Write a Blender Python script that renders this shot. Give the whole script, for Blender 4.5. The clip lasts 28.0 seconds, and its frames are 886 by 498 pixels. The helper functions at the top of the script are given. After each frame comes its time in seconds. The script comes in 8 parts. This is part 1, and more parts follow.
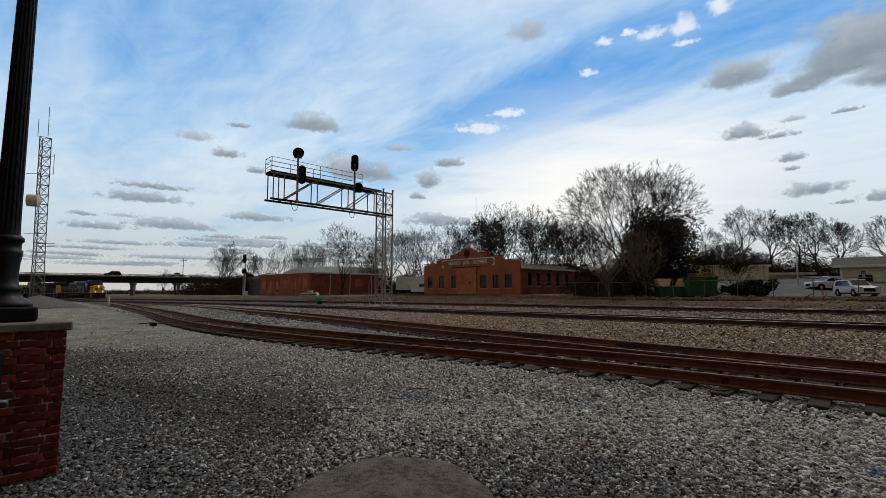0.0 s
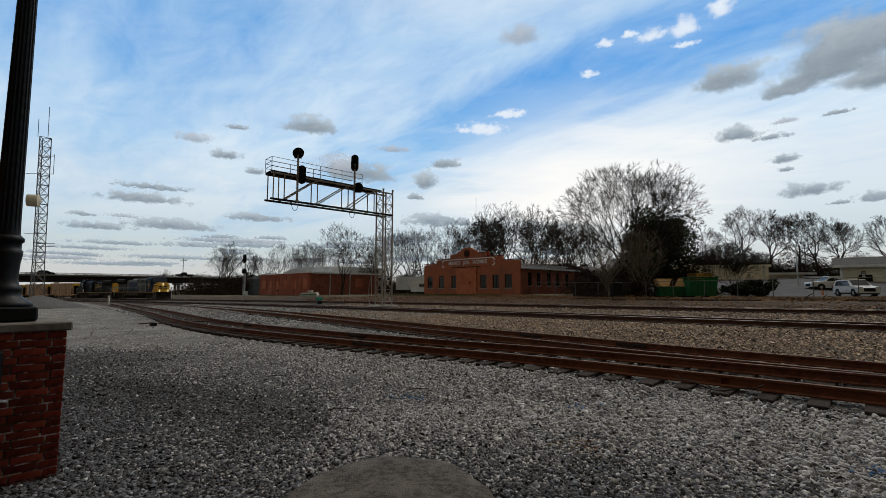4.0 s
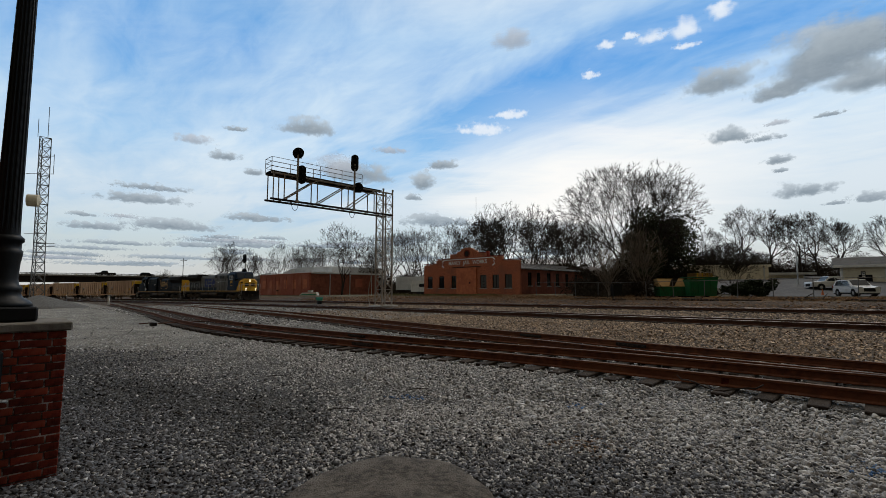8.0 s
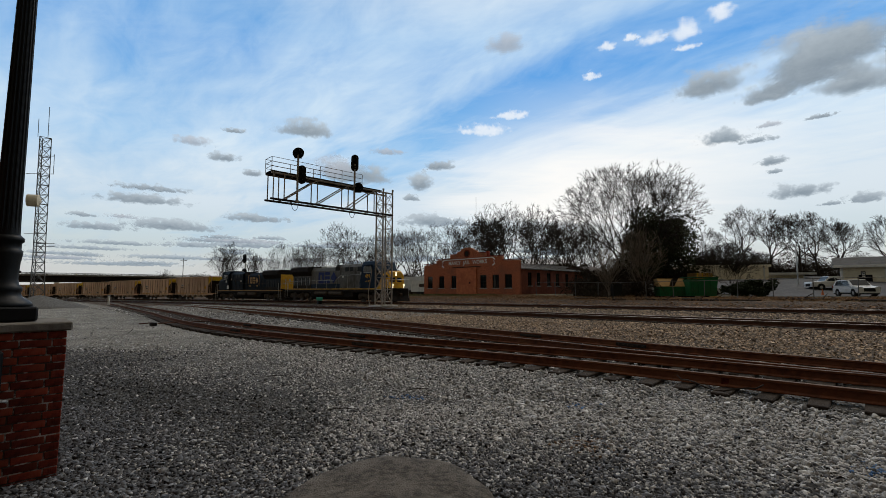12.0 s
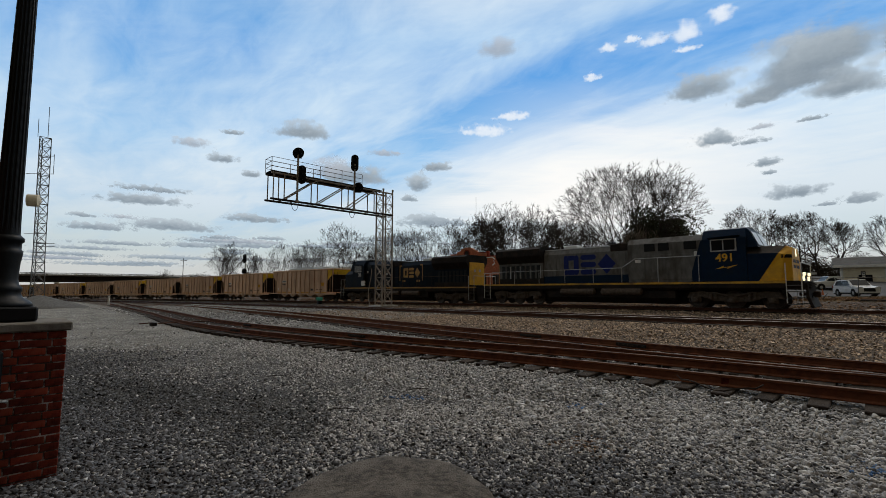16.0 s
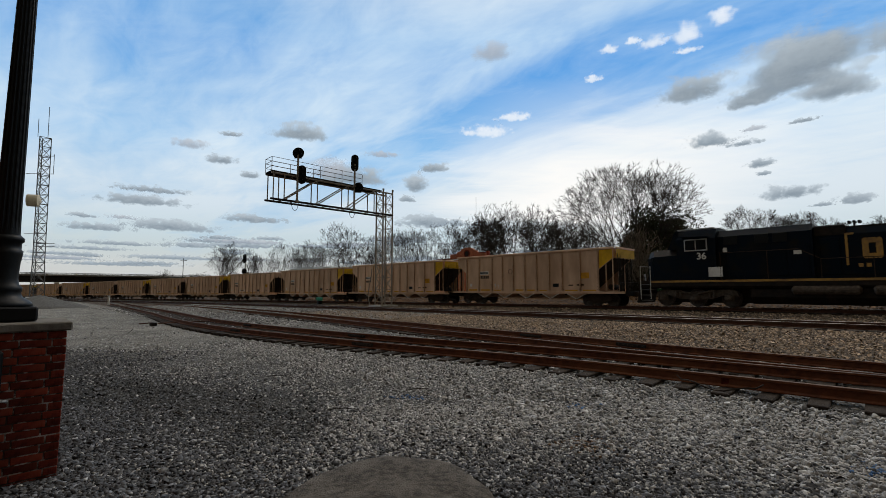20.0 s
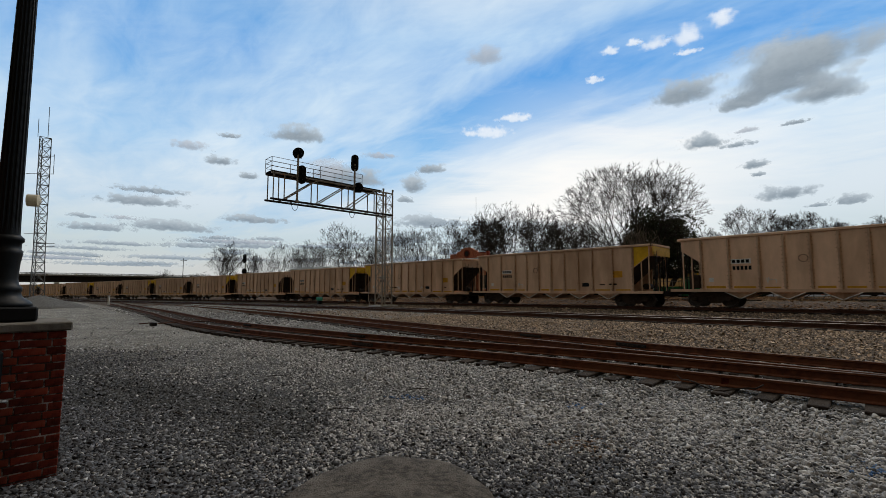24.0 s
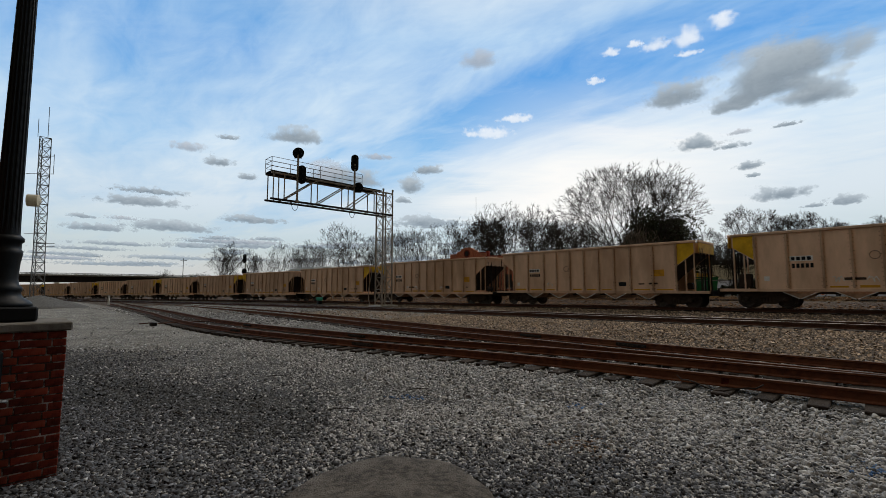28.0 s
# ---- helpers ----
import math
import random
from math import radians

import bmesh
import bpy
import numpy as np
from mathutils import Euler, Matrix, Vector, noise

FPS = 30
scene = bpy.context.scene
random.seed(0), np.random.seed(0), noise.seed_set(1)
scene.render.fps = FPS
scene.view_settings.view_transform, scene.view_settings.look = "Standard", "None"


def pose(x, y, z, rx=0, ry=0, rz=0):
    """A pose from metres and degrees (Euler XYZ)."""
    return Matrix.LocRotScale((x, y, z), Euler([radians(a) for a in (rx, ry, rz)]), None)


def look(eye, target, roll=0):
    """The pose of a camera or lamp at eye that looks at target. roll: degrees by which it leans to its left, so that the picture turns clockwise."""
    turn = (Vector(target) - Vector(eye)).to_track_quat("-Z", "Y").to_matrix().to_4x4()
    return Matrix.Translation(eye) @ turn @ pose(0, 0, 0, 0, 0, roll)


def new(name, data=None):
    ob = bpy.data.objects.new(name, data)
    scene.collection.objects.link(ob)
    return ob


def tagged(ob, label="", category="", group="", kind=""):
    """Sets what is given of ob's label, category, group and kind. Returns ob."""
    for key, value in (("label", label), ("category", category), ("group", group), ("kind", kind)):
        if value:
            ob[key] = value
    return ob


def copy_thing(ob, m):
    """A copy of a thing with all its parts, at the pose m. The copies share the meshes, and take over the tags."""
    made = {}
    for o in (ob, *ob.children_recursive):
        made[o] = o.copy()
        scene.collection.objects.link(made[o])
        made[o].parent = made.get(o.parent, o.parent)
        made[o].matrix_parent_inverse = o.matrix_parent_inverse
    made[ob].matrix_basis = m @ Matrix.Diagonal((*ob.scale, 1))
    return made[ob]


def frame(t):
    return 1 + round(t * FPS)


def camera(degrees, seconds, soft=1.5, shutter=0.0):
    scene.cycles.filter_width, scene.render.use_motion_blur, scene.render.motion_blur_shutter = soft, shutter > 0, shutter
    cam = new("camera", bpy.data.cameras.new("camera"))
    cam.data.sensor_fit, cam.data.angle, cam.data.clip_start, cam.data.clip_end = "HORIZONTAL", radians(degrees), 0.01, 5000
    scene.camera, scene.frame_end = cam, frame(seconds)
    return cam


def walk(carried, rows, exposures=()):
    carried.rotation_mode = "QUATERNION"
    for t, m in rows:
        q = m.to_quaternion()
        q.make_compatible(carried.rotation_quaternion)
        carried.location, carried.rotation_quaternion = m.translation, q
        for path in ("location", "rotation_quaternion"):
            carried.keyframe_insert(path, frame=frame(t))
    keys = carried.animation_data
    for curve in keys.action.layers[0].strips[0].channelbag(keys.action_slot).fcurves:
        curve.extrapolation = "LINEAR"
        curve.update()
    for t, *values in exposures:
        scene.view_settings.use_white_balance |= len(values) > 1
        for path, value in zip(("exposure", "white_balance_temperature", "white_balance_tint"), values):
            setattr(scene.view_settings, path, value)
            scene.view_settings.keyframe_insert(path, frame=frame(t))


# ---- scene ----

# The site lies on a faint slope. Along-track coordinate a and across-track coordinate n
# run with the straight part of the main line.
PHI = radians(46.4)
UX, UY = math.cos(PHI), -math.sin(PHI)
NX, NY = math.sin(PHI), math.cos(PHI)
EYE = 1.55
T_N, M_N = 30.75, 21.0
CURVE_A, CURVE_R = -12.0, 550.0

cam = camera(88.84, 28.0, soft=0.45, shutter=0.12)
walk(cam, [(0.0, pose(0, 0, EYE, 95.22, 0, 0)), (28.0, pose(0, 0, EYE, 95.22, 0, 0))],
     exposures=[(0.0, 0.0), (28.0, 0.0)])


# ---- light ----
def make_world():
    w = bpy.data.worlds.new("dusk_sky")
    scene.world = w
    w.use_nodes = True
    nt = w.node_tree
    nt.nodes.clear()
    N, L = nt.nodes.new, nt.links.new
    out, bg = N("ShaderNodeOutputWorld"), N("ShaderNodeBackground")
    sky = N("ShaderNodeTexSky")
    sky.sky_type, sky.sun_disc = "NISHITA", False
    sky.sun_elevation, sky.sun_rotation = radians(49.6), radians(26.6)
    sky.dust_density, sky.ozone_density, sky.air_density = 1.0, 2.0, 1.0
    tc = N("ShaderNodeTexCoord")
    sep = N("ShaderNodeSeparateXYZ")
    L(tc.outputs["Generated"], sep.inputs[0])

    def math_node(op, a, b=None, clamp=False, c=None):
        m = N("ShaderNodeMath")
        m.operation = op
        m.use_clamp = clamp
        for i, v in enumerate((a, b, c)):
            if v is None:
                continue
            if isinstance(v, (int, float)):
                m.inputs[i].default_value = v
            else:
                L(v, m.inputs[i])
        return m.outputs[0]

    def ramp(fac, stops):
        r = N("ShaderNodeValToRGB")
        r.color_ramp.elements[0].position, r.color_ramp.elements[0].color = stops[0][0], (*stops[0][1], 1)
        r.color_ramp.elements[1].position, r.color_ramp.elements[1].color = stops[-1][0], (*stops[-1][1], 1)
        for p, c in stops[1:-1]:
            r.color_ramp.elements.new(p).color = (*c, 1)
        L(fac, r.inputs[0])
        return r.outputs[0]

    def mix(fac, a, b):
        m = N("ShaderNodeMix")
        m.data_type = "RGBA"
        for i, v in ((0, fac), (6, a), (7, b)):
            if isinstance(v, (int, float)):
                m.inputs[i].default_value = v
            elif isinstance(v, tuple):
                m.inputs[i].default_value = (*v, 1)
            else:
                L(v, m.inputs[i])
        return m.outputs[2]

    zz = math_node("MAXIMUM", sep.outputs[2], 0.0)
    # high cloud lies in a flat sheet overhead: direction divided by height
    hz = math_node("ADD", zz, 0.09)
    px, py = math_node("DIVIDE", sep.outputs[0], hz), math_node("DIVIDE", sep.outputs[1], hz)
    comb = N("ShaderNodeCombineXYZ")
    L(px, comb.inputs[0])
    L(py, comb.inputs[1])

    def sheet(scale, rot, loc, nscale, detail, rough, dist):
        mp = N("ShaderNodeMapping")
        mp.inputs["Rotation"].default_value = (0, 0, radians(rot))
        mp.inputs["Scale"].default_value = (*scale, 1)
        mp.inputs["Location"].default_value = (*loc, 0)
        L(comb.outputs[0], mp.inputs[0])
        n = N("ShaderNodeTexNoise")
        n.inputs["Scale"].default_value, n.inputs["Detail"].default_value = nscale, detail
        n.inputs["Roughness"].default_value, n.inputs["Distortion"].default_value = rough, dist
        L(mp.outputs[0], n.inputs["Vector"])
        return n.outputs[0]

    # streaks of high cloud run from the left horizon to overhead on the right
    run, rise = math_node("SUBTRACT", px, py), math_node("ADD", px, py)

    def streaks(k1, k2, loc, detail, rough, dist):
        c = N("ShaderNodeCombineXYZ")
        L(math_node("MULTIPLY", run, k1), c.inputs[0])
        L(math_node("MULTIPLY", rise, k2), c.inputs[1])
        c.inputs[2].default_value = loc
        n = N("ShaderNodeTexNoise")
        n.inputs["Scale"].default_value, n.inputs["Detail"].default_value = 1.0, detail
        n.inputs["Roughness"].default_value, n.inputs["Distortion"].default_value = rough, dist
        L(c.outputs[0], n.inputs["Vector"])
        return n.outputs[0]

    veil = sheet((0.30, 1.15), 24, (3.1, 0.4), 0.75, 6, 0.56, 0.7)
    wisps = sheet((0.5, 1.9), 30, (1.3, 5.2), 1.3, 8, 0.66, 0.9)
    cover = math_node("ADD", math_node("MULTIPLY", veil, 0.66), math_node("MULTIPLY", wisps, 0.34))
    base = N("ShaderNodeMix")
    base.data_type, base.blend_type = "RGBA", "MULTIPLY"
    base.inputs[0].default_value = 1.0
    L(sky.outputs[0], base.inputs[6])
    base.inputs[7].default_value = (0.10, 0.10, 0.10, 1)
    blue = ramp(zz, [(0.0, (0.46, 0.56, 0.66)), (0.12, (0.36, 0.57, 0.76)), (0.28, (0.19, 0.50, 0.86)), (0.45, (0.065, 0.33, 0.78)), (0.58, (0.10, 0.36, 0.74)), (0.72, (0.70, 0.72, 0.75)), (1.0, (0.86, 0.86, 0.86))])
    clear = mix(0.88, base.outputs[2], blue)
    low = ramp(zz, [(0.0, (0.50, 0.54, 0.56)), (0.08, (0.50, 0.62, 0.66)), (0.17, (0.60, 0.72, 0.82)), (0.3, (0.66, 0.80, 0.92)), (0.5, (0.56, 0.74, 0.92)), (0.7, (0.85, 0.86, 0.88)), (1.0, (0.92, 0.91, 0.90))])
    soft, fibre = streaks(0.55, 1.5, 2.7, 5, 0.55, 0.6), streaks(1.9, 4.0, 8.2, 9, 0.60, 0.5)
    band = math_node("ADD", rise, math_node("MULTIPLY", math_node("SUBTRACT", soft, 0.5), 2.0))
    lanes = ramp(math_node("DIVIDE", band, 8.0), [(0.0, (0.55, 0.55, 0.55)), (0.06, (0.30, 0.30, 0.30)), (0.12, (0.42, 0.42, 0.42)), (0.185, (0.80, 0.80, 0.80)), (0.225, (0.62, 0.62, 0.62)), (0.262, (0.10, 0.10, 0.10)),
                                                      (0.325, (0.08, 0.08, 0.08)), (0.36, (0.5, 0.5, 0.5)), (0.41, (0.85, 0.85, 0.85)), (0.7, (0.75, 0.75, 0.75)), (1.0, (0.6, 0.6, 0.6))])
    fine = math_node("ADD", math_node("MULTIPLY", math_node("SUBTRACT", fibre, 0.5), 1.0), math_node("MULTIPLY", math_node("SUBTRACT", cover, 0.5), 1.3))
    thick = ramp(zz, [(0.0, (0.75, 0.75, 0.75)), (0.14, (0.45, 0.45, 0.45)), (0.26, (0.0, 0.0, 0.0)), (1.0, (0, 0, 0))])
    fac = math_node("ADD", math_node("ADD", lanes, fine), thick, True)
    bear = math_node("DIVIDE", sep.outputs[0], math_node("MAXIMUM", sep.outputs[1], 0.05))
    col = mix(fac, clear, low)
    # the bright bank of thin cloud ahead and to the right, low over the trees
    wob = math_node("MULTIPLY", math_node("SUBTRACT", cover, 0.5), 0.9)
    g1 = ramp(math_node("ADD", zz, math_node("MULTIPLY", wob, 0.35)), [(0.0, (0.35, 0.35, 0.35)), (0.10, (0.6, 0.6, 0.6)), (0.18, (0.95, 0.95, 0.95)), (0.27, (0.9, 0.9, 0.9)), (0.36, (0.25, 0.25, 0.25)), (0.44, (0, 0, 0)), (1.0, (0, 0, 0))])
    g2 = ramp(math_node("ADD", bear, wob), [(0.0, (0.15, 0.15, 0.15)), (0.12, (0.6, 0.6, 0.6)), (0.3, (1, 1, 1)), (0.5, (0.85, 0.85, 0.85)), (0.85, (0.25, 0.25, 0.25))])
    col = mix(math_node("MULTIPLY", g1, g2), col, (1.02, 1.0, 0.965))
    warm = ramp(zz, [(0.0, (0.4, 0.4, 0.4)), (0.05, (0.32, 0.32, 0.32)), (0.11, (0, 0, 0)), (1.0, (0, 0, 0))])
    col = mix(warm, col, (0.74, 0.66, 0.58))
    # the side away from the glow is duller
    back = ramp(math_node("MULTIPLY_ADD", sep.outputs[1], 0.5, False, 0.5), [(0.0, (0.27, 0.195, 0.115)), (0.36, (0.30, 0.235, 0.15)), (0.5, (0.74, 0.68, 0.59)), (0.6, (1, 1, 1)), (1.0, (1, 1, 1))])
    dim = N("ShaderNodeMix")
    dim.data_type, dim.blend_type = "RGBA", "MULTIPLY"
    dim.inputs[0].default_value = 1.0
    L(col, dim.inputs[6])
    L(back, dim.inputs[7])
    L(dim.outputs[2], bg.inputs[0])
    bg.inputs[1].default_value = 1.0
    L(bg.outputs[0], out.inputs[0])


make_world()
sun = new("sun", bpy.data.lights.new("sun", "SUN"))
sun.data.energy, sun.data.angle, sun.data.color = 1.3, radians(30), (1.0, 0.90, 0.77)
sun.matrix_world = look((40, 80, 105), (0, 0, 0))


# ---- materials ----
def mat(name, c1, c2=None, rough=0.7, scale=4.0, bump=0.0, bscale=None, metal=0.0, c3=None, coarse=0.25, spread=(0.35, 0.65),
        stretch=(1, 1, 1), glow=0.0, rand=0.0):
    """Two-scale noise material. c3: colour of larger stains; rand: brightness change from piece to piece."""
    m = bpy.data.materials.new(name)
    m.use_nodes = True
    nt = m.node_tree
    b = nt.nodes["Principled BSDF"]
    N, L = nt.nodes.new, nt.links.new
    c2 = c2 or tuple(v * 0.75 for v in c1)
    c3 = c3 or tuple(v * 0.8 for v in c2)
    tc, mp = N("ShaderNodeTexCoord"), N("ShaderNodeMapping")
    mp.inputs["Scale"].default_value = stretch
    L(tc.outputs["Object"], mp.inputs[0])
    fine, big = N("ShaderNodeTexNoise"), N("ShaderNodeTexNoise")
    fine.inputs["Scale"].default_value, fine.inputs["Detail"].default_value = scale, 8
    fine.inputs["Roughness"].default_value = 0.65
    big.inputs["Scale"].default_value, big.inputs["Detail"].default_value = scale * coarse, 5
    for n in (fine, big):
        L(mp.outputs[0], n.inputs["Vector"])
    r1, r2 = N("ShaderNodeMapRange"), N("ShaderNodeMapRange")
    r1.inputs[1].default_value, r1.inputs[2].default_value = spread
    r2.inputs[1].default_value, r2.inputs[2].default_value = 0.48, 0.72
    L(fine.outputs[0], r1.inputs[0])
    L(big.outputs[0], r2.inputs[0])
    m1, m2 = N("ShaderNodeMix"), N("ShaderNodeMix")
    m1.data_type = m2.data_type = "RGBA"
    m1.inputs[6].default_value, m1.inputs[7].default_value = (*c1, 1), (*c2, 1)
    m2.inputs[7].default_value = (*c3, 1)
    L(r1.outputs[0], m1.inputs[0])
    L(m1.outputs[2], m2.inputs[6])
    L(r2.outputs[0], m2.inputs[0])
    colour = m2.outputs[2]
    if rand:
        oi, hs, mr = N("ShaderNodeObjectInfo"), N("ShaderNodeHueSaturation"), N("ShaderNodeMapRange")
        L(oi.outputs["Random"], mr.inputs[0])
        mr.inputs[3].default_value, mr.inputs[4].default_value = 1 - rand, 1 + rand
        L(mr.outputs[0], hs.inputs["Value"])
        L(colour, hs.inputs["Color"])
        colour = hs.outputs[0]
    L(colour, b.inputs["Base Color"])
    rr = N("ShaderNodeMapRange")
    rr.inputs[3].default_value, rr.inputs[4].default_value = max(0.05, rough - 0.12), min(1, rough + 0.12)
    L(fine.outputs[0], rr.inputs[0])
    L(rr.outputs[0], b.inputs["Roughness"])
    b.inputs["Metallic"].default_value = metal
    b.inputs["Specular IOR Level"].default_value = 0.14 if rough > 0.4 else 0.4
    if bump:
        bp = N("ShaderNodeBump")
        bp.inputs["Strength"].default_value, bp.inputs["Distance"].default_value = bump, 0.02
        src = fine
        if bscale:
            src = N("ShaderNodeTexNoise")
            src.inputs["Scale"].default_value, src.inputs["Detail"].default_value = bscale, 6
            L(mp.outputs[0], src.inputs["Vector"])
        L(src.outputs[0], bp.inputs["Height"])
        L(bp.outputs[0], b.inputs["Normal"])
    if glow:
        b.inputs["Emission Color"].default_value = (*c1, 1)
        b.inputs["Emission Strength"].default_value = glow
    return m


def glass_mat(name, tint=(0.008, 0.010, 0.012)):
    m = bpy.data.materials.new(name)
    m.use_nodes = True
    b = m.node_tree.nodes["Principled BSDF"]
    b.inputs["Base Color"].default_value = (*tint, 1)
    b.inputs["Roughness"].default_value = 0.06
    b.inputs["IOR"].default_value = 1.5
    b.inputs["Specular IOR Level"].default_value = 0.3
    return m


def ground_mat():
    """Gravel yard, brown ballast and leaf-strewn bank, chosen by the stored distance across the tracks."""
    m = bpy.data.materials.new("ground")
    m.use_nodes = True
    nt = m.node_tree
    b = nt.nodes["Principled BSDF"]
    N, L = nt.nodes.new, nt.links.new
    tc = N("ShaderNodeTexCoord")
    at = N("ShaderNodeAttribute")
    at.attribute_name = "across"
    wob = N("ShaderNodeTexNoise")
    wob.inputs["Scale"].default_value, wob.inputs["Detail"].default_value = 0.9, 6
    L(tc.outputs["Object"], wob.inputs["Vector"])
    ma = N("ShaderNodeMath")
    ma.operation = "MULTIPLY_ADD"
    L(wob.outputs[0], ma.inputs[0])
    ma.inputs[1].default_value = 2.4
    L(at.outputs["Fac"], ma.inputs[2])
    mr = N("ShaderNodeMapRange")
    mr.inputs[1].default_value, mr.inputs[2].default_value = 0.0, 60.0
    L(ma.outputs[0], mr.inputs[0])
    ramp = N("ShaderNodeValToRGB")
    # near and ballast stops run dark: shade between stones put into the colour
    stops = [(0.0, (0.028, 0.027, 0.025)), (2.8, (0.036, 0.034, 0.031)), (5.2, (0.075, 0.073, 0.069)), (12.4, (0.10, 0.096, 0.088)), (14.2, (0.075, 0.053, 0.034)), (33.0, (0.065, 0.046, 0.03)),
             (35.5, (0.052, 0.034, 0.021)), (43.0, (0.078, 0.05, 0.029)), (47.0, (0.10, 0.085, 0.045)), (60.0, (0.085, 0.075, 0.05))]
    cr = ramp.color_ramp
    cr.elements[0].position, cr.elements[0].color = 0, (*stops[0][1], 1)
    cr.elements[1].position, cr.elements[1].color = 1, (*stops[-1][1], 1)
    for p, c in stops[1:-1]:
        cr.elements.new(p / 60).color = (*c, 1)
    L(mr.outputs[0], ramp.inputs[0])
    lane, dust = N("ShaderNodeAttribute"), N("ShaderNodeMix")
    lane.attribute_name, dust.data_type = "lane", "RGBA"
    L(lane.outputs["Fac"], dust.inputs[0])
    L(ramp.outputs[0], dust.inputs[6])
    dust.inputs[7].default_value = (0.215, 0.205, 0.18, 1)
    vor = N("ShaderNodeTexVoronoi")
    vor.inputs["Scale"].default_value = 26
    vor.inputs["Randomness"].default_value = 1.0
    L(tc.outputs["Object"], vor.inputs["Vector"])
    hs = N("ShaderNodeHueSaturation")
    vr = N("ShaderNodeMapRange")
    sepc = N("ShaderNodeSeparateColor")
    L(vor.outputs["Color"], sepc.inputs[0])
    L(sepc.outputs[0], vr.inputs[0])
    vr.inputs[3].default_value, vr.inputs[4].default_value = 0.45, 1.6
    L(vr.outputs[0], hs.inputs["Value"])
    L(dust.outputs[2], hs.inputs["Color"])
    pat = N("ShaderNodeTexNoise")
    pat.inputs["Scale"].default_value, pat.inputs["Detail"].default_value = 0.45, 14
    pat.inputs["Roughness"].default_value = 0.72
    L(tc.outputs["Object"], pat.inputs["Vector"])
    pr = N("ShaderNodeMapRange")
    pr.inputs[1].default_value, pr.inputs[2].default_value, pr.inputs[3].default_value, pr.inputs[4].default_value = 0.3, 0.7, 0.5, 1.4
    L(pat.outputs[0], pr.inputs[0])
    h2 = N("ShaderNodeHueSaturation")
    L(pr.outputs[0], h2.inputs["Value"])
    L(hs.outputs[0], h2.inputs["Color"])
    L(h2.outputs[0], b.inputs["Base Color"])
    b.inputs["Roughness"].default_value = 0.9
    b.inputs["Specular IOR Level"].default_value = 0.2
    bp = N("ShaderNodeBump")
    bp.inputs["Strength"].default_value, bp.inputs["Distance"].default_value = 1.0, 0.05
    bp.invert = True
    L(vor.outputs["Distance"], bp.inputs["Height"])
    L(bp.outputs[0], b.inputs["Normal"])
    return m


M_GROUND = ground_mat()
M_RUST = mat("rusty_rail_steel", (0.085, 0.034, 0.018), (0.045, 0.020, 0.013), 0.75, 9, 0.3, 40, c3=(0.085, 0.034, 0.018))
M_RUSTNEAR = mat("orange_rusted_rail", (0.155, 0.052, 0.022), (0.075, 0.028, 0.015), 0.8, 7, 0.3, 40, c3=(0.16, 0.062, 0.026))
M_RAILTOP = mat("worn_rail_top", (0.32, 0.30, 0.285), (0.22, 0.195, 0.175), 0.5, 5, metal=0.8, stretch=(1, 1, 1))
M_DULLTOP = mat("rusted_rail_top", (0.14, 0.085, 0.06), (0.08, 0.045, 0.032), 0.7, 6, metal=0.1)
M_TIE = mat("old_timber", (0.045, 0.034, 0.026), (0.025, 0.019, 0.015), 0.9, 14, 0.6, 30, stretch=(1, 6, 1), c3=(0.055, 0.043, 0.034), rand=0.3)
M_BLACK = mat("black_cast_iron", (0.006, 0.007, 0.008), (0.009, 0.010, 0.011), 0.46, 30, 0.1)
M_BLACKSTEEL = mat("sooty_black_steel", (0.015, 0.0135, 0.013), (0.026, 0.021, 0.018), 0.65, 6, 0.15, c3=(0.036, 0.026, 0.02))
M_STEEL = mat("galvanised_steel", (0.45, 0.47, 0.49), (0.33, 0.345, 0.36), 0.5, 7, 0.05, metal=0.35, c3=(0.40, 0.36, 0.31))
M_GANTRY = mat("warm_galvanised_steel", (0.36, 0.325, 0.29), (0.27, 0.235, 0.205), 0.55, 7, 0.05, metal=0.25, c3=(0.30, 0.215, 0.15))
M_MAST = mat("weathered_mast_steel", (0.16, 0.165, 0.17), (0.10, 0.102, 0.105), 0.6, 5, c3=(0.12, 0.10, 0.085))
M_HEAP = mat("dark_crushed_stone", (0.15, 0.148, 0.142), (0.045, 0.044, 0.042), 0.9, 5.5, 1.0, 9, c3=(0.10, 0.095, 0.088), spread=(0.3, 0.7))
M_CONCRETE = mat("concrete", (0.40, 0.385, 0.36), (0.30, 0.29, 0.27), 0.9, 6, 0.3, 40, c3=(0.22, 0.2, 0.18))
M_BRICK = mat("dark_red_brick", (0.165, 0.024, 0.011), (0.065, 0.012, 0.008), 0.85, 26, 0.4, 90, c3=(0.24, 0.055, 0.028), rand=0.5)
M_MORTAR = mat("mortar", (0.36, 0.31, 0.28), (0.035, 0.025, 0.02), 0.95, 11, 0.4, 60, spread=(0.40, 0.52), c3=(0.04, 0.03, 0.026))
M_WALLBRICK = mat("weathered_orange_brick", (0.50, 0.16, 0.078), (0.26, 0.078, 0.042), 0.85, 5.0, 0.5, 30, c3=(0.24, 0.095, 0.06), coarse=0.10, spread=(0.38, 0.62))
M_ORANGE = mat("orange_painted_door", (0.58, 0.185, 0.08), (0.43, 0.125, 0.06), 0.7, 2.0, 0.1)
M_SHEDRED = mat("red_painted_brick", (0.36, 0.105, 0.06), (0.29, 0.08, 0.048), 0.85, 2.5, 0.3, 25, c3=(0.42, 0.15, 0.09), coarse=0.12)
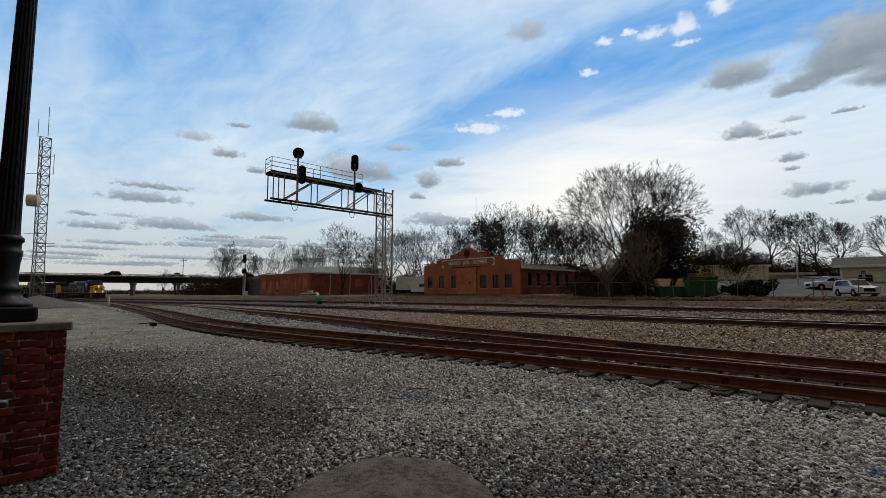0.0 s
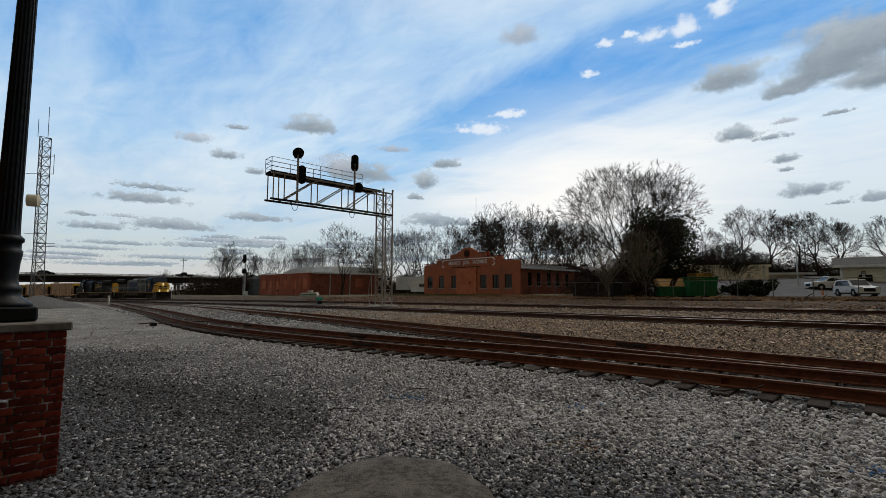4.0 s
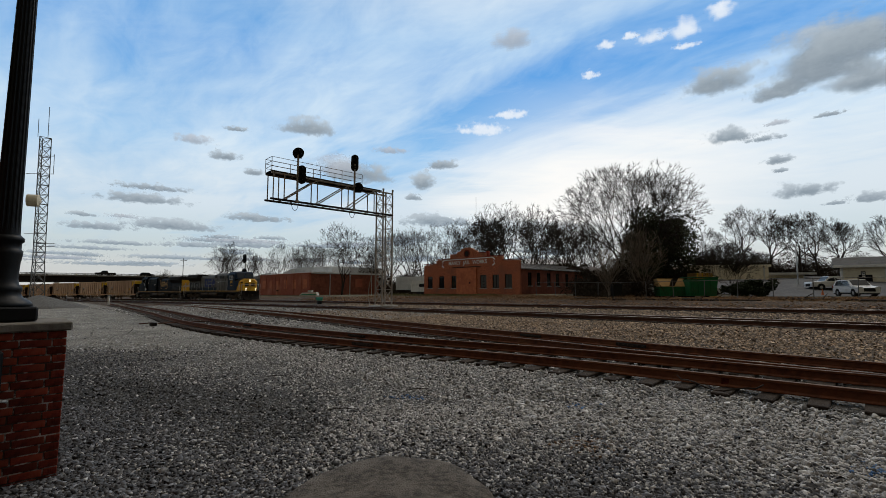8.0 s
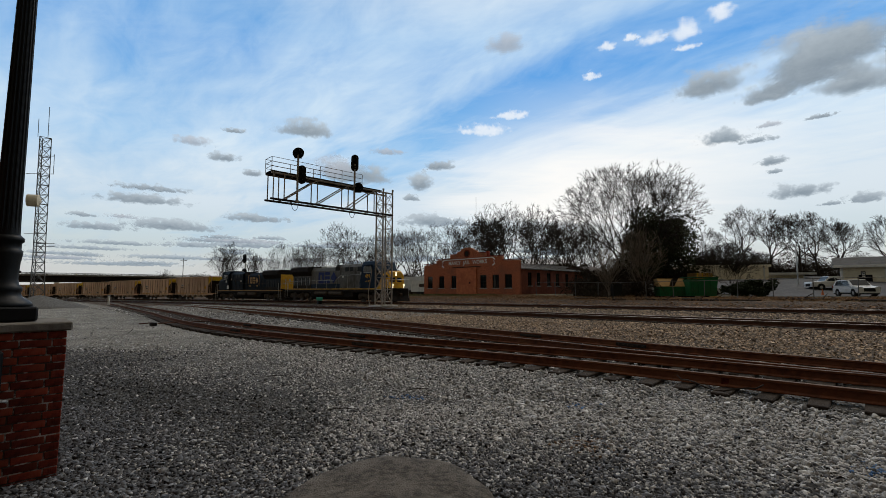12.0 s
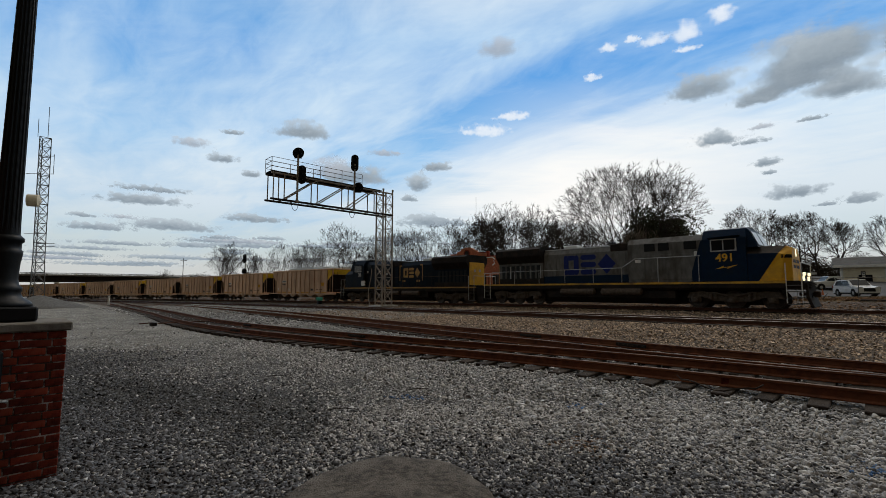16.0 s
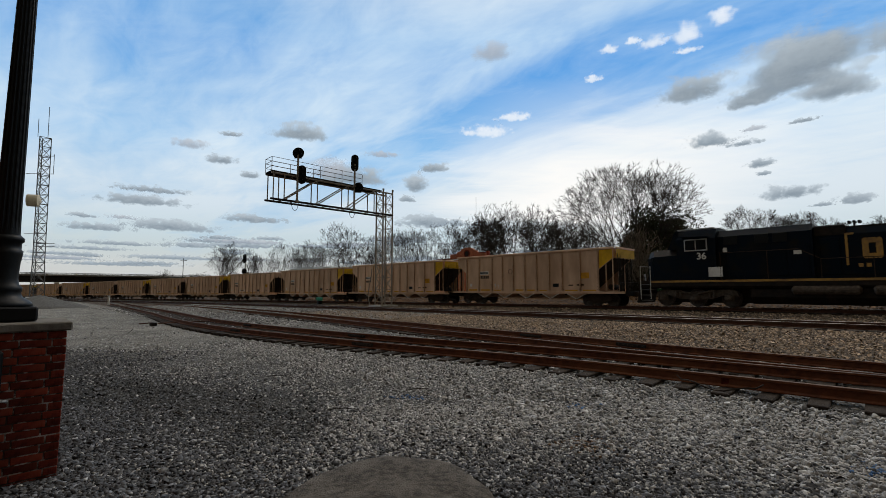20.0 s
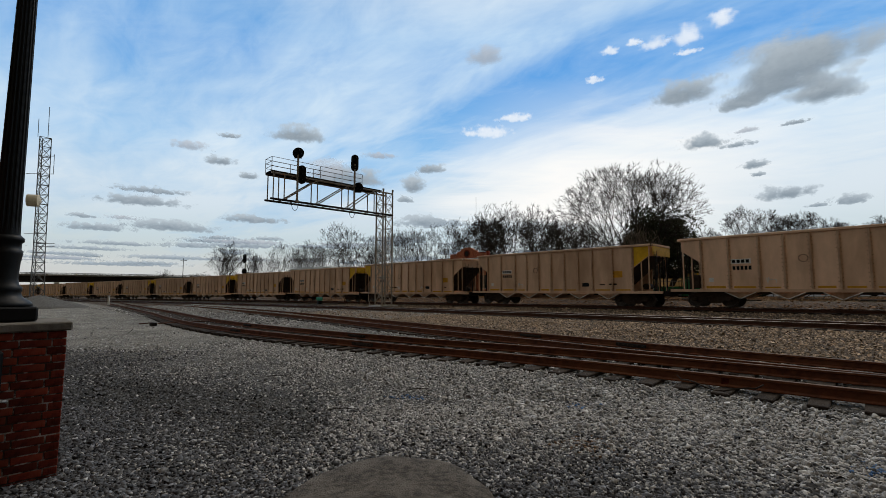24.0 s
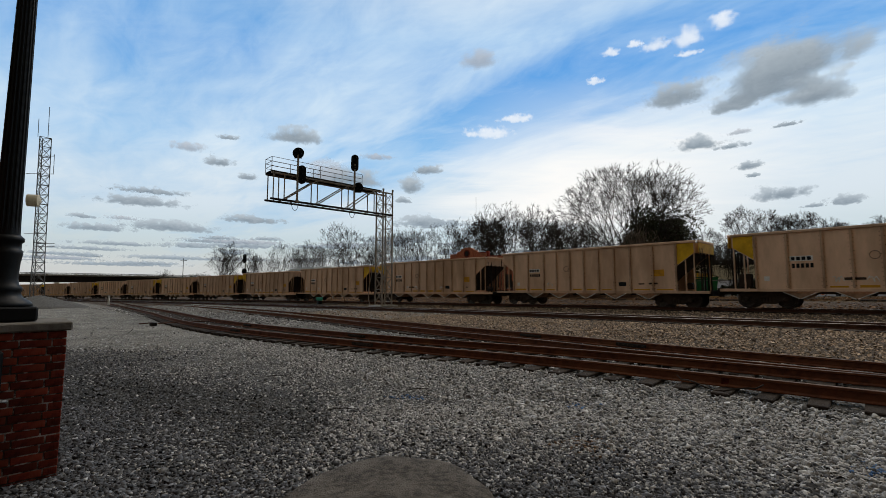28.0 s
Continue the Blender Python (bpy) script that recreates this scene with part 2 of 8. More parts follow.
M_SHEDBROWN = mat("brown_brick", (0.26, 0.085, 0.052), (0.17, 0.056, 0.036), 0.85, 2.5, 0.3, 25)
M_METALROOF = mat("grey_metal_roof", (0.24, 0.235, 0.23), (0.17, 0.165, 0.16), 0.5, 1.6, 0.1, stretch=(1, 4, 1), c3=(0.13, 0.10, 0.08))
M_WHITEMETAL = mat("white_metal", (0.62, 0.63, 0.63), (0.5, 0.51, 0.51), 0.5, 2.0)
M_CREAM = mat("cream_wall", (0.78, 0.71, 0.56), (0.68, 0.61, 0.47), 0.85, 2.0, 0.1)
M_GLASS = glass_mat("dark_window_glass")
M_WHITE = mat("white_paint", (0.72, 0.71, 0.68), (0.62, 0.61, 0.58), 0.6, 6)
M_BLUE = mat("blue_loco_paint", (0.006, 0.020, 0.045), (0.005, 0.014, 0.034), 0.45, 5, c3=(0.012, 0.02, 0.032))
M_GREYLOCO = mat("grey_loco_paint", (0.15, 0.148, 0.142), (0.10, 0.098, 0.093), 0.55, 4, c3=(0.055, 0.047, 0.040), stretch=(1, 1, 0.4))
M_NAVY = mat("dark_navy_loco_paint", (0.003, 0.0075, 0.015), (0.0045, 0.008, 0.013), 0.5, 5, c3=(0.012, 0.011, 0.010))
for m_dark in (M_BLACKSTEEL, M_NAVY, M_BLUE, M_GREYLOCO):
    m_dark.node_tree.nodes["Principled BSDF"].inputs["Specular IOR Level"].default_value = 0.05
M_YELLOW = mat("yellow_loco_paint", (0.72, 0.40, 0.03), (0.62, 0.33, 0.03), 0.5, 5, c3=(0.45, 0.25, 0.05))
M_DULLYELLOW = mat("dirty_yellow_stripe", (0.46, 0.26, 0.06), (0.30, 0.17, 0.06), 0.6, 6, c3=(0.2, 0.12, 0.06))
M_TAN = mat("tan_hopper_paint", (0.70, 0.47, 0.32), (0.58, 0.385, 0.26), 0.7, 2.2, 0.1, 20, c3=(0.44, 0.28, 0.18), stretch=(1, 1, 0.3), rand=0.16)
M_RIB = mat("grimy_tan_rib", (0.52, 0.345, 0.23), (0.38, 0.245, 0.16), 0.75, 9, 0.2, c3=(0.26, 0.155, 0.095), stretch=(1, 1, 0.5))
M_PATCH = mat("orange_patch_paint", (0.62, 0.30, 0.02), (0.5, 0.24, 0.03), 0.7, 8)
M_LOCOTRUCK = mat("dusty_loco_truck_steel", (0.115, 0.088, 0.068), (0.045, 0.035, 0.028), 0.8, 7, 0.3, c3=(0.075, 0.056, 0.043))
M_HYELLOW = mat("yellow_hopper_panel", (0.72, 0.42, 0.02), (0.60, 0.35, 0.02), 0.6, 5)
M_TRUCK = mat("grimy_truck_steel", (0.058, 0.038, 0.027), (0.018, 0.013, 0.010), 0.8, 7, 0.3, c3=(0.07, 0.046, 0.032))
M_WHEEL = mat("wheel_steel", (0.10, 0.085, 0.075), (0.06, 0.05, 0.045), 0.5, 8, metal=0.6)
M_BARK = mat("grey_brown_bark", (0.040, 0.031, 0.024), (0.024, 0.019, 0.015), 0.95, 7, 0.5, 20)
M_LAMP = mat("lit_headlamp", (1.0, 0.86, 0.55), rough=0.3, glow=1.4)
M_GREEN = mat("green_dumpster_paint", (0.014, 0.12, 0.045), (0.010, 0.085, 0.033), 0.6, 4, c3=(0.03, 0.075, 0.035))
M_TEAL = mat("teal_sign", (0.02, 0.28, 0.17), (0.02, 0.23, 0.14), 0.5, 6)
M_TANLID = mat("tan_lid", (0.52, 0.33, 0.13), (0.44, 0.28, 0.12), 0.7, 4)
M_CARWHITE = mat("white_car_paint", (0.66, 0.67, 0.68), (0.6, 0.61, 0.62), 0.25, 3)
M_TYRE = mat("tyre_rubber", (0.02, 0.02, 0.02), (0.03, 0.03, 0.03), 0.85, 10)
M_ASPHALT = mat("asphalt", (0.075, 0.075, 0.078), (0.05, 0.05, 0.052), 0.9, 20, 0.4, 90, c3=(0.1, 0.098, 0.095), coarse=0.05)


# ---- building helpers ----
def part(name, bm, material, parent=None, label="", smooth=False):
    me = bpy.data.meshes.new(name)
    bm.to_mesh(me)
    bm.free()
    for m in (material if isinstance(material, (list, tuple)) else [material]):
        me.materials.append(m)
    if smooth:
        for p in me.polygons:
            p.use_smooth = True
    ob = new(name, me)
    if parent is not None:
        ob.parent = parent
    if label:
        ob["label"] = label
    return ob


def shared(name, me, parent, m=None):
    ob = new(name, me)
    ob.parent = parent
    if m is not None:
        ob.matrix_basis = m
    return ob


def empty(name, m=None):
    ob = new(name)
    ob.empty_display_size = 0.3
    if m is not None:
        ob.matrix_basis = m
    return ob


def box(bm, x0, x1, y0, y1, z0, z1, bev=0.0, mi=0):
    vs = [bm.verts.new(p) for p in ((x0, y0, z0), (x1, y0, z0), (x1, y1, z0), (x0, y1, z0), (x0, y0, z1), (x1, y0, z1), (x1, y1, z1), (x0, y1, z1))]
    fs = [bm.faces.new([vs[i] for i in f]) for f in ((3, 2, 1, 0), (4, 5, 6, 7), (0, 1, 5, 4), (1, 2, 6, 5), (2, 3, 7, 6), (3, 0, 4, 7))]
    for f in fs:
        f.material_index = mi
    if bev:
        es = {e for f in fs for e in f.edges}
        r = bmesh.ops.bevel(bm, geom=list(es), offset=bev, segments=1, affect="EDGES", profile=0.5)
        for f in r["faces"]:
            f.material_index = mi
    return vs


def prism(bm, pts, axis, lo, hi, mi=0):
    """Extrude an outline of (p, q) along axis from lo to hi. axis x: (y, z); y: (x, z); z: (x, y)."""
    def at(p, d):
        return {"x": (d, p[0], p[1]), "y": (p[0], d, p[1]), "z": (p[0], p[1], d)}[axis]
    a, b = [bm.verts.new(at(p, lo)) for p in pts], [bm.verts.new(at(p, hi)) for p in pts]
    fs = [bm.faces.new(a), bm.faces.new(b[::-1])]
    n = len(pts)
    for i in range(n):
        fs.append(bm.faces.new((a[(i + 1) % n], a[i], b[i], b[(i + 1) % n])))
    for f in fs:
        f.material_index = mi
    bmesh.ops.recalc_face_normals(bm, faces=fs)
    return fs


def rod(bm, p, q, r, n=6, r2=None, cap=True, mi=0):
    p, q = Vector(p), Vector(q)
    d = q - p
    if d.length < 1e-6:
        return
    z = d.normalized()
    x = z.orthogonal().normalized()
    y = z.cross(x)
    r2 = r if r2 is None else r2
    A = [bm.verts.new(p + (x * math.cos(t) + y * math.sin(t)) * r) for t in [2 * math.pi * i / n for i in range(n)]]
    B = [bm.verts.new(q + (x * math.cos(t) + y * math.sin(t)) * r2) for t in [2 * math.pi * i / n for i in range(n)]]
    fs = [bm.faces.new((A[i], A[(i + 1) % n], B[(i + 1) % n], B[i])) for i in range(n)]
    if cap:
        fs += [bm.faces.new(A[::-1]), bm.faces.new(B)]
    for f in fs:
        f.material_index = mi


def lathe(bm, prof, n=16, at=(0, 0, 0), axis="z", mi=0):
    """Turn a profile of (radius, height) about an axis."""
    rings = []
    for r, h in prof:
        ring = []
        for i in range(n):
            t = 2 * math.pi * i / n
            c, s = r * math.cos(t), r * math.sin(t)
            v = {"z": (c, s, h), "y": (c, h, s), "x": (h, c, s)}[axis]
            ring.append(bm.verts.new((v[0] + at[0], v[1] + at[1], v[2] + at[2])))
        rings.append(ring)
    fs = []
    for a, b in zip(rings, rings[1:]):
        for i in range(n):
            fs.append(bm.faces.new((a[i], a[(i + 1) % n], b[(i + 1) % n], b[i])))
    fs += [bm.faces.new(rings[0][::-1]), bm.faces.new(rings[-1])]
    for f in fs:
        f.material_index = mi
    bmesh.ops.recalc_face_normals(bm, faces=fs)


def letters(text, size, material, parent, m, label="", thick=0.004, name="lettering"):
    """Raised lettering in the built-in font, as a mesh in the x-z plane."""
    cu = bpy.data.curves.new("txt", "FONT")
    cu.offset = size * 0.018
    cu.body, cu.size, cu.extrude, cu.align_x, cu.align_y = text, size, thick, "CENTER", "CENTER"
    tmp = bpy.data.objects.new("txt", cu)
    scene.collection.objects.link(tmp)
    dg = bpy.context.evaluated_depsgraph_get()
    me = bpy.data.meshes.new_from_object(tmp.evaluated_get(dg))
    bpy.data.objects.remove(tmp)
    me.materials.clear()
    me.materials.append(material)
    ob = new(name, me)
    ob.parent = parent
    ob.matrix_basis = m
    if label:
        ob["label"] = label
    return ob


# ---- plan ----
def plan(a, n):
    """World x, y of a point a metres along and n metres across the tracks."""
    return a * UX + n * NX, a * UY + n * NY


def along(x, y):
    return x * UX + y * UY, x * NX + y * NY


def bend(a):
    """How far the main line has swung towards the yard at a."""
    d = np.maximum(0.0, CURVE_A - a)
    return d * d / (2 * CURVE_R)


def slope(x, y):
    return 0.0055 * x - 0.0058 * y


PROF_N = [-4000, 5.6, 6.9, 12.8, 14.4, 18.6, 23.4, 25.2, 28.8, 32.8, 34.6, 36.5, 41, 45, 52, 4000]
PROF_Z = [0, 0, 0.05, 0.05, 0.12, 0.23, 0.23, 0.21, 0.36, 0.36, 0.12, 0.2, 0.85, 1.1, 1.3, 1.3]


def ground_z(x, y):
    a, n = along(x, y)
    far = np.clip(1 - (np.hypot(x, y) - 300) / 600, 0, 1)
    rise = np.interp(n + bend(np.maximum(a, -150)), PROF_N, PROF_Z)
    lot = np.clip((a + 36) / 14, 0, 1) * np.clip((n - 38) / 6, 0, 1)
    # the street climbs behind the car park
    hill = 0.12 * np.clip(y - 55, 0, 26) * np.clip((x - 33) / 7, 0, 1) * np.clip((260 - x) / 60, 0, 1)
    return slope(x, y) * far + rise * (1 - 0.26 * lot) + hill


def path_share(x, y):
    """How much of the yard's surface is fine packed stone dust: a wheel-worn lane beside the siding."""
    a, n = along(x, y)
    return np.clip((-9 - a) / 10, 0, 1) * np.clip((n - 0.2) / 1.5, 0, 1) * np.clip((6.7 - n + np.clip((-40 - a) * 0.08, 0, 3)) / 0.8, 0, 1)


def main_line(s, across=0.0):
    """Place and heading of the main line s metres past its zero point."""
    sc = 20.31
    if s >= sc:
        x, y, h = UX * s, 44.59 + UY * s, PHI
    else:
        th = (sc - s) / CURVE_R
        h = PHI - th
        x = UX * sc + (math.sin(h) - math.sin(PHI)) * CURVE_R
        y = 44.59 + UY * sc + (math.cos(h) - math.cos(PHI)) * CURVE_R
    return x + across * math.sin(h), y + across * math.cos(h), h


def curve_line(ctrl):
    """Smooth line through control points (a, n), as a function of a."""
    A, B = np.array([c[0] for c in ctrl], float), np.array([c[1] for c in ctrl], float)
    g = np.gradient(B, A)

    def f(a):
        i = int(np.clip(np.searchsorted(A, a) - 1, 0, len(A) - 2))
        h = A[i + 1] - A[i]
        t = min(1, max(0, (a - A[i]) / h))
        return ((2 * t**3 - 3 * t**2 + 1) * B[i] + (t**3 - 2 * t**2 + t) * h * g[i] + (-2 * t**3 + 3 * t**2) * B[i + 1] + (t**3 - t**2) * h * g[i + 1])
    return f


LINE_N = curve_line([(-90, 12.0), (-78, 11.2), (-63, 10.1), (-46.5, 8.85), (-37, 8.1), (-30, 7.4), (-25, 7.0), (-19.2, 6.92), (-14.6, 7.22), (-10, 7.75), (-5, 8.55), (0, 8.85), (30, 8.9), (60, 8.9)])
LINE_F = curve_line([(-100, 13.6), (-70, 15.2), (-45, 14.7), (-30, 13.6), (-20, 12.5), (-14.4, 11.85), (-10.9, 11.45), (-7, 11.15), (-4.6, 10.8), (-2, 10.6), (0, 10.47), (30, 10.4), (60, 10.4)])


def line_points(kind, step=1.0):
    """Centre points (x, y, heading) along a track."""
    out = []
    if kind == "T":
        return [main_line(s) for s in np.arange(-420, 170, step)]
    if kind == "M":
        return [main_line(s, M_N - T_N) for s in np.arange(-420, 170, step)]
    f, lo, hi = (LINE_N, -88, 60) if kind == "N" else (LINE_F, -100, 60)
    for a in np.arange(lo, hi, step):
        x, y = plan(a, f(a))
        x2, y2 = plan(a + 0.1, f(a + 0.1))
        out.append((x, y, math.atan2(-(y2 - y), x2 - x)))
    return out


HEAD = {"T": 0.60, "M": 0.45, "N": 0.28, "F": 0.28}


def rail_z(kind, x, y):
    return slope(x, y) + HEAD[kind]


RAIL = [(-0.07, -0.17), (0.07, -0.17), (0.07, -0.155), (0.012, -0.135), (0.012, -0.045), (0.036, -0.035), (0.036, -0.004), (0.028, 0.0),
        (-0.028, 0.0), (-0.036, -0.004), (-0.036, -0.035), (-0.012, -0.045), (-0.012, -0.135), (-0.07, -0.155)]


def build_track(kind, parent, label, top):
    pts = line_points(kind, 1.0 if kind in "NF" else 2.0)
    for side in (-1, 1):
        bm = bmesh.new()
        prev = None
        for x, y, h in pts:
            ox, oy = x + side * 0.7535 * math.sin(h), y + side * 0.7535 * math.cos(h)
            z = rail_z(kind, x, y)
            ring = [bm.verts.new((ox + p * math.sin(h), oy + p * math.cos(h), z + q)) for p, q in RAIL]
            if prev:
                for i in range(len(RAIL)):
                    j = (i + 1) % len(RAIL)
                    f = bm.faces.new((prev[i], prev[j], ring[j], ring[i]))
                    f.material_index = 1 if i in (6, 7, 8) else 0
            prev = ring
        bmesh.ops.recalc_face_normals(bm, faces=bm.faces)
        part("rail", bm, [M_RUSTNEAR if kind in "NF" else M_RUST, top], parent, label)
    bm = bmesh.new()
    box(bm, -0.115, 0.115, -1.3, 1.3, -0.09, 0.0, 0.012)
    me = bpy.data.meshes.new("tie")
    bm.to_mesh(me)
    bm.free()
    me.materials.append(M_TIE)
    rng = random.Random(ord(kind))
    made = 0
    rest = bmesh.new()
    for x, y, h in line_points(kind, 0.54):
        if math.hypot(x, y) > 130:
            continue
        near = math.hypot(x, y) < 75 and y > -8
        z = rail_z(kind, x, y) - 0.172 + rng.uniform(-0.012, 0.004)
        m = pose(x + rng.uniform(-0.04, 0.04), y + rng.uniform(-0.04, 0.04), z, 0, 0, -math.degrees(h) + rng.uniform(-2, 2))
        if near and made < 170:
            shared("tie", me, parent, m)
            made += 1
        else:
            vs = box(rest, -0.115, 0.115, -1.3, 1.3, -0.09, 0.0)
            for v in vs:
                v.co = m @ v.co
    part("far_ties", rest, M_TIE, parent)["kind"] = "stuff"


def make_ground():
    def lines(dense_lo, dense_hi, step):
        mid = list(np.arange(dense_lo, dense_hi + 1e-6, step))
        up, v, d = [], dense_hi, step
        while v < 4000:
            d *= 1.3
            v += d
            up.append(v)
        dn, v, d = [], dense_lo, step
        while v > -4000:
            d *= 1.3
            v -= d
            dn.append(v)
        return np.array(dn[::-1] + mid + up)
    A, B = lines(-40, 20, 0.5), lines(-2, 55, 0.4)
    ag, ng = np.meshgrid(A, B, indexing="ij")
    x, y = ag * UX + ng * NX, ag * UY + ng * NY
    z = ground_z(x, y)
    rng = np.random.RandomState(3)
    near = np.hypot(x, y) < 60
    z = z + near * rng.uniform(-0.012, 0.012, z.shape)
    verts = np.stack([x, y, z], -1).reshape(-1, 3)
    na, nb = len(A), len(B)
    i = np.arange(na * nb).reshape(na, nb)
    faces = np.stack([i[:-1, :-1], i[:-1, 1:], i[1:, 1:], i[1:, :-1]], -1).reshape(-1, 4)[:, ::-1]
    me = bpy.data.meshes.new("ground")
    me.from_pydata(verts.tolist(), [], faces.tolist())
    at = me.attributes.new("across", "FLOAT", "POINT")
    at.data.foreach_set("value", (ng + bend(np.maximum(ag, -150))).reshape(-1).astype(np.float32))
    at = me.attributes.new("lane", "FLOAT", "POINT")
    at.data.foreach_set("value", path_share(x, y).reshape(-1).astype(np.float32))
    me.materials.append(M_GROUND)
    ob = new("ground", me)
    tagged(ob, "grey gravel yard with brown ballast and a leafy bank", "ground", kind="structure")
    return ob


make_ground()
TRACKS = {}
for kind, label, top in (("N", "rusty siding track on weathered ties in grey gravel", M_DULLTOP), ("F", "rusty second siding track converging at a turnout", M_DULLTOP),
                         ("M", "main line track with polished rail tops", M_RAILTOP), ("T", "far main line track carrying the coal train", M_RAILTOP)):
    TRACKS[kind] = tagged(empty("railway_track"), label, "railway track", "parallel tracks", "structure")
    build_track(kind, TRACKS[kind], "", top)


def place(a, n, z=None, turn=0.0):
    x, y = plan(a, n)
    return pose(x, y, float(ground_z(x, y)) if z is None else z, 0, 0, -46.4 + turn)


# ---- brick works hall ----
def window_unit(parent, x0, x1, z0, z1, y, cols=2, rows=4, facing=-1, side=False):
    """A steel window set back in its opening: frame, sill and single panes. side: in a wall along y at x = y."""
    def tr(bm):
        if side:
            for v in bm.verts:
                v.co = Vector((y - v.co.y, v.co.x, v.co.z))
        else:
            for v in bm.verts:
                v.co = Vector((v.co.x, y + v.co.y, v.co.z))
        return bm
    d = 0.14
    bm = bmesh.new()
    t = 0.07
    box(bm, x0, x0 + t, d - 0.05, d + 0.05, z0, z1)
    box(bm, x1 - t, x1, d - 0.05, d + 0.05, z0, z1)
    box(bm, x0 + t, x1 - t, d - 0.05, d + 0.05, z0, z0 + t)
    box(bm, x0 + t, x1 - t, d - 0.05, d + 0.05, z1 - t, z1)
    win = part("window", tr(bm), M_BLACKSTEEL, parent, "dark steel window with small panes")
    for i in range(1, cols):
        bm = bmesh.new()
        xm = x0 + (x1 - x0) * i / cols
        box(bm, xm - 0.025, xm + 0.025, d - 0.04, d + 0.04, z0 + t, z1 - t)
        part("mullion", tr(bm), M_BLACKSTEEL, win)
    for j in range(1, rows):
        bm = bmesh.new()
        zm = z0 + (z1 - z0) * j / rows
        box(bm, x0 + t, x1 - t, d - 0.035, d + 0.035, zm - 0.022, zm + 0.022)
        part("glazing_bar", tr(bm), M_BLACKSTEEL, win)
    rng = random.Random(int(x0 * 37) % 1000)
    for i in range(cols):
        for j in range(rows):
            bm = bmesh.new()
            xa, xb = x0 + t + (x1 - x0 - 2 * t) * i / cols, x0 + t + (x1 - x0 - 2 * t) * (i + 1) / cols
            za, zb = z0 + t + (z1 - z0 - 2 * t) * j / rows, z0 + t + (z1 - z0 - 2 * t) * (j + 1) / rows
            box(bm, xa, xb, d - 0.006 + rng.uniform(-0.004, 0.004), d + 0.006, za, zb)
            part("pane", tr(bm), M_GLASS, win)
    bm = bmesh.new()
    box(bm, x0 - 0.08, x1 + 0.08, -0.06, d - 0.05, z0 - 0.12, z0 - 0.003, 0.01)
    part("sill", tr(bm), M_CONCRETE, win)


def wall_with_openings(bm, x0, x1, z0, z1, y0, y1, openings, mi=0):
    """A wall in the x-z plane cut into pieces round rectangular openings (xa, xb, za, zb)."""
    cuts = sorted(openings)
    x = x0
    for xa, xb, za, zb in cuts:
        if xa > x:
            box(bm, x, xa, y0, y1, z0, z1, mi=mi)
        if za > z0:
            box(bm, xa, xb, y0, y1, z0, za, mi=mi)
        if zb < z1:
            box(bm, xa, xb, y0, y1, zb, z1, mi=mi)
        x = xb
    if x < x1:
        box(bm, x, x1, y0, y1, z0, z1, mi=mi)


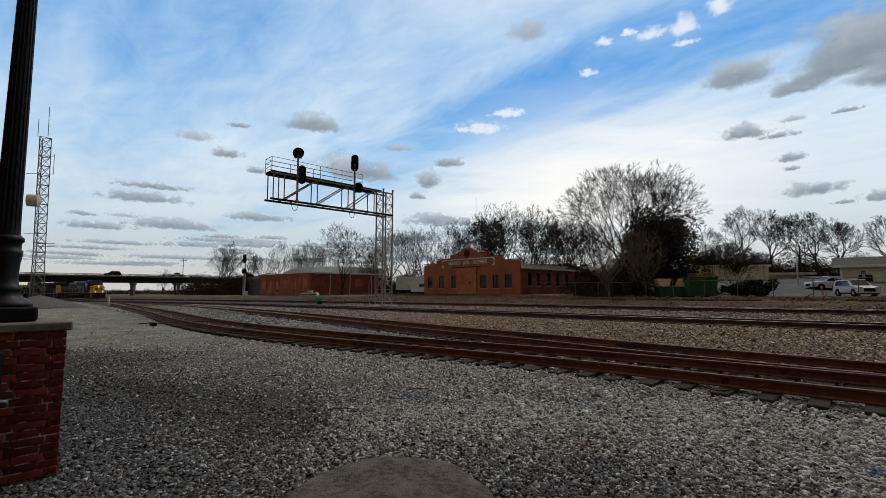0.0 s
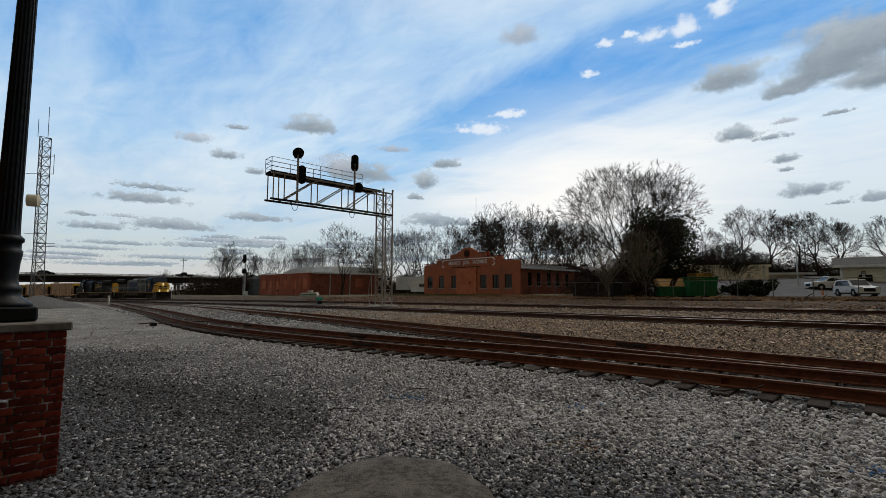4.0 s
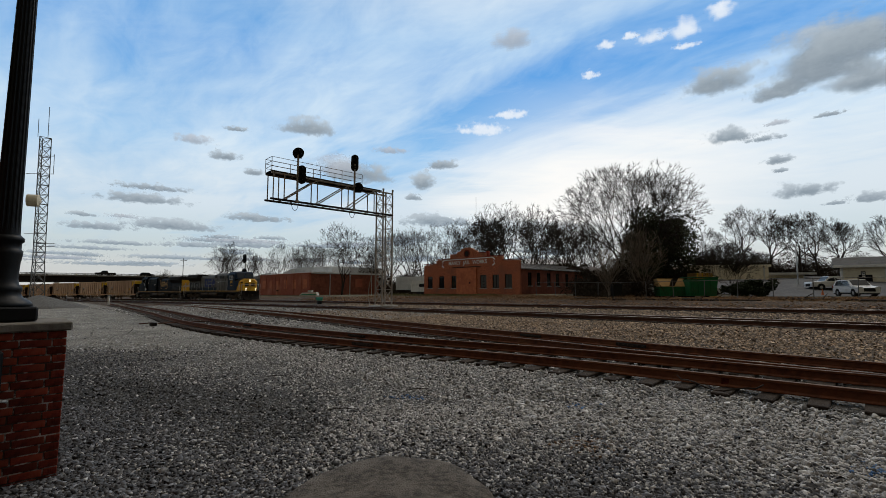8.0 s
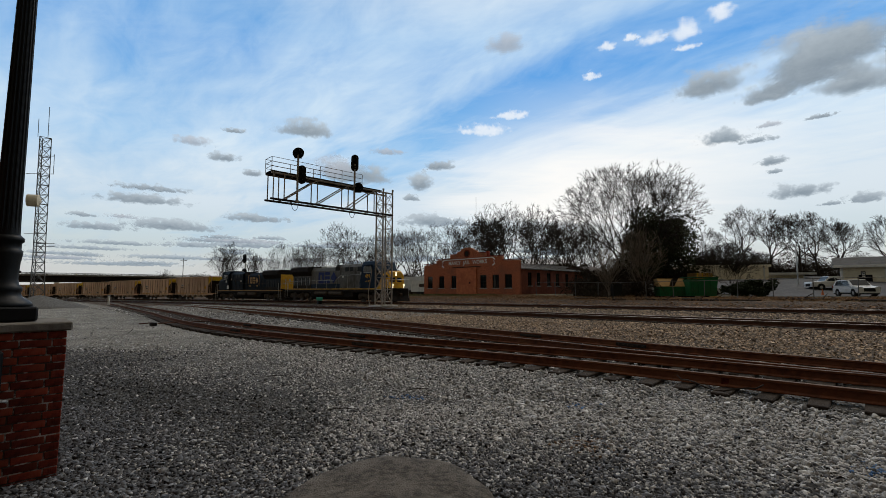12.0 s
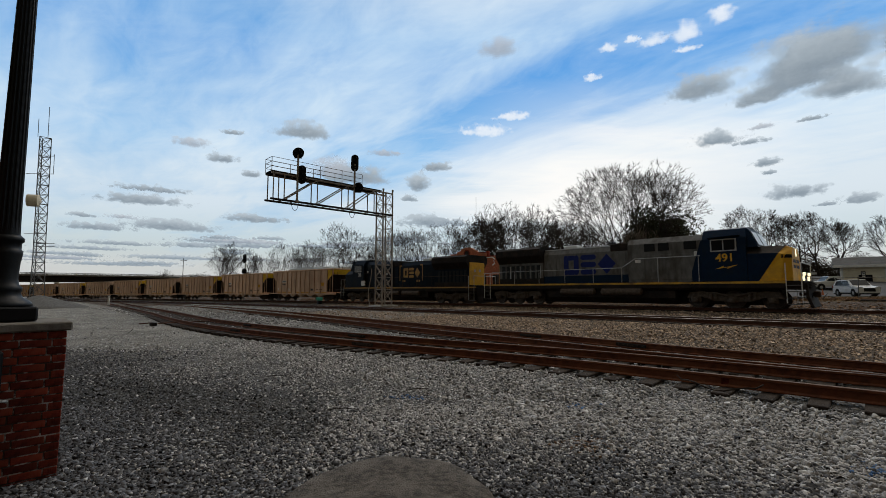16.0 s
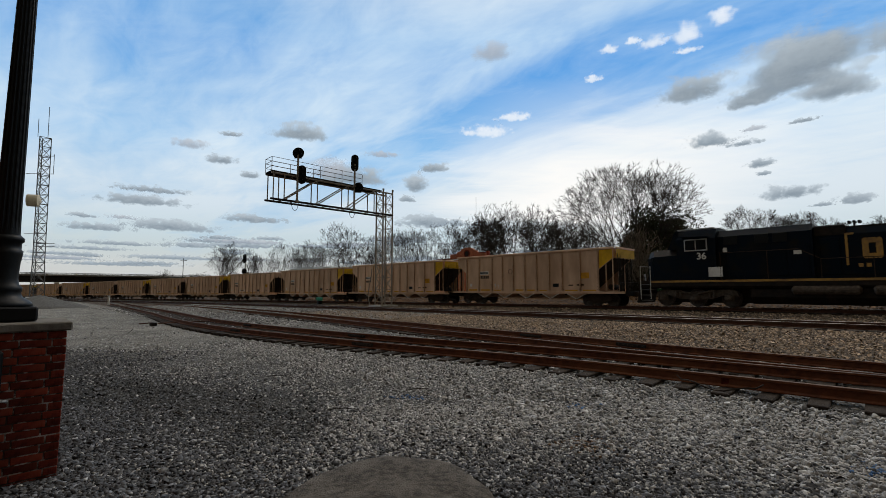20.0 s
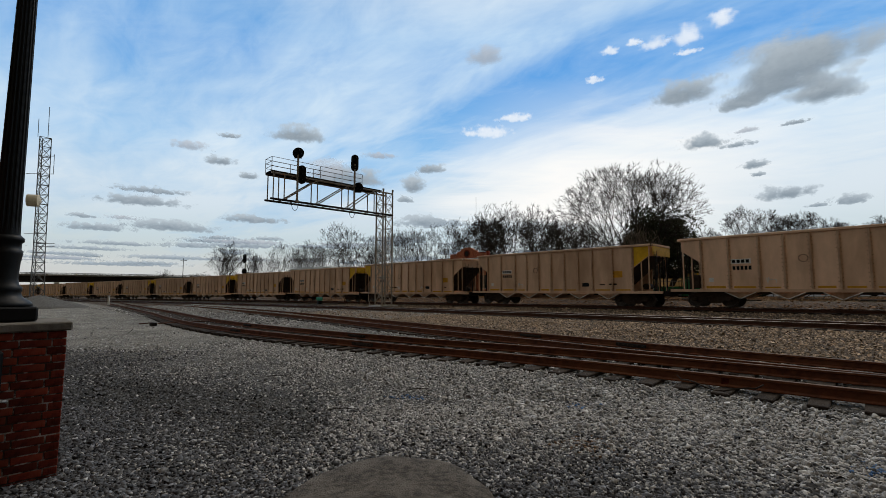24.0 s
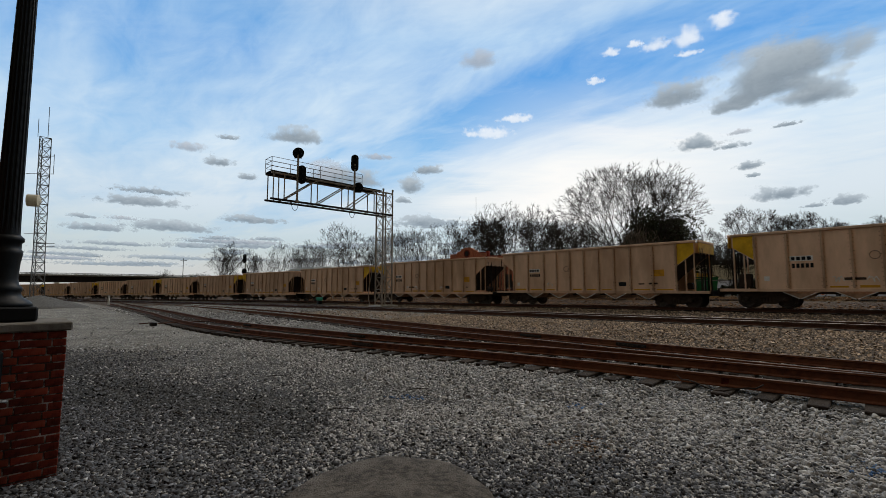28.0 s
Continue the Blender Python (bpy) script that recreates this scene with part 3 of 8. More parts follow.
def brick_works():
    Lx, D = 19.8, 27.0
    hall = tagged(empty("brick_workshop", place(-57.4, 50.3, 0.95)), "orange brick workshop with stepped parapet, sliding door and steel windows", "building")
    wins = [(0.9, 2.1), (3.65, 4.85), (6.5, 7.65), (12.55, 13.8), (14.95, 16.15), (17.2, 18.45)]
    zw0, zw1 = 0.95, 2.85
    bm = bmesh.new()
    ops = [(a, b, zw0, zw1) for a, b in wins] + [(8.0, 11.6, -0.4, 4.0)]
    wall_with_openings(bm, 0, Lx, -0.8, 4.35, 0, 0.35, sorted(ops))
    part("front_wall", bm, M_WALLBRICK, hall)
    # stepped parapet with a round-topped middle
    bm = bmesh.new()
    top = [(0, 4.352), (Lx, 4.352), (Lx, 4.75), (16.8, 4.85), (16.8, 5.45), (13.6, 5.55), (13.6, 6.1), (12.2, 6.15), (11.9, 6.55)]
    for i in range(7):
        t = math.pi * (i + 0.5) / 7
        top.append((9.9 + 1.5 * math.cos(t), 6.5 + 0.65 * math.sin(t)))
    top += [(7.9, 6.55), (7.6, 6.15), (6.2, 6.1), (6.2, 5.55), (3.0, 5.45), (3.0, 4.85), (0, 4.75)]
    prism(bm, top, "y", 0.003, 0.35)
    part("parapet", bm, M_WALLBRICK, hall)
    cop = [(0, 3.0, 4.76, 4.87), (3.0, 6.2, 5.46, 5.56), (6.2, 7.6, 6.1, 6.16), (12.2, 13.6, 6.1, 6.16), (13.6, 16.8, 5.46, 5.56), (16.8, Lx, 4.76, 4.87)]
    for a, b, za, zb in cop:
        bm = bmesh.new()
        box(bm, a - 0.06, b + 0.06, -0.06, 0.41, zb - 0.01, zb + 0.09, 0.01)
        part("coping", bm, M_BRICK, hall)
    bm = bmesh.new()
    lathe(bm, [(0.62, -0.05), (0.62, 0.0), (0.42, 0.002)], 20, (9.9, 0, 6.2), "y")
    part("round_vent", bm, M_BRICK, hall, "round brick vent ring")
    bm = bmesh.new()
    lathe(bm, [(0.40, -0.056), (0.40, -0.03)], 20, (9.9, 0, 6.2), "y")
    part("vent_disc", bm, M_BLACKSTEEL, hall)
    for a, b in wins:
        window_unit(hall, a, b, zw0, zw1, 0.0)
    for k, (a, b) in enumerate(((7.7, 9.78), (9.82, 11.9))):
        bm = bmesh.new()
        box(bm, a, b, -0.12, -0.03, -0.05, 4.05, 0.01)
        for z in (0.0, 1.3, 2.6, 3.9):
            box(bm, a + 0.03, b - 0.03, -0.15, -0.121, z, z + 0.14)
        for i in range(1, 8):
            xx = a + (b - a) * i / 8
            box(bm, xx - 0.006, xx + 0.006, -0.126, -0.121, 0.16, 3.88)
        leaf = part("door_leaf", bm, M_ORANGE, hall, "orange painted sliding door leaf")
        if k:
            bm = bmesh.new()
            box(bm, a + 0.6, a + 0.9, -0.16, -0.122, 1.6, 1.9, 0.01)
            part("hatch", bm, M_BLACKSTEEL, leaf)
    bm = bmesh.new()
    box(bm, 6.9, 12.7, -0.16, -0.04, 4.08, 4.2, 0.01)
    part("door_rail", bm, M_BLACKSTEEL, hall)
    # sign field with scalloped ends
    def outline(g):
        return [(4.3 - g, 4.15 - g + 0.3), (4.75 - g, 4.15 - g), (15.05 + g, 4.15 - g), (15.5 + g, 4.45 - g), (15.25 + g, 4.85), (15.5 + g, 5.15 + g),
                (15.0 + g, 5.45 + g), (4.8 - g, 5.45 + g), (4.3 - g, 5.15 + g), (4.55 - g, 4.85)]
    bm = bmesh.new()
    o, i = outline(0.0), outline(-0.13)
    A, B = [bm.verts.new((x, -0.012, z)) for x, z in o], [bm.verts.new((x, -0.012, z)) for x, z in i]
    for k in range(len(o)):
        if k == 1:
            continue
        j = (k + 1) % len(o)
        bm.faces.new((A[k], A[j], B[j], B[k]))
    bmesh.ops.recalc_face_normals(bm, faces=bm.faces)
    part("sign_border", bm, M_WHITE, hall, "white painted sign border")
    words = [letters(w, 0.80, M_WHITE, hall, Matrix(), "white painted word " + w, name="sign_word") for w in ("MANLY", "JAIL", "WORKS")]
    widths = [max(v.co.x for v in w.data.vertices) - min(v.co.x for v in w.data.vertices) for w in words]
    x = 9.9 - (sum(widths) + 1.1) / 2
    for ob, w in zip(words, widths):
        ob.matrix_basis = pose(x + w / 2, -0.012, 4.82, 90, 0, 0)
        x += w + 0.55
    # side walls and rear, in a darker brown than the front
    swins = [(1.9, 2.8), (4.0, 4.9), (6.6, 7.6), (8.9, 9.9), (11.6, 12.5), (14.3, 15.2)]
    bm = bmesh.new()
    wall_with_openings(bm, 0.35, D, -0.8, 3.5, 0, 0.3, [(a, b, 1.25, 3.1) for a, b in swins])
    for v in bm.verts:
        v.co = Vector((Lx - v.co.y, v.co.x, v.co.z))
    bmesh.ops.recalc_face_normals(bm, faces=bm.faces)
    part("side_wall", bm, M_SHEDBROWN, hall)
    for a, b in swins:
        window_unit(hall, a, b, 1.25, 3.1, Lx, side=True)
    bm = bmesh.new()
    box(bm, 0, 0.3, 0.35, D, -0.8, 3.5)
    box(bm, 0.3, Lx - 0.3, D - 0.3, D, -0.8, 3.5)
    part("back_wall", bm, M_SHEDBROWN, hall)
    bm = bmesh.new()
    prism(bm, [(-0.25, 3.52), (9.9, 5.1), (Lx + 0.3, 3.52), (Lx + 0.3, 3.66), (9.9, 5.25), (-0.25, 3.66)], "y", 0.36, D + 0.3)
    roof = part("roof", bm, M_METALROOF, hall, "worn grey metal roof")
    for i in range(26):
        y = 0.8 + i * 1.02
        bm = bmesh.new()
        prism(bm, [(9.9, 5.252), (Lx + 0.3, 3.662), (Lx + 0.3, 3.70), (9.9, 5.29)], "y", y - 0.02, y + 0.02)
        part("roof_seam", bm, M_METALROOF, roof)
    bm = bmesh.new()
    rod(bm, (9, 6, 5.1), (9, 6, 7.0), 0.3, 8)
    part("chimney", bm, M_BRICK, hall)
    # lean-to behind
    bm = bmesh.new()
    box(bm, 0, 9, 0, 7, -0.8, 3.0)
    lean = tagged(empty("lean_to_shed", place(-43.5, 67.0, 1.0)), "dark weathered shed behind the brick workshop", "shed")
    part("wall", bm, M_SHEDBROWN, lean)
    bm = bmesh.new()
    prism(bm, [(-0.3, 3.01), (9.3, 3.01), (9.3, 3.1), (4.5, 4.6), (-0.3, 3.1)], "y", -0.3, 7.3)
    part("roof", bm, M_TRUCK, lean)


def red_shed():
    w = tagged(empty("brick_warehouse", place(-109.6, 43.4, 0.2)), "long red painted brick warehouse with bricked-up windows", "building")
    Lx, D, H = 25.0, 17.0, 4.75
    bm = bmesh.new()
    box(bm, 0, Lx, 0, 0.3, -1.0, H)
    part("front_wall", bm, M_SHEDRED, w)
    for i in range(8):
        bm = bmesh.new()
        box(bm, 0.02 + i * 3.55, 0.35 + i * 3.55 if i < 7 else 0.2 + i * 3.55, -0.08, -0.002, -1, H - 0.3) if i < 7 else box(bm, Lx - 0.4, Lx, -0.08, -0.002, -1, H - 0.3)
        part("pilaster", bm, M_SHEDRED, w)
    bm = bmesh.new()
    box(bm, -0.1, Lx + 0.1, -0.12, 0.4, H - 0.001, H + 0.18, 0.02)
    part("coping", bm, M_SHEDRED, w)
    for xa, xb in ((1.7, 3.7), (5.8, 7.5), (13.3, 14.9), (17.5, 19.2), (22.3, 24.0)):
        bm = bmesh.new()
        box(bm, xa, xb, -0.035, -0.001, 1.7, 3.6, 0.01)
        part("blocked_window", bm, M_ORANGE, w, "bricked-up window painted paler red")
    bm = bmesh.new()
    box(bm, 9.3, 10.8, -0.05, -0.001, -0.1, 3.4, 0.01)
    d = part("door", bm, M_ORANGE, w, "pale red painted door")
    bm = bmesh.new()
    box(bm, 10.3, 10.8, -0.4, -0.06, 1.2, 1.35)
    rod(bm, (10.5, -0.2, 0.1), (10.5, -0.2, 1.2), 0.04)
    part("meter_pipe", bm, M_BLACKSTEEL, d)
    bm = bmesh.new()
    rod(bm, (9.0, -0.1, -0.4), (9.0, -0.1, H - 0.2), 0.05)
    part("downpipe", bm, M_SHEDBROWN, w)
    # side and back walls are a darker brown than the red front
    bm = bmesh.new()
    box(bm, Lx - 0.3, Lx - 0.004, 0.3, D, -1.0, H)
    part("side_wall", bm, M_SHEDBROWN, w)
    for y in (4.6, 9.4, 15.0):
        bm = bmesh.new()
        rod(bm, (Lx + 0.1, y, -0.5), (Lx + 0.1, y, H - 0.1), 0.09, 8)
        part("downpipe", bm, M_WHITEMETAL, w, "white downpipe")
    for ya, yb in ((10.8, 12.6),):
        bm = bmesh.new()
        box(bm, Lx, Lx + 0.06, ya, yb, 2.0, 3.8)
        part("window", bm, M_SHEDRED, w)
    bm = bmesh.new()
    box(bm, 0, Lx - 0.3, D - 0.3, D, -1, H)
    box(bm, 0, 0.3, 0.3, D - 0.3, -1, H)
    part("back_wall", bm, M_SHEDBROWN, w)
    bm = bmesh.new()
    box(bm, 0.3, Lx + 0.25, 0.41, D + 0.2, H + 0.02, H + 0.34, 0.02)
    part("roof", bm, M_WHITEMETAL, w, "pale metal roof edge")
    # the grey hall adjoining behind
    g = tagged(empty("metal_warehouse", place(-126.0, 37.0, 0.1)), "grey ribbed metal warehouse with pale sloping roof", "building")
    bm = bmesh.new()
    box(bm, 4.0, 16.0, 8.3, 34, -1, 4.3)
    part("wall", bm, mat("dark_grey_cladding", (0.10, 0.105, 0.11), (0.08, 0.083, 0.087), 0.7, 3), g)
    bm = bmesh.new()
    prism(bm, [(-5.0, 4.4), (6, 5.2), (29, 5.2), (29, 7.2), (7, 7.3), (-5.0, 4.7)], "y", 18.45, 34)
    part("roof", bm, M_WHITEMETAL, g, "pale grey metal roof")
    bm = bmesh.new()
    prism(bm, [(3.8, 4.31), (16.0, 4.31), (16.0, 5.6), (3.8, 4.6)], "y", 8.0, 18.4)
    part("front_roof", bm, M_METALROOF, g)


# ---- signals ----
def signal_head(parent, m, disc):
    """A colour-light head: rounded black backing and hooded lamp box."""
    bm = bmesh.new()
    if disc:
        lathe(bm, [(0.46, -0.02), (0.46, 0.02)], 22, axis="y")
        box(bm, -0.3, 0.3, -0.02, 0.02, -0.46, -0.2)
    else:
        pts = []
        for c, s in ((0.45, 0), (-0.45, math.pi)):
            for i in range(9):
                t = s + math.pi * i / 8
                pts.append((0.33 * math.cos(t), c + 0.33 * math.sin(t)))
        prism(bm, pts, "y", -0.02, 0.02)
    head = part("signal_head", bm, M_BLACK, parent, "black colour-light signal head")
    head.matrix_basis = m
    bm = bmesh.new()
    for x, z in ([(0, 0.17), (-0.16, -0.1), (0.16, -0.1)] if disc else [(0, 0.45), (0, 0), (0, -0.45)]):
        lathe(bm, [(0.13, -0.02), (0.13, -0.32), (0.115, -0.32), (0.115, -0.03)], 12, (x, 0, z), "y")
    part("hood", bm, M_BLACK, head)
    bm = bmesh.new()
    box(bm, -0.2, 0.2, 0.025, 0.3, -0.3 if disc else -0.6, 0.3 if disc else 0.6, 0.03)
    part("lamp_case", bm, M_BLACK, head)


def cantilever_signal():
    """Lattice mast with a truss boom reaching over the near main line."""
    g = tagged(empty("signal_gantry", place(-35.2, 25.7, 0.0)), "galvanised cantilever signal gantry with walkway and black signal heads", "signal gantry")
    w, H = 0.55, 11.1
    z0 = 0.15
    legs = [(-w, -w), (w, -w), (w, w), (-w, w)]
    for x, y in legs:
        bm = bmesh.new()
        rod(bm, (x, y, z0), (x, y, H), 0.075, 8)
        rod(bm, (x, y, H), (x, y, H + 0.12), 0.1, 8)
        rod(bm, (x, y, z0), (x, y, z0 + 0.06), 0.18, 8)
        part("mast_leg", bm, M_GANTRY, g)
    n = 9
    for k in range(4):
        p, q = legs[k], legs[(k + 1) % 4]
        for i in range(n):
            za, zb = z0 + 0.3 + (H - 0.6) * i / n, z0 + 0.3 + (H - 0.6) * (i + 1) / n
            bm = bmesh.new()
            rod(bm, (*p, za), (*q, za), 0.03, 5)
            rod(bm, (*(p if i % 2 else q), za), (*(q if i % 2 else p), zb), 0.024, 5)
            rod(bm, (*(q if i % 2 else p), za), (*(p if i % 2 else q), zb), 0.024, 5)
            part("lattice_brace", bm, M_GANTRY, g)
    bm = bmesh.new()
    box(bm, -1.0, 1.0, -1.0, 1.0, -0.6, z0, 0.04)
    part("footing", bm, M_CONCRETE, g, "concrete footing")
    # boom along -y
    y_end, zb, zt = -11.4, 8.75, 10.85
    for x in (-w, w):
        for z, r in ((zb, 0.09), (zt, 0.075)):
            bm = bmesh.new()
            rod(bm, (x, w, z), (x, y_end, z), r, 8)
            part("boom_chord", bm, M_GANTRY if z == zt else M_BLACKSTEEL, g)
        ys = [-0.6, -1.6, -4.4, -7.4, -10.3, y_end + 0.2]
        for i, y in enumerate(ys):
            bm = bmesh.new()
            rod(bm, (x, y, zb), (x, y, zt), 0.05, 6)
            part("boom_post", bm, M_GANTRY, g)
        for ya, yb in ((-1.6, -4.4), (-4.4, -7.4), (-7.4, -10.3)):
            bm = bmesh.new()
            rod(bm, (x, ya, zt), (x, yb, zb), 0.05, 6)
            part("boom_brace", bm, M_GANTRY, g)
    bm = bmesh.new()
    for y in np.arange(-10.9, 0, 1.45):
        rod(bm, (-w, y, zb), (w, y, zb), 0.035, 5)
        rod(bm, (-w, y, zt), (w, y, zt), 0.035, 5)
    part("cross_ties", bm, M_GANTRY, g)
    bm = bmesh.new()
    box(bm, -0.62, 0.62, y_end, -0.8, zt + 0.08, zt + 0.15)
    part("walkway", bm, M_BLACKSTEEL, g, "dark steel walkway grating")
    for x in (-0.62, 0.62):
        for y in (y_end, -9.3, -7.2, -5.1, -3.0):
            bm = bmesh.new()
            rod(bm, (x, y, zt + 0.1), (x, y, zt + 1.25), 0.025, 5)
            part("railing_post", bm, M_GANTRY, g)
        for z in (0.5, 0.87, 1.25):
            bm = bmesh.new()
            rod(bm, (x, y_end, zt + z), (x, -3.0, zt + z), 0.022, 5)
            part("railing_bar", bm, M_GANTRY, g)
    for z in (0.5, 0.87, 1.25):
        bm = bmesh.new()
        rod(bm, (-0.62, y_end, zt + z), (0.62, y_end, zt + z), 0.022, 5)
        part("railing_bar", bm, M_GANTRY, g)
    # signal masts fixed to the boom, facing the near side
    for y, disc_hi, disc_lo, zlo, zhi in ((-9.3, True, False, 10.97, 12.78), (-3.9, False, True, 10.75, 13.0)):
        bm = bmesh.new()
        rod(bm, (0.76, y, zb - 0.1), (0.76, y, zhi - 0.1), 0.09, 8)
        box(bm, 0.5, 0.85, y - 0.1, y + 0.1, zt - 0.1, zt + 0.1)
        box(bm, 0.5, 0.85, y - 0.1, y + 0.1, zb - 0.1, zb + 0.1)
        part("signal_post", bm, M_GANTRY, g)
        for z, disc in ((zhi, disc_hi), (zlo, disc_lo)):
            signal_head(g, pose(0.76 if z == zhi else 0.98, y + (0 if z == zhi else 0.25), z, 0, 0, 52), disc)
        bm = bmesh.new()
        last = None
        for i in range(9):
            t = math.pi * i / 8
            p = (0.6, y + 0.3 * math.cos(t) - 0.1, zb - 0.05 - 0.7 * math.sin(t))
            if last:
                rod(bm, last, p, 0.022, 5)
            last = p
        part("cable_loop", bm, M_BLACK, g)
    bm = bmesh.new()
    last = None
    for i in range(8):
        p = (-0.95 - 0.25 * math.sin(i * 0.7), -0.9, 0.1 + i * 0.5)
        if last:
            rod(bm, last, p, 0.04, 5)
        last = p
    part("conduit", bm, M_GANTRY, g)


def wayside_signal():
    g = tagged(empty("wayside_signal", place(-82.5, 30.0, -0.3)), "slim mast signal with ladder and two black heads", "railway signal")
    bm = bmesh.new()
    rod(bm, (0, 0, 0), (0, 0, 8.0), 0.11, 8)
    part("post", bm, M_STEEL, g)
    for x in (-0.95, -0.5):
        bm = bmesh.new()
        rod(bm, (x, 0, 0), (x * 0.8 - 0.15, 0, 5.4), 0.035, 5)
        part("ladder_rail", bm, M_STEEL, g)
    for i in range(16):
        bm = bmesh.new()
        rod(bm, (-0.95, 0, 0.3 + i * 0.3), (-0.5, 0, 0.3 + i * 0.3), 0.02, 4)
        part("rung", bm, M_STEEL, g)
    signal_head(g, pose(0.45, -0.35, 7.45, 0, 0, 40), False)
    signal_head(g, pose(0.45, -0.35, 5.25, 0, 0, 40), True)
    bm = bmesh.new()
    box(bm, 0.35, 1.0, -0.3, 0.2, 0.9, 1.7, 0.03)
    part("relay_box", bm, M_WHITEMETAL, g)


def switch_stand():
    g = tagged(empty("switch_target", place(-49.0, 26.5, None)), "green target on a black switch stand beside the rails", "switch stand")
    bm = bmesh.new()
    box(bm, -0.22, 0.22, -0.22, 0.22, -0.1, 0.42, 0.04)
    part("stand", bm, M_BLACK, g)
    bm = bmesh.new()
    box(bm, -0.75, 0.75, -0.05, 0.05, 0.43, 0.82, 0.03)
    part("target", bm, M_TEAL, g, "flat green target plate")


# ---- brick pier with lamp post ----
M_CAPSTONE = mat("weathered_cap_stone", (0.17, 0.155, 0.13), (0.10, 0.09, 0.077), 0.9, 12, 0.5, 60, c3=(0.24, 0.22, 0.19))
def brick_pier():
    p = tagged(empty("brick_pier", place(-5.605, 0.0, 0.0)), "red brick pier with a concrete cap under the lamp post", "brick pier")
    h, top = 0.385, 1.20
    bm = bmesh.new()
    box(bm, -h + 0.0055, h - 0.0055, -h + 0.0055, h - 0.0055, -0.25, top - 0.001)
    part("mortar_core", bm, M_MORTAR, p)
    bl, bh, g = 0.203, 0.057, 0.0107
    meshes = {}
    rng = random.Random(5)

    def brick_mesh(l):
        k = round(l, 3)
        if k not in meshes:
            b = bmesh.new()
            box(b, 0, l, 0, 0.09, 0, bh, 0.004)
            me = bpy.data.meshes.new("brick")
            b.to_mesh(me)
            b.free()
            me.materials.append(M_BRICK)
            meshes[k] = me
        return meshes[k]
    row = 0
    z = -0.15
    while z + bh < top:
        for face in range(4):
            m = pose(0, 0, 0, 0, 0, 90 * face)
            # courses lap at the corners: alternate rows run through
            through_run = (row + face) % 2 == 0
            x = -h if through_run else -h + 0.09 + g
            run = 2 * h if through_run else 2 * h - 0.18 - 2 * g
            lens = [3, 3, 3, 1.8] if through_run else [2.2, 3, 3]
            f = (run - g * (len(lens) - 1)) / sum(lens)
            lens = [l * f for l in lens]
            for l in lens:
                jit = pose(x, -h + rng.uniform(-0.003, 0.003), z, rng.uniform(-0.6, 0.6), 0, rng.uniform(-0.5, 0.5))
                shared("brick", brick_mesh(l), p, m @ jit)
                x += l + g
        z += bh + g
        row += 1
    bm = bmesh.new()
    box(bm, -h - 0.035, h + 0.035, -h - 0.035, h + 0.035, top, top + 0.075, 0.012)
    part("cap", bm, M_CAPSTONE, p, "weathered concrete cap")
    # a dark bracket fixed to the pier's face
    bm = bmesh.new()
    box(bm, h + 0.002, h + 0.10, -h - 0.3, -0.01, -0.2, 1.06, 0.02)
    part("bracket_plate", bm, M_BLACK, p, "black iron plate")
    bm = bmesh.new()
    last = None
    for i in range(7):
        t = math.pi * i / 6
        q = (h + 0.12 + 0.05 * math.sin(t), -0.09 + 0.06 * (1 - math.cos(t)), 0.66 + 0.02 * math.sin(t))
        if last:
            rod(bm, last, q, 0.012, 6)
        last = q
    part("handle", bm, M_STEEL, p)
    lp = tagged(empty("lamp_post", place(-5.605, 0.0, top + 0.075)), "black fluted cast-iron lamp post on a brick pier", "lamp post")
    lp.matrix_basis = pose(-0.06, -0.02, 0) @ lp.matrix_basis @ pose(0, 0, 0, 0, -1.4, 0)
    bm = bmesh.new()
    box(bm, -0.245, 0.245, -0.245, 0.245, 0.0, 0.125, 0.015)
    part("base_plate", bm, M_BLACK, lp)
    bm = bmesh.new()
    lathe(bm, [(0.215, 0.126), (0.215, 0.15), (0.19, 0.18), (0.145, 0.21), (0.125, 0.25), (0.135, 0.27), (0.135, 0.30), (0.113, 0.32), (0.10, 0.38), (0.108, 0.52),
               (0.12, 0.60), (0.12, 0.63), (0.107, 0.64), (0.107, 0.70), (0.124, 0.715), (0.124, 0.745), (0.10, 0.77)], 28)
    part("turned_base", bm, M_BLACK, lp, smooth=True)
    bm = bmesh.new()
    N = 64
    rings = []
    for z, r in ((0.77, 0.094), (0.9, 0.090), (3.6, 0.068), (4.6, 0.06)):
        rings.append([bm.verts.new((math.cos(2 * math.pi * i / N) * rr, math.sin(2 * math.pi * i / N) * rr, z)) for i in range(N)
                      for rr in [r * (1 - (0.10 if i % 4 in (1, 2) else 0.0) * (1 if z > 0.8 else 0))]])
    for a, b in zip(rings, rings[1:]):
        for i in range(N):
            bm.faces.new((a[i], a[(i + 1) % N], b[(i + 1) % N], b[i]))
    bm.faces.new(rings[-1])
    part("fluted_shaft", bm, M_BLACK, lp)


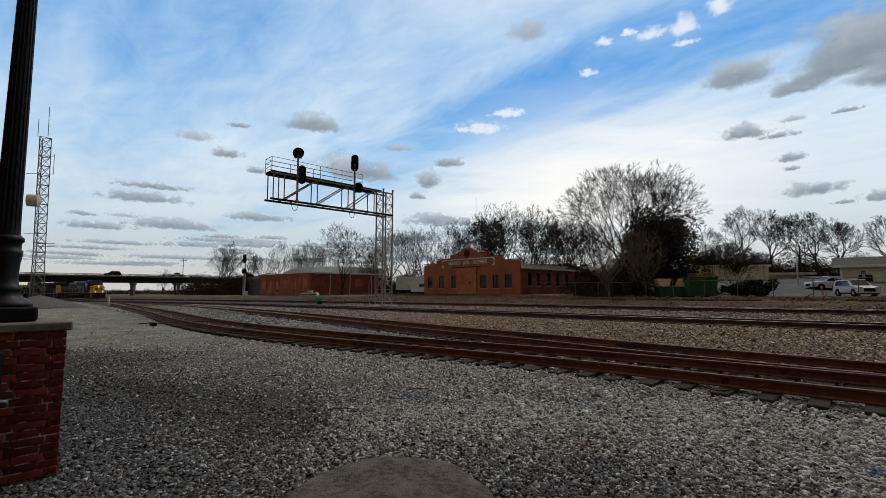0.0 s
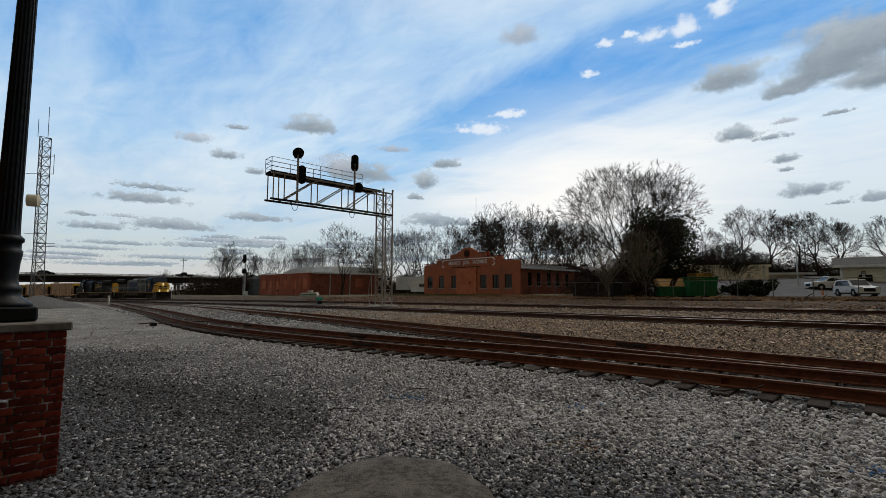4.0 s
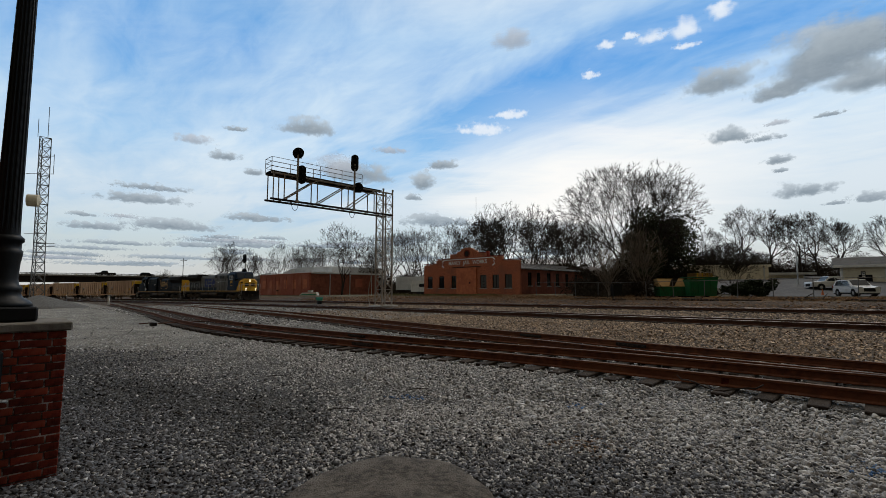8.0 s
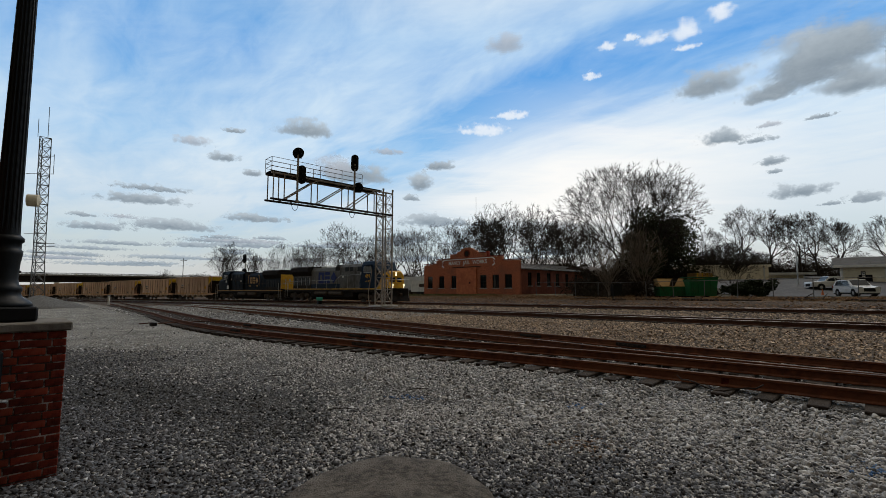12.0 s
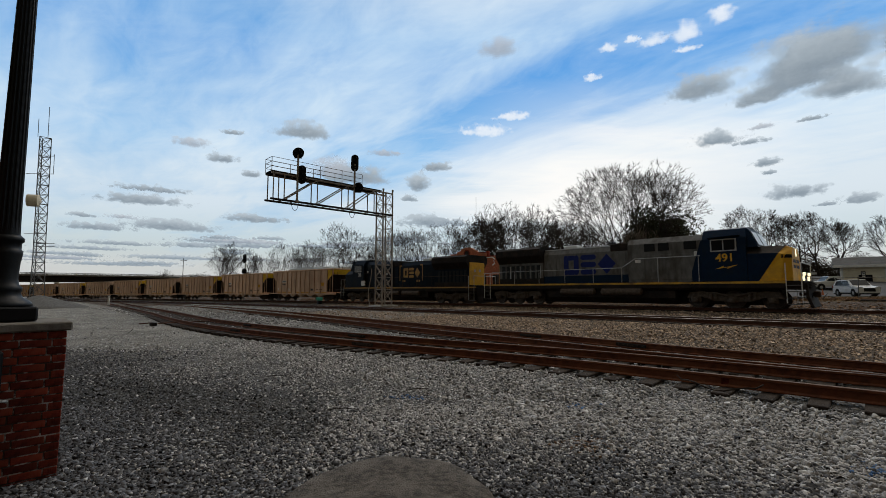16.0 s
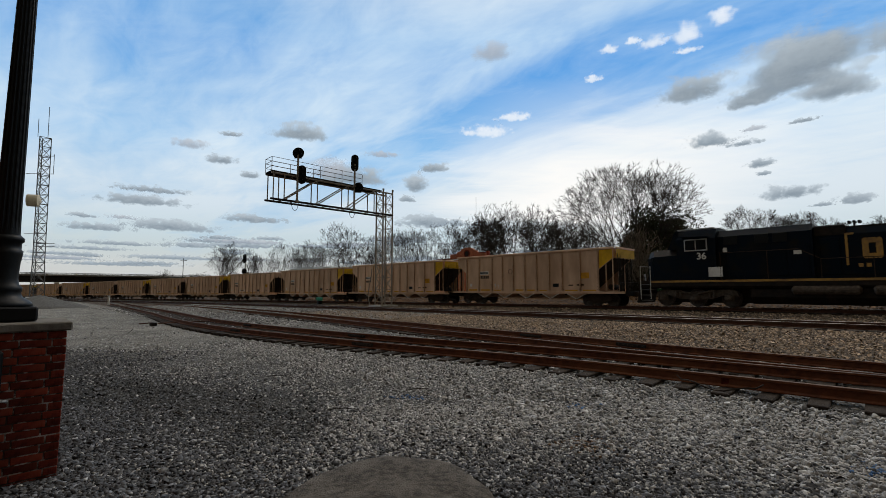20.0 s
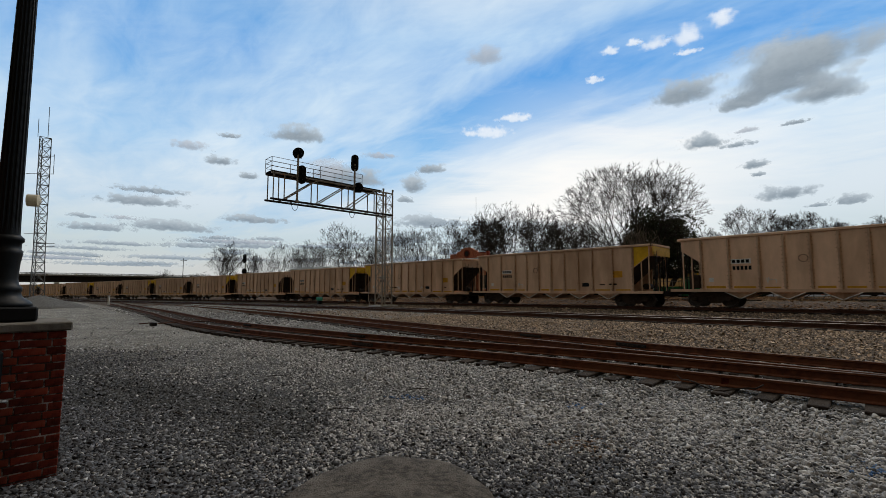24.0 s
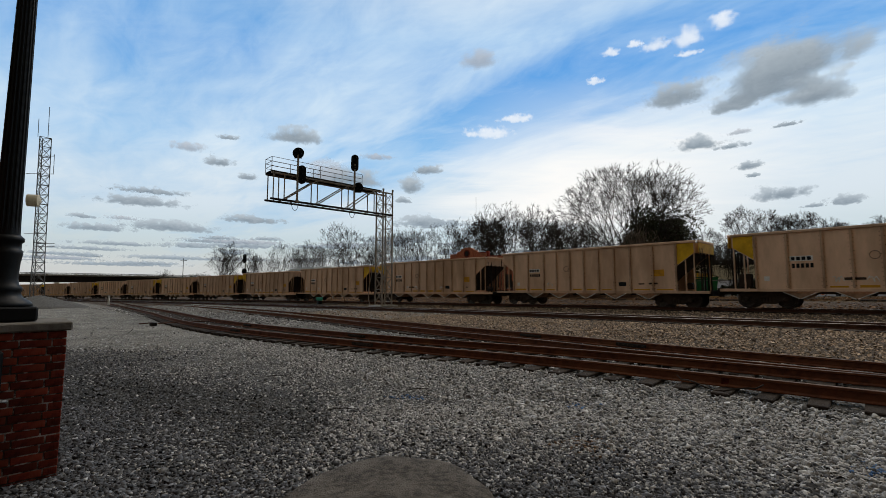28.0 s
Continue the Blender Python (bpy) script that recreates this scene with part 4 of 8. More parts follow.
# ---- far left: overpass, tower, gravel heap ----
def overpass():
    """Concrete road bridge; it runs from the near left to the far right."""
    x0, y0, x1, y1 = -190.0, 88.0, -60.0, 199.0
    ang = math.atan2(y1 - y0, x1 - x0)
    L = math.hypot(x1 - x0, y1 - y0)
    b = tagged(empty("road_bridge", pose(x0, y0, 0, 0, 0, math.degrees(ang))), "concrete and steel road bridge on columns over the tracks", "bridge", kind="structure")
    z = 5.0
    for y in (0.2, 3.0, 5.8, 8.6):
        bm = bmesh.new()
        box(bm, 0, L, y, y + 0.45, z - 0.8, z + 1.1)
        part("girder", bm, M_BLACKSTEEL, b)
    bm = bmesh.new()
    box(bm, -0.5, L + 0.5, -0.5, 9.8, z + 1.1, z + 1.4, 0.02)
    part("deck", bm, M_CAPSTONE, b)
    for y in (-0.45, 9.5):
        bm = bmesh.new()
        box(bm, 0, L, y, y + 0.25, z + 1.4, z + 1.62)
        part("kerb", bm, M_CAPSTONE, b)
        bm = bmesh.new()
        box(bm, 0, L, y + 0.05, y + 0.2, z + 1.98, z + 2.14)
        part("guard_rail", bm, M_BLACKSTEEL, b)
        me = bpy.data.meshes.new("rail_post")
        bm = bmesh.new()
        box(bm, -0.1, 0.1, 0.05, 0.2, 0, 0.36)
        bm.to_mesh(me)
        bm.free()
        me.materials.append(M_CONCRETE)
        for i in range(int(L / 2.4)):
            shared("rail_post", me, b, pose(1 + i * 2.4, y, z + 1.62))
    me, me2 = bpy.data.meshes.new("column"), bpy.data.meshes.new("pier_cap")
    bm = bmesh.new()
    rod(bm, (0, 0, -6), (0, 0, z - 1.5), 0.5, 12)
    bm.to_mesh(me)
    bm.free()
    bm = bmesh.new()
    prism(bm, [(-0.6, z - 0.81), (9.9, z - 0.81), (9.9, z - 1.15), (9.0, z - 1.52), (0.3, z - 1.52), (-0.6, z - 1.15)], "x", -0.6, 0.6)
    bm.to_mesh(me2)
    bm.free()
    for m in (me, me2):
        m.materials.append(M_CONCRETE)
    for x in (62, 75, 87.5, 98.5, 108.3, 122, 138, 155):
        for y in (1.5, 7.8):
            shared("column", me, b, pose(x, y, 0))
        shared("pier_cap", me2, b, pose(x, 0, 0))
    return pose(x0, y0, z + 1.4, 0, 0, math.degrees(ang))


def lattice_tower():
    t = tagged(empty("radio_tower", pose(-89.6, 100, -1.0, 0, -1.2, 10)), "tall lattice radio mast with drum antenna and whips", "radio tower")
    H = 37.0
    def r(z):
        return 1.55 - 0.35 * min(1, z / 9) if z < 9 else 1.2
    for k in range(3):
        c, s = math.cos(2 * math.pi * k / 3 + 0.3), math.sin(2 * math.pi * k / 3 + 0.3)
        bm = bmesh.new()
        last = None
        for z in (0, 9, H):
            q = (c * r(z), s * r(z), z)
            if last:
                rod(bm, last, q, 0.09, 6)
            last = q
        part("tower_leg", bm, M_MAST, t)
    nz = 17
    for i in range(nz):
        za, zb = i * H / nz, (i + 1) * H / nz
        for k in range(3):
            t0, t1 = 2 * math.pi * k / 3 + 0.3, 2 * math.pi * (k + 1) / 3 + 0.3
            p = lambda tt, z: (math.cos(tt) * r(z), math.sin(tt) * r(z), z)
            for u, v, rad in ((p(t0, zb), p(t1, zb), 0.08), (p(t0, za), p(t1, zb), 0.05), (p(t1, za), p(t0, zb), 0.05)):
                bm = bmesh.new()
                rod(bm, u, v, rad, 4)
                part("tower_brace", bm, M_MAST, t)
    bm = bmesh.new()
    lathe(bm, [(1.35, 0.0), (1.35, 1.9), (0.4, 2.3)], 20, axis="x")
    d = part("drum_antenna", bm, M_CREAM, t, "cream drum antenna")
    d.matrix_basis = pose(-1.9, -1.2, 22.4, 0, 0, 18)
    for x, y, z, h in ((1.0, -0.6, H, 7.0), (-1.0, -0.6, H, 4.2), (2.6, -0.8, 28.5, 4.5)):
        bm = bmesh.new()
        rod(bm, (x, y, z), (x, y, z + h), 0.06, 5)
        part("whip_antenna", bm, M_MAST, t)
    for z, xa, xb in ((28.5, -2.8, 2.6), (32.6, -0.5, 2.6), (15.0, 0, -2.4), (12.8, 0, 3.6), (12.2, 0, 3.6)):
        bm = bmesh.new()
        rod(bm, (xa, -0.8, z), (xb, -0.8, z), 0.06, 5)
        part("antenna_arm", bm, M_MAST, t)


def far_mast():
    t = tagged(empty("guyed_mast", pose(19.4, 262, 0.0)), "thin red and white radio mast far behind the grove", "radio mast")
    for k in range(3):
        c, d = 0.35 * math.cos(2.1 * k), 0.35 * math.sin(2.1 * k)
        bm = bmesh.new()
        rod(bm, (c, d, -1), (c, d, 46), 0.07, 4)
        part("mast_leg", bm, M_MAST, t)
    for k in range(20):
        bm = bmesh.new()
        rod(bm, (0.35, 0, 2 + k * 2.2), (-0.35, 0, 3.1 + k * 2.2), 0.06, 4)
        part("mast_brace", bm, M_MAST, t)
    bm = bmesh.new()
    rod(bm, (0, 0, 46), (0, 0, 56), 0.07, 5)
    part("whip_antenna", bm, M_MAST, t)


def gravel_heap():
    bm = bmesh.new()
    n, rings = 40, 9
    prev = None
    for j in range(rings):
        f = j / (rings - 1)
        ring = []
        for i in range(n):
            t = 2 * math.pi * i / n
            rr = 5.4 * (1 - f) * (1 + 0.14 * noise.noise((math.cos(t) * 1.3, math.sin(t) * 1.3, 2)))
            z = 1.65 * f ** 0.9 + 0.12 * noise.noise((math.cos(t) * rr, math.sin(t) * rr, f * 3))
            ring.append(bm.verts.new((rr * math.cos(t), rr * math.sin(t) * 0.8, z if j else -0.3)))
        if prev:
            for i in range(n):
                bm.faces.new((prev[i], prev[(i + 1) % n], ring[(i + 1) % n], ring[i]))
        prev = ring
    ob = part("stone_mound", bm, M_HEAP, None, smooth=True)
    ob.matrix_basis = pose(-47.5, 53.5, float(ground_z(-47.5, 53.5)) - 0.1)
    tagged(ob, "low mound of dark grey crushed stone", "stone mound")


def back_light_block():
    """Unseen building added at the camera's back to block light: plain walls and roof."""
    d = tagged(empty("depot_building", place(0, -3.0, 0.0)), "unseen brick building added behind the yard to block light", "building", kind="structure")
    bm = bmesh.new()
    box(bm, -24, 30, -10, 0, -0.5, 5.0)
    part("wall", bm, M_SHEDBROWN, d)
    bm = bmesh.new()
    prism(bm, [(-11, 5.0), (1.2, 5.0), (1.2, 5.2), (-5, 8.5), (-11, 5.2)], "x", -25, 31)
    part("roof", bm, M_BLACKSTEEL, d)


back_light_block()
brick_works()
red_shed()
cantilever_signal()
wayside_signal()
switch_stand()
brick_pier()
BRIDGE = overpass()
lattice_tower()
far_mast()
gravel_heap()


# ---- the coal train ----
M_STRIPE = mat("weathered_yellow_stripe", (0.62, 0.35, 0.04), (0.40, 0.23, 0.05), 0.55, 3.0, c3=(0.16, 0.10, 0.05), coarse=0.3)
def wheelset(parent, x, r=0.46, name="wheelset"):
    bm = bmesh.new()
    rod(bm, (x, -0.75, r), (x, 0.75, r), 0.08, 8)
    for s in (-1, 1):
        lathe(bm, [(0.12, s * 0.66), (r + 0.03, s * 0.67), (r + 0.03, s * 0.70), (r, s * 0.705), (r, s * 0.80), (r - 0.07, s * 0.81), (r - 0.09, s * 0.77), (0.14, s * 0.76), (0.12, s * 0.86)],
              20, (x, 0, r), "y")
    return part(name, bm, M_WHEEL, parent, smooth=False)


def coupler(parent, x, d):
    bm = bmesh.new()
    box(bm, min(x, x - d * 0.9), max(x, x - d * 0.9), -0.09, 0.09, 0.78, 0.96, 0.02)
    box(bm, min(x, x - d * 0.28), max(x, x - d * 0.28), -0.17, 0.15, 0.7, 1.02, 0.04)
    part("coupler", bm, M_TRUCK, parent)


def freight_truck(parent, xc):
    """Two-axle truck: side frames with spring nest, bolster and two wheelsets."""
    bm = bmesh.new()
    box(bm, xc - 0.2, xc + 0.2, -1.05, 1.05, 0.5, 0.78, 0.03)
    t = part("truck", bm, M_TRUCK, parent, "two-axle freight truck")
    for s in (-1, 1):
        bm = bmesh.new()
        prism(bm, [(xc - 1.15, 0.42), (xc - 1.15, 0.62), (xc - 0.55, 0.84), (xc + 0.55, 0.84), (xc + 1.15, 0.62), (xc + 1.15, 0.42), (xc + 0.75, 0.42), (xc + 0.42, 0.22), (xc - 0.42, 0.22), (xc - 0.75, 0.42)],
              "y", s * 0.92, s * 1.06)
        for k in range(4):
            xx = xc - 0.21 + k * 0.14
            rod(bm, (xx, s * 1.08, 0.32), (xx, s * 1.08, 0.58), 0.055, 7)
        for dx in (-0.9, 0.9):
            lathe(bm, [(0.14, s * 1.05), (0.14, s * 1.17), (0.08, s * 1.2)], 10, (xc + dx, 0, 0.46), "y")
        part("side_frame", bm, M_TRUCK, t)
    for dx in (-0.9, 0.9):
        wheelset(t, xc + dx)


RIBS = [-6.12, -4.73, -3.30, -2.20, -1.10, 0.0, 1.10, 2.20, 3.30, 4.73, 6.12]


def hopper(yellow_end, mark):
    """Coal hopper car: ribbed sides, slope-sheet ends, end posts, discharge chutes, two trucks."""
    L, hw, zt, zb = 16.5, 1.52, 3.92, 1.04
    c = empty("hopper_car")
    hx = 7.18
    for s in (-1, 1):
        bm = bmesh.new()
        pts = [(-6.15, zb), (6.15, zb), (6.15, 2.55), (hx, 3.3), (hx, zt), (-hx, zt), (-hx, 3.3), (-6.15, 2.55)]
        prism(bm, pts, "y", s * (hw - 0.03), s * hw)
        side = part("side_sheet", bm, M_TAN, c, "tan painted steel side sheet")
        for x in RIBS:
            bm = bmesh.new()
            box(bm, x - 0.045, x + 0.045, min(s * hw, s * (hw + 0.07)), max(s * hw, s * (hw + 0.07)), zb + 0.02, zt - 0.02)
            rib = part("rib", bm, M_RIB, side)
            if s < 0:
                bm = bmesh.new()
                for i in range(13):
                    z = zb + 0.12 + i * 0.21
                    for dx in (-0.085, 0.085):
                        box(bm, x + dx - 0.014, x + dx + 0.014, -hw - 0.012, -hw - 0.001, z, z + 0.03)
                ob = part("rivets", bm, M_TRUCK, rib)
                ob["kind"] = "stuff"
        bm = bmesh.new()
        box(bm, -hx - 0.08, hx + 0.08, min(s * (hw - 0.06), s * (hw + 0.08)), max(s * (hw - 0.06), s * (hw + 0.08)), zt, zt + 0.14, 0.02)
        part("top_chord", bm, M_TAN, c)
        bm = bmesh.new()
        box(bm, -7.9, 7.9, min(s * 1.38, s * (hw + 0.02)), max(s * 1.38, s * (hw + 0.02)), zb - 0.16, zb - 0.002, 0.01)
        part("side_sill", bm, M_TAN, c)
        for e in (-1, 1):
            if e == yellow_end:
                bm = bmesh.new()
                prism(bm, [(e * 6.2, 2.63), (e * 7.14, 3.3), (e * 7.14, zt - 0.02), (e * 6.2, zt - 0.02)], "y", s * hw + s * 0.002, s * (hw + 0.008))
                part("yellow_panel", bm, M_HYELLOW, side, "yellow end panel")
            for x in (e * 7.13, e * 6.65):
                bm = bmesh.new()
                rod(bm, (x, s * (hw - 0.05), zb), (x, s * (hw - 0.05), 3.3 if abs(x) > 7 else 2.92), 0.04, 5)
                part("corner_post", bm, M_TAN, c)
        if s < 0:
            rng = random.Random(mark)
            for xa, xb in zip(RIBS, RIBS[1:]):
                if rng.random() < 0.7:
                    bm = bmesh.new()
                    box(bm, xa + 0.2, xb - 0.2, -hw - 0.006, -hw - 0.001, zb + 0.04, zb + 0.04 + rng.uniform(0.07, 0.14))
                    part("reflector_strip", bm, M_PATCH, side, "worn yellow reflector strip")
            # chalky scrawls and paint marks low on the side
            for x0 in (-3.0, -1.75, 1.75)[:mark % 4 + 1]:
                bm = bmesh.new()
                last = None
                for i in range(9):
                    q = (x0 + i * 0.055 + rng.uniform(-0.06, 0.06), -hw - 0.006, 1.5 + rng.uniform(-0.17, 0.17))
                    if last:
                        rod(bm, last, q, 0.022, 4)
                    last = q
                part("chalk_scrawl", bm, M_WHITE, side, "white paint scrawl")
            for x, z, w, h, mt in ((-4.15, 2.45, 0.95, 0.26, M_WHITE), (2.75, 1.36, 0.5, 0.26, M_BLACK), (-5.65, 1.45, 0.24, 0.24, M_WHITE), (5.1, 1.95, 0.62, 0.42, M_PATCH)):
                bm = bmesh.new()
                box(bm, x - w / 2, x + w / 2, -hw - 0.008, -hw - 0.001, z, z + h)
                pl = part("placard", bm, mt, side, "painted placard patch")
                if w > 0.9:
                    for k in range(4):
                        bm = bmesh.new()
                        box(bm, x - 0.42 + k * 0.22, x - 0.26 + k * 0.22, -hw - 0.012, -hw - 0.0085, z + 0.04, z + 0.22)
                        part("mark_bar", bm, M_BLACK, pl)
            for k in range(5):
                bm = bmesh.new()
                box(bm, -4.55 + k * 0.19, -4.42 + k * 0.19, -hw - 0.008, -hw - 0.001, 2.1, 2.32)
                part("mark_bar", bm, M_BLACK, side)
            bm = bmesh.new()
            for i in range(16):
                t0, t1 = 2 * math.pi * i / 16, 2 * math.pi * (i + 1) / 16
                rod(bm, (-1.4 + 0.19 * math.cos(t0), -hw - 0.006, 2.62 + 0.19 * math.sin(t0)), (-1.4 + 0.19 * math.cos(t1), -hw - 0.006, 2.62 + 0.19 * math.sin(t1)), 0.014, 4)
            part("stencil_ring", bm, M_BLACK, side)
            for k in range(3):
                x = rng.uniform(-5, 5)
                bm = bmesh.new()
                box(bm, x, x + rng.uniform(0.2, 0.8), -hw - 0.007, -hw - 0.001, 1.45, 1.45 + rng.uniform(0.05, 0.13))
                part("stencil_bar", bm, M_TRUCK, side)
    # interior slope sheets, darker than the tan end sheets, and floor
    for e in (-1, 1):
        bm = bmesh.new()
        prism(bm, [(e * 7.12, 3.35), (e * 4.6, 1.2), (e * 4.55, 1.2), (e * 7.02, 3.35)], "y", -1.48, 1.48)
        part("slope_sheet", bm, M_TRUCK, c, "dark slope sheet")
        bm = bmesh.new()
        prism(bm, [(e * 7.21, 3.3), (e * 7.21, zt), (e * 7.13, zt), (e * 7.13, 3.3)], "y", -1.48, 1.48)
        part("end_sheet", bm, M_TAN, c)
    for e in (-1, 1):
        if e == yellow_end:
            bm = bmesh.new()
            box(bm, min(e * 7.385, e * 7.40), max(e * 7.385, e * 7.40), -1.46, 1.46, 3.32, zt)
            part("yellow_end_band", bm, M_HYELLOW, c)
        bm = bmesh.new()
        box(bm, min(e * 7.3, e * 7.44), max(e * 7.3, e * 7.44), -1.45, 1.45, zt, zt + 0.14, 0.02)
        part("end_chord", bm, M_TAN, c)
        bm = bmesh.new()
        box(bm, min(e * 6.2, e * 7.95), max(e * 6.2, e * 7.95), -1.37, 1.37, zb - 0.14, zb - 0.06)
        box(bm, min(e * 7.95, e * 8.02), max(e * 7.95, e * 8.02), -1.5, 1.5, zb - 0.3, zb + 0.04)
        part("end_platform", bm, M_BLACKSTEEL, c)
        for y in (-0.95, -0.3, 0.3, 0.95):
            bm = bmesh.new()
            rod(bm, (e * 7.35, y, zb - 0.05), (e * 7.35, y, 3.35), 0.045, 5)
            part("end_post", bm, M_BLACKSTEEL, c)
        for y in (-1.42,):
            bm = bmesh.new()
            for k in range(7):
                rod(bm, (e * 7.45, y, 1.2 + k * 0.36), (e * 7.45, y + 0.42, 1.2 + k * 0.36), 0.016, 4)
            rod(bm, (e * 7.45, y, 1.0), (e * 7.45, y, 3.6), 0.02, 4)
            rod(bm, (e * 7.45, y + 0.42, 1.0), (e * 7.45, y + 0.42, 3.6), 0.02, 4)
            part("ladder", bm, M_BLACKSTEEL, c)
        coupler(c, e * 8.25, e)
    bm = bmesh.new()
    lathe(bm, [(0.2, 0), (0.2, 0.75)], 10, (6.55, -0.6, 1.35), "y")
    box(bm, -7.2, -6.6, -0.4, 0.1, 1.1, 1.9, 0.04)
    part("brake_gear", bm, M_TRUCK, c)
    bm = bmesh.new()
    box(bm, -7.9, 7.9, -0.3, 0.3, 0.75, zb - 0.15)
    part("centre_sill", bm, M_BLACKSTEEL, c)
    for x in (-4.3, -2.15, 0.0, 2.15, 4.3):
        bm = bmesh.new()
        prism(bm, [(x - 0.72, zb - 0.17), (x + 0.72, zb - 0.17), (x + 0.06, 0.52), (x - 0.06, 0.52)], "y", -1.3, 1.3)
        ch = part("discharge_chute", bm, M_RIB, c)
        for e in (-1, 1):
            bm = bmesh.new()
            rod(bm, (x + e * 0.72, -1.33, zb - 0.18), (x + e * 0.03, -1.33, 0.52), 0.028, 5)
            part("chute_edge", bm, M_WHITE, ch, "pale worn chute edge")
    for xc in (-5.85, 5.85):
        freight_truck(c, xc)
    return c


def loco_truck(parent, xc):
    bm = bmesh.new()
    box(bm, xc - 1.9, xc + 1.9, -0.9, 0.9, 0.6, 0.85)
    t = part("truck", bm, M_BLACKSTEEL, parent, "grimy three-axle truck")
    for s in (-1, 1):
        bm = bmesh.new()
        prism(bm, [(xc - 2.35, 0.62), (xc - 2.2, 0.95), (xc - 1.5, 1.02), (xc - 0.9, 0.9), (xc, 0.86), (xc + 0.9, 0.9), (xc + 1.5, 1.02), (xc + 2.2, 0.95), (xc + 2.35, 0.62),
                   (xc + 1.5, 0.66), (xc + 0.9, 0.45), (xc, 0.42), (xc - 0.9, 0.45), (xc - 1.5, 0.66)], "y", s * 1.02, s * 1.18)
        part("side_frame", bm, M_LOCOTRUCK, t)
        for dx in (-1.85, 0, 1.85):
            bm = bmesh.new()
            box(bm, xc + dx - 0.26, xc + dx + 0.26, min(s * 1.1, s * 1.25), max(s * 1.1, s * 1.25), 0.34, 0.72, 0.05)
            lathe(bm, [(0.16, s * 1.24), (0.16, s * 1.34), (0.07, s * 1.37)], 10, (xc + dx, 0, 0.53), "y")
            part("axle_box", bm, M_LOCOTRUCK, t)
        for dx in (-0.95, 0.95):
            bm = bmesh.new()
            for k in (-0.12, 0.12):
                rod(bm, (xc + dx + k, s * 1.2, 0.55), (xc + dx + k, s * 1.2, 0.98), 0.09, 8)
            part("spring_pair", bm, M_LOCOTRUCK, t)
        bm = bmesh.new()
        rod(bm, (xc - 1.0, s * 1.27, 0.95), (xc - 0.2, s * 1.27, 0.75), 0.06, 6)
        rod(bm, (xc + 1.0, s * 1.27, 0.95), (xc + 0.2, s * 1.27, 0.75), 0.06, 6)
        part("brake_rod", bm, M_LOCOTRUCK, t)
    for dx in (-1.85, 0, 1.85):
        wheelset(t, xc + dx, 0.53)


def rect(x0, x1, z0, z1, cut=0.12):
    return [(x0 + cut, z0), (x1 - cut, z0), (x1, z0 + cut), (x1, z1 - cut), (x1 - cut, z1), (x0 + cut, z1), (x0, z1 - cut), (x0, z0 + cut)]


# plain emblem blocks: a square ring, three bars, a lozenge
EMBLEM = [rect(-3.25, -2.86, 2.2, 3.6), rect(-2.44, -2.05, 2.2, 3.6), rect(-2.9, -2.4, 2.2, 2.55, 0.02), rect(-2.9, -2.4, 3.25, 3.6, 0.02),
          rect(-1.9, -0.72, 2.2, 2.56), rect(-1.9, -0.72, 2.72, 3.08), rect(-1.9, -0.72, 3.24, 3.6),
          [(-0.6, 2.9), (0.05, 2.2), (0.7, 2.9), (0.05, 3.6)]]


